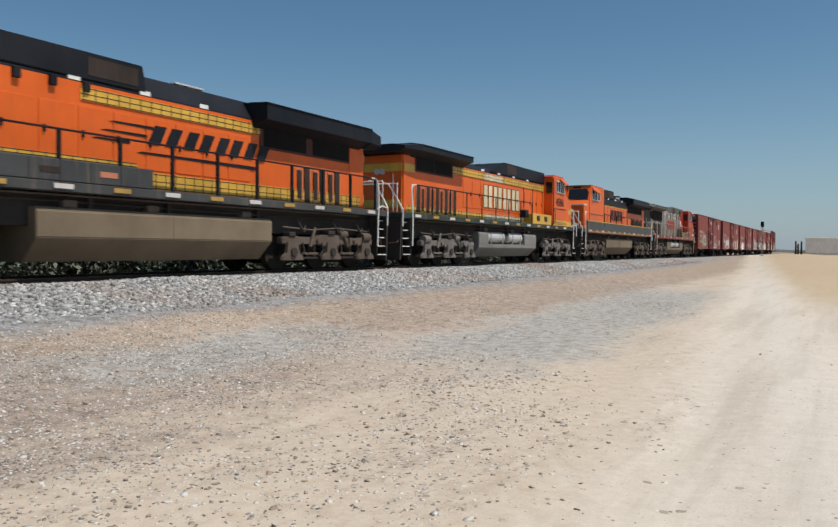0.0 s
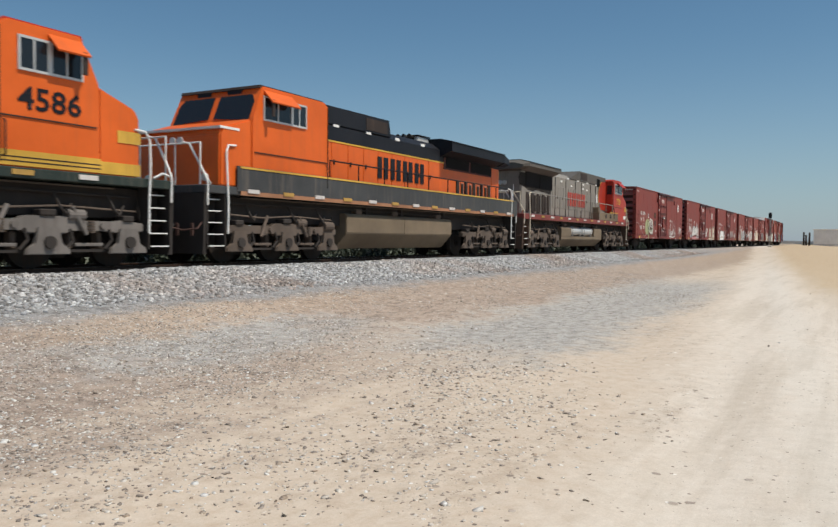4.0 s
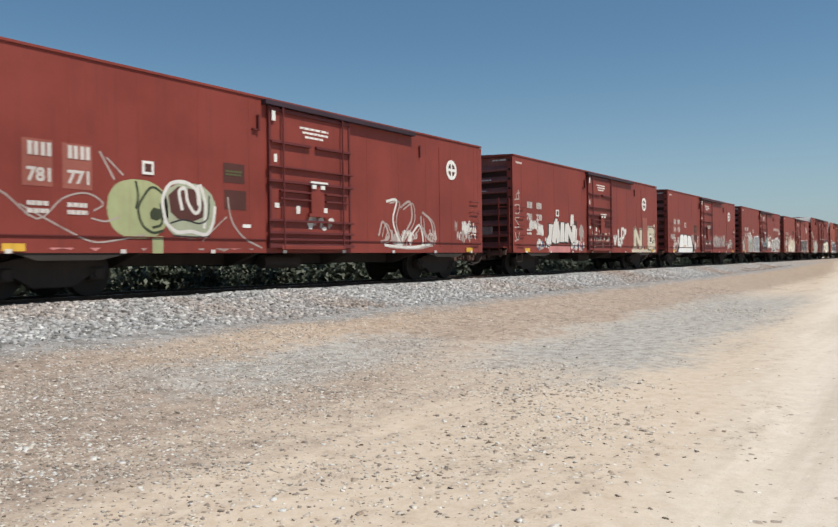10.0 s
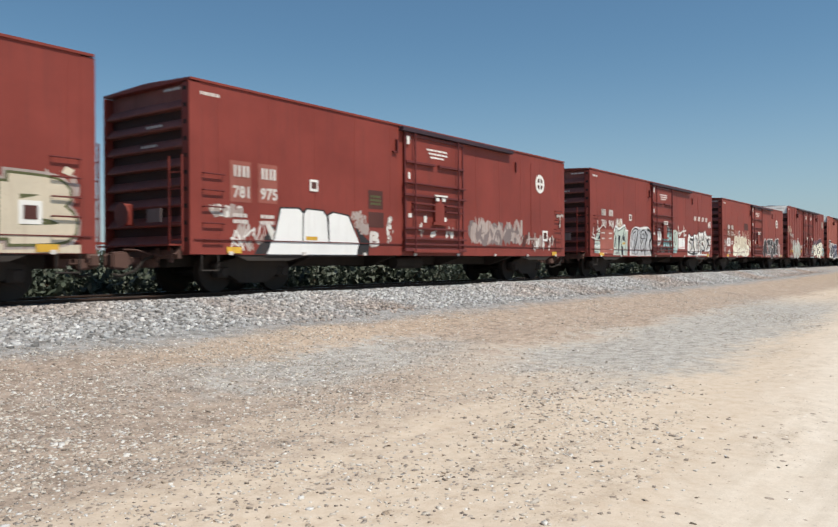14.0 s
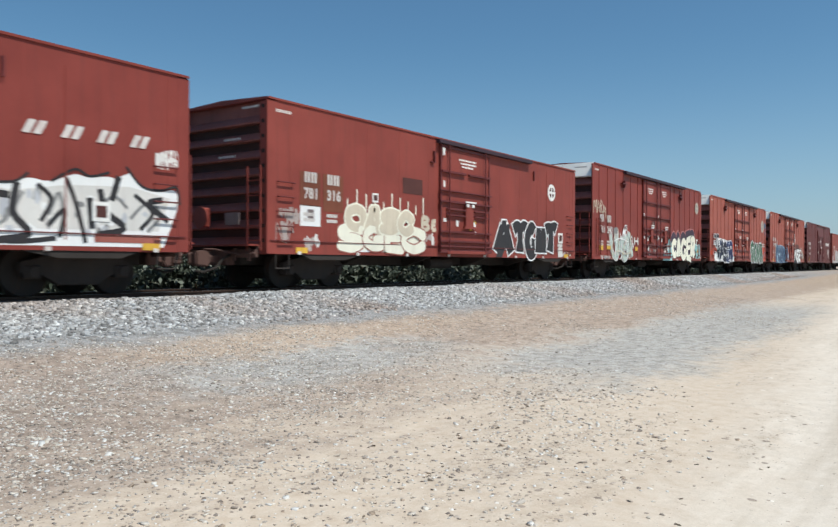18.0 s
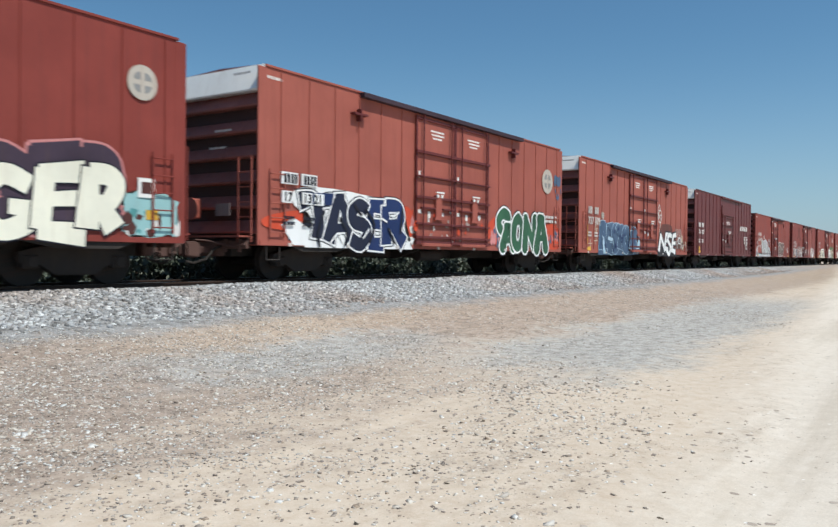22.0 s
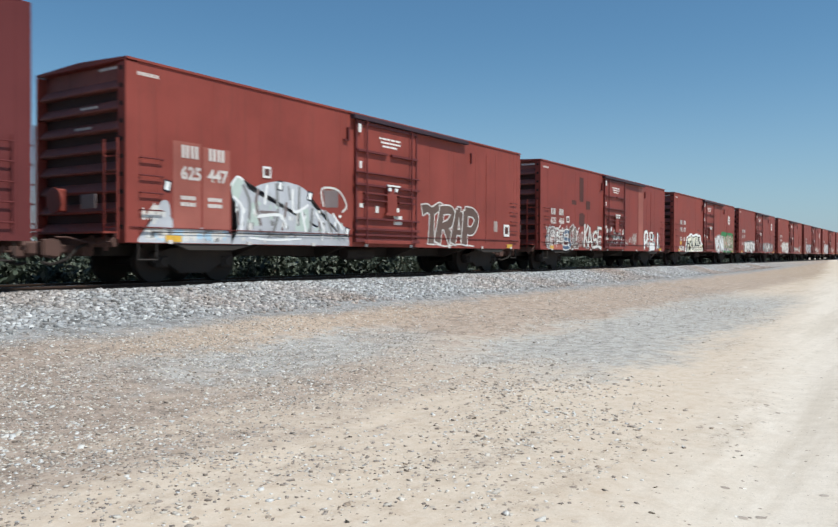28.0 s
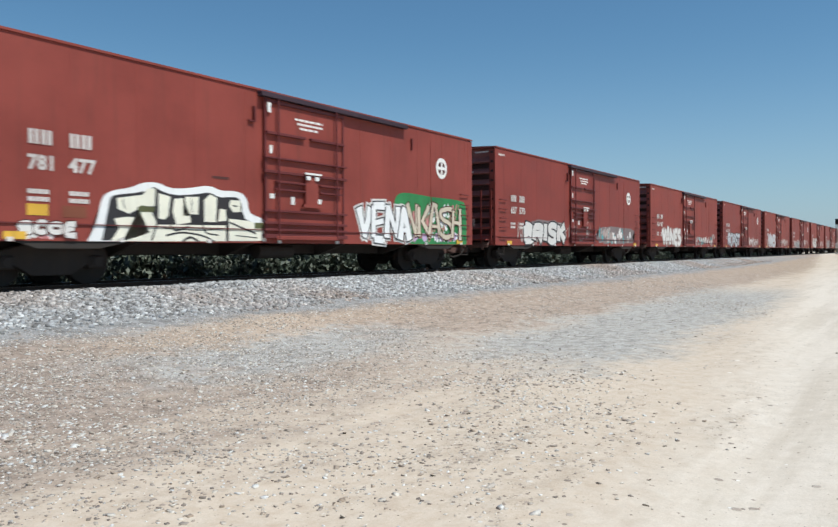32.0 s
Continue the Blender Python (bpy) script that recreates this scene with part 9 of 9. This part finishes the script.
for pts, w in (([(4.49, 0.97), (4.92, 1.04), (5.48, 0.98), (5.83, 0.86)], 0.04), ([(6.32, 1.3), (6.76, 1.17), (7.15, 1.06)], 0.045), ([(4.4, 1.13), (5.37, 1.1), (6.13, 1.15)], 0.02), ([(6.42, 1.7), (6.54, 1.69)], 0.03), ([(4.95, 0.86), (5.14, 0.94), (5.36, 0.86)], 0.05), ([(5.18, 1.8), (5.2, 1.5)], 0.02), ([(3.42, 1.68), (3.46, 1.5)], 0.025), ([(4.6, 1.2), (4.75, 1.08), (5.1, 1.18)], 0.035), ([(5.5, 1.23), (5.6, 1.05), (5.95, 1.0)], 0.035), ([(6.5, 1.0), (7.2, 0.95)], 0.025)):
    line(c, pts, "g_black", w, 0.006)
poly(c, [(3.75, 1.53), (3.87, 1.59), (4.19, 1.56), (4.18, 1.46), (3.8, 1.45)], "olive", "olive dab", 0.007), poly(c, [(7.12, 1.18), (7.12, 1.32), (7.46, 1.33), (7.46, 1.18)], "olive", "olive dab", 0.007)
burner(c, spell("VENA", 11.2, 14.0, 0.86, 2.1, 0.12, 50), "g_bright", "g_black", 0.22, 0.04, 50, halo="g_white", halo_w=0.05, label="white graffiti letters with a dark edge", wild=0.1)
poly(c, [(13.0, 1.6), (13.1, 2.3), (13.6, 2.48), (15.0, 2.4), (17.3, 2.4), (17.6, 2.2), (17.6, 0.84), (14.0, 0.84)], "g_leaf", "green sprayed ground", 0.0014, "graffiti_ground")
burner(c, spell("NKASH", 13.7, 17.2, 0.95, 2.25, 0.1, 51), "g_cream", "smudge", 0.15, 0.035, 51, label="cream and pink graffiti on green", wild=0.12), dabs(c, 13.7, 17.3, 0.86, 1.3, ["g_pink", "g_bright", "g_lilac"], 30, 511, 0.4), scrawl(c, 13.8, 17.2, 1.2, 2.2, ["g_pink", "g_bright"], 12, 512, 0.6, 0.04)
burner(c, spell("SCOE", 1.2, 2.4, 0.88, 1.25, 0.05, 52), "g_white", "smudge", 0.1, 0.02, 52), dabs(c, 1.0, 2.6, 0.84, 1.0, ["g_pink", "g_white"], 10, 521, 0.3)
panel(c, 1.40, 1.81, 1.30, 1.51, "g_yellow", "yellow placard"), panel(c, 2.1, 2.6, 1.28, 1.5, "rusty"), panel(c, 5.8, 6.3, 2.3, 2.36, "smudge"), disc(c, 15.9, 3.40, 0.35)

u = 191.3
for k in range(11):
    c = place(extra[k], u, u + 18.0)
    rgx = random.Random(100 + k)
    marks(c, 1.3, 2.1, str(rgx.randint(620, 790)), str(rgx.randint(100, 990)), 0.26, 0.78)
    if k == 0:
        blob(c, 3.0, 7.0, 0.9, 2.0, "g_grey", 600), blob(c, 10.8, 17.3, 0.9, 1.9, "g_grey", 601)
    word = rgx.choice(("SOKER", "VANES", "TOKE", "BRISK", "ROAST"))
    burner(c, spell(word, 1.5 + rgx.random(), 6.9, 0.85, 1.8 + rgx.random() * 0.6, 0.1, 60 + k), rgx.choice(["g_dim", "g_white", "g_silver"]), rgx.choice(["g_white", "g_chalk", "g_black"]), 0.3, 0.06, 60 + k, wild=0.1)
    dabs(c, 11.2, 16.5, 0.85, 1.7 + rgx.random() * 0.5, [rgx.choice(["g_grey", "g_white", "g_cyan"]), "g_chalk", "g_white"], 40, 80 + k, 0.5)
    scrawl(c, 1.0, 17.0, 0.85, 1.8, ["g_chalk"], 14, 620 + k, 0.7, 0.05)
    if k % 2 == 0:
        disc(c, 16.0, 3.45, 0.34)
    u += 20.2


# ---- what moves ----
def travelled(t):
    """How far the train has come since the 16th second."""
    q = (t - 16) / 16
    return 152.506 * q + 13.389 * q ** 2 - 0.858 * q ** 3 - 0.130 * q ** 4


def on_track(u, half, t):
    """Pose of a car whose trucks ride the track's middle line."""
    d = u - travelled(t)
    ax, ay, _ = track_point(d - half)
    bx, by, _ = track_point(d + half)
    return pose((ax + bx) / 2, (ay + by) / 2, 0.98, rz=math.degrees(math.atan2(by - ay, bx - ax)))


def motions():
    for th, u, length in LOCOS + CARS:
        half = length / 2 - 2.5
        walk(th, [(t, on_track(u, half, t)) for t in range(0, 33)])
    for th, u, length in LOCOS + CARS:
        for w in [o for o in th.children_recursive if o.name.split(".")[0] == "wheelset"]:
            r = 0.53 if w.location.z > 0.45 else 0.475
            x, y, z = w.location
            walk(w, [(k / 15, pose(x, y, z, ry=-math.degrees(travelled(k / 15) / r) % 360)) for k in range(0, 481)])


motions()
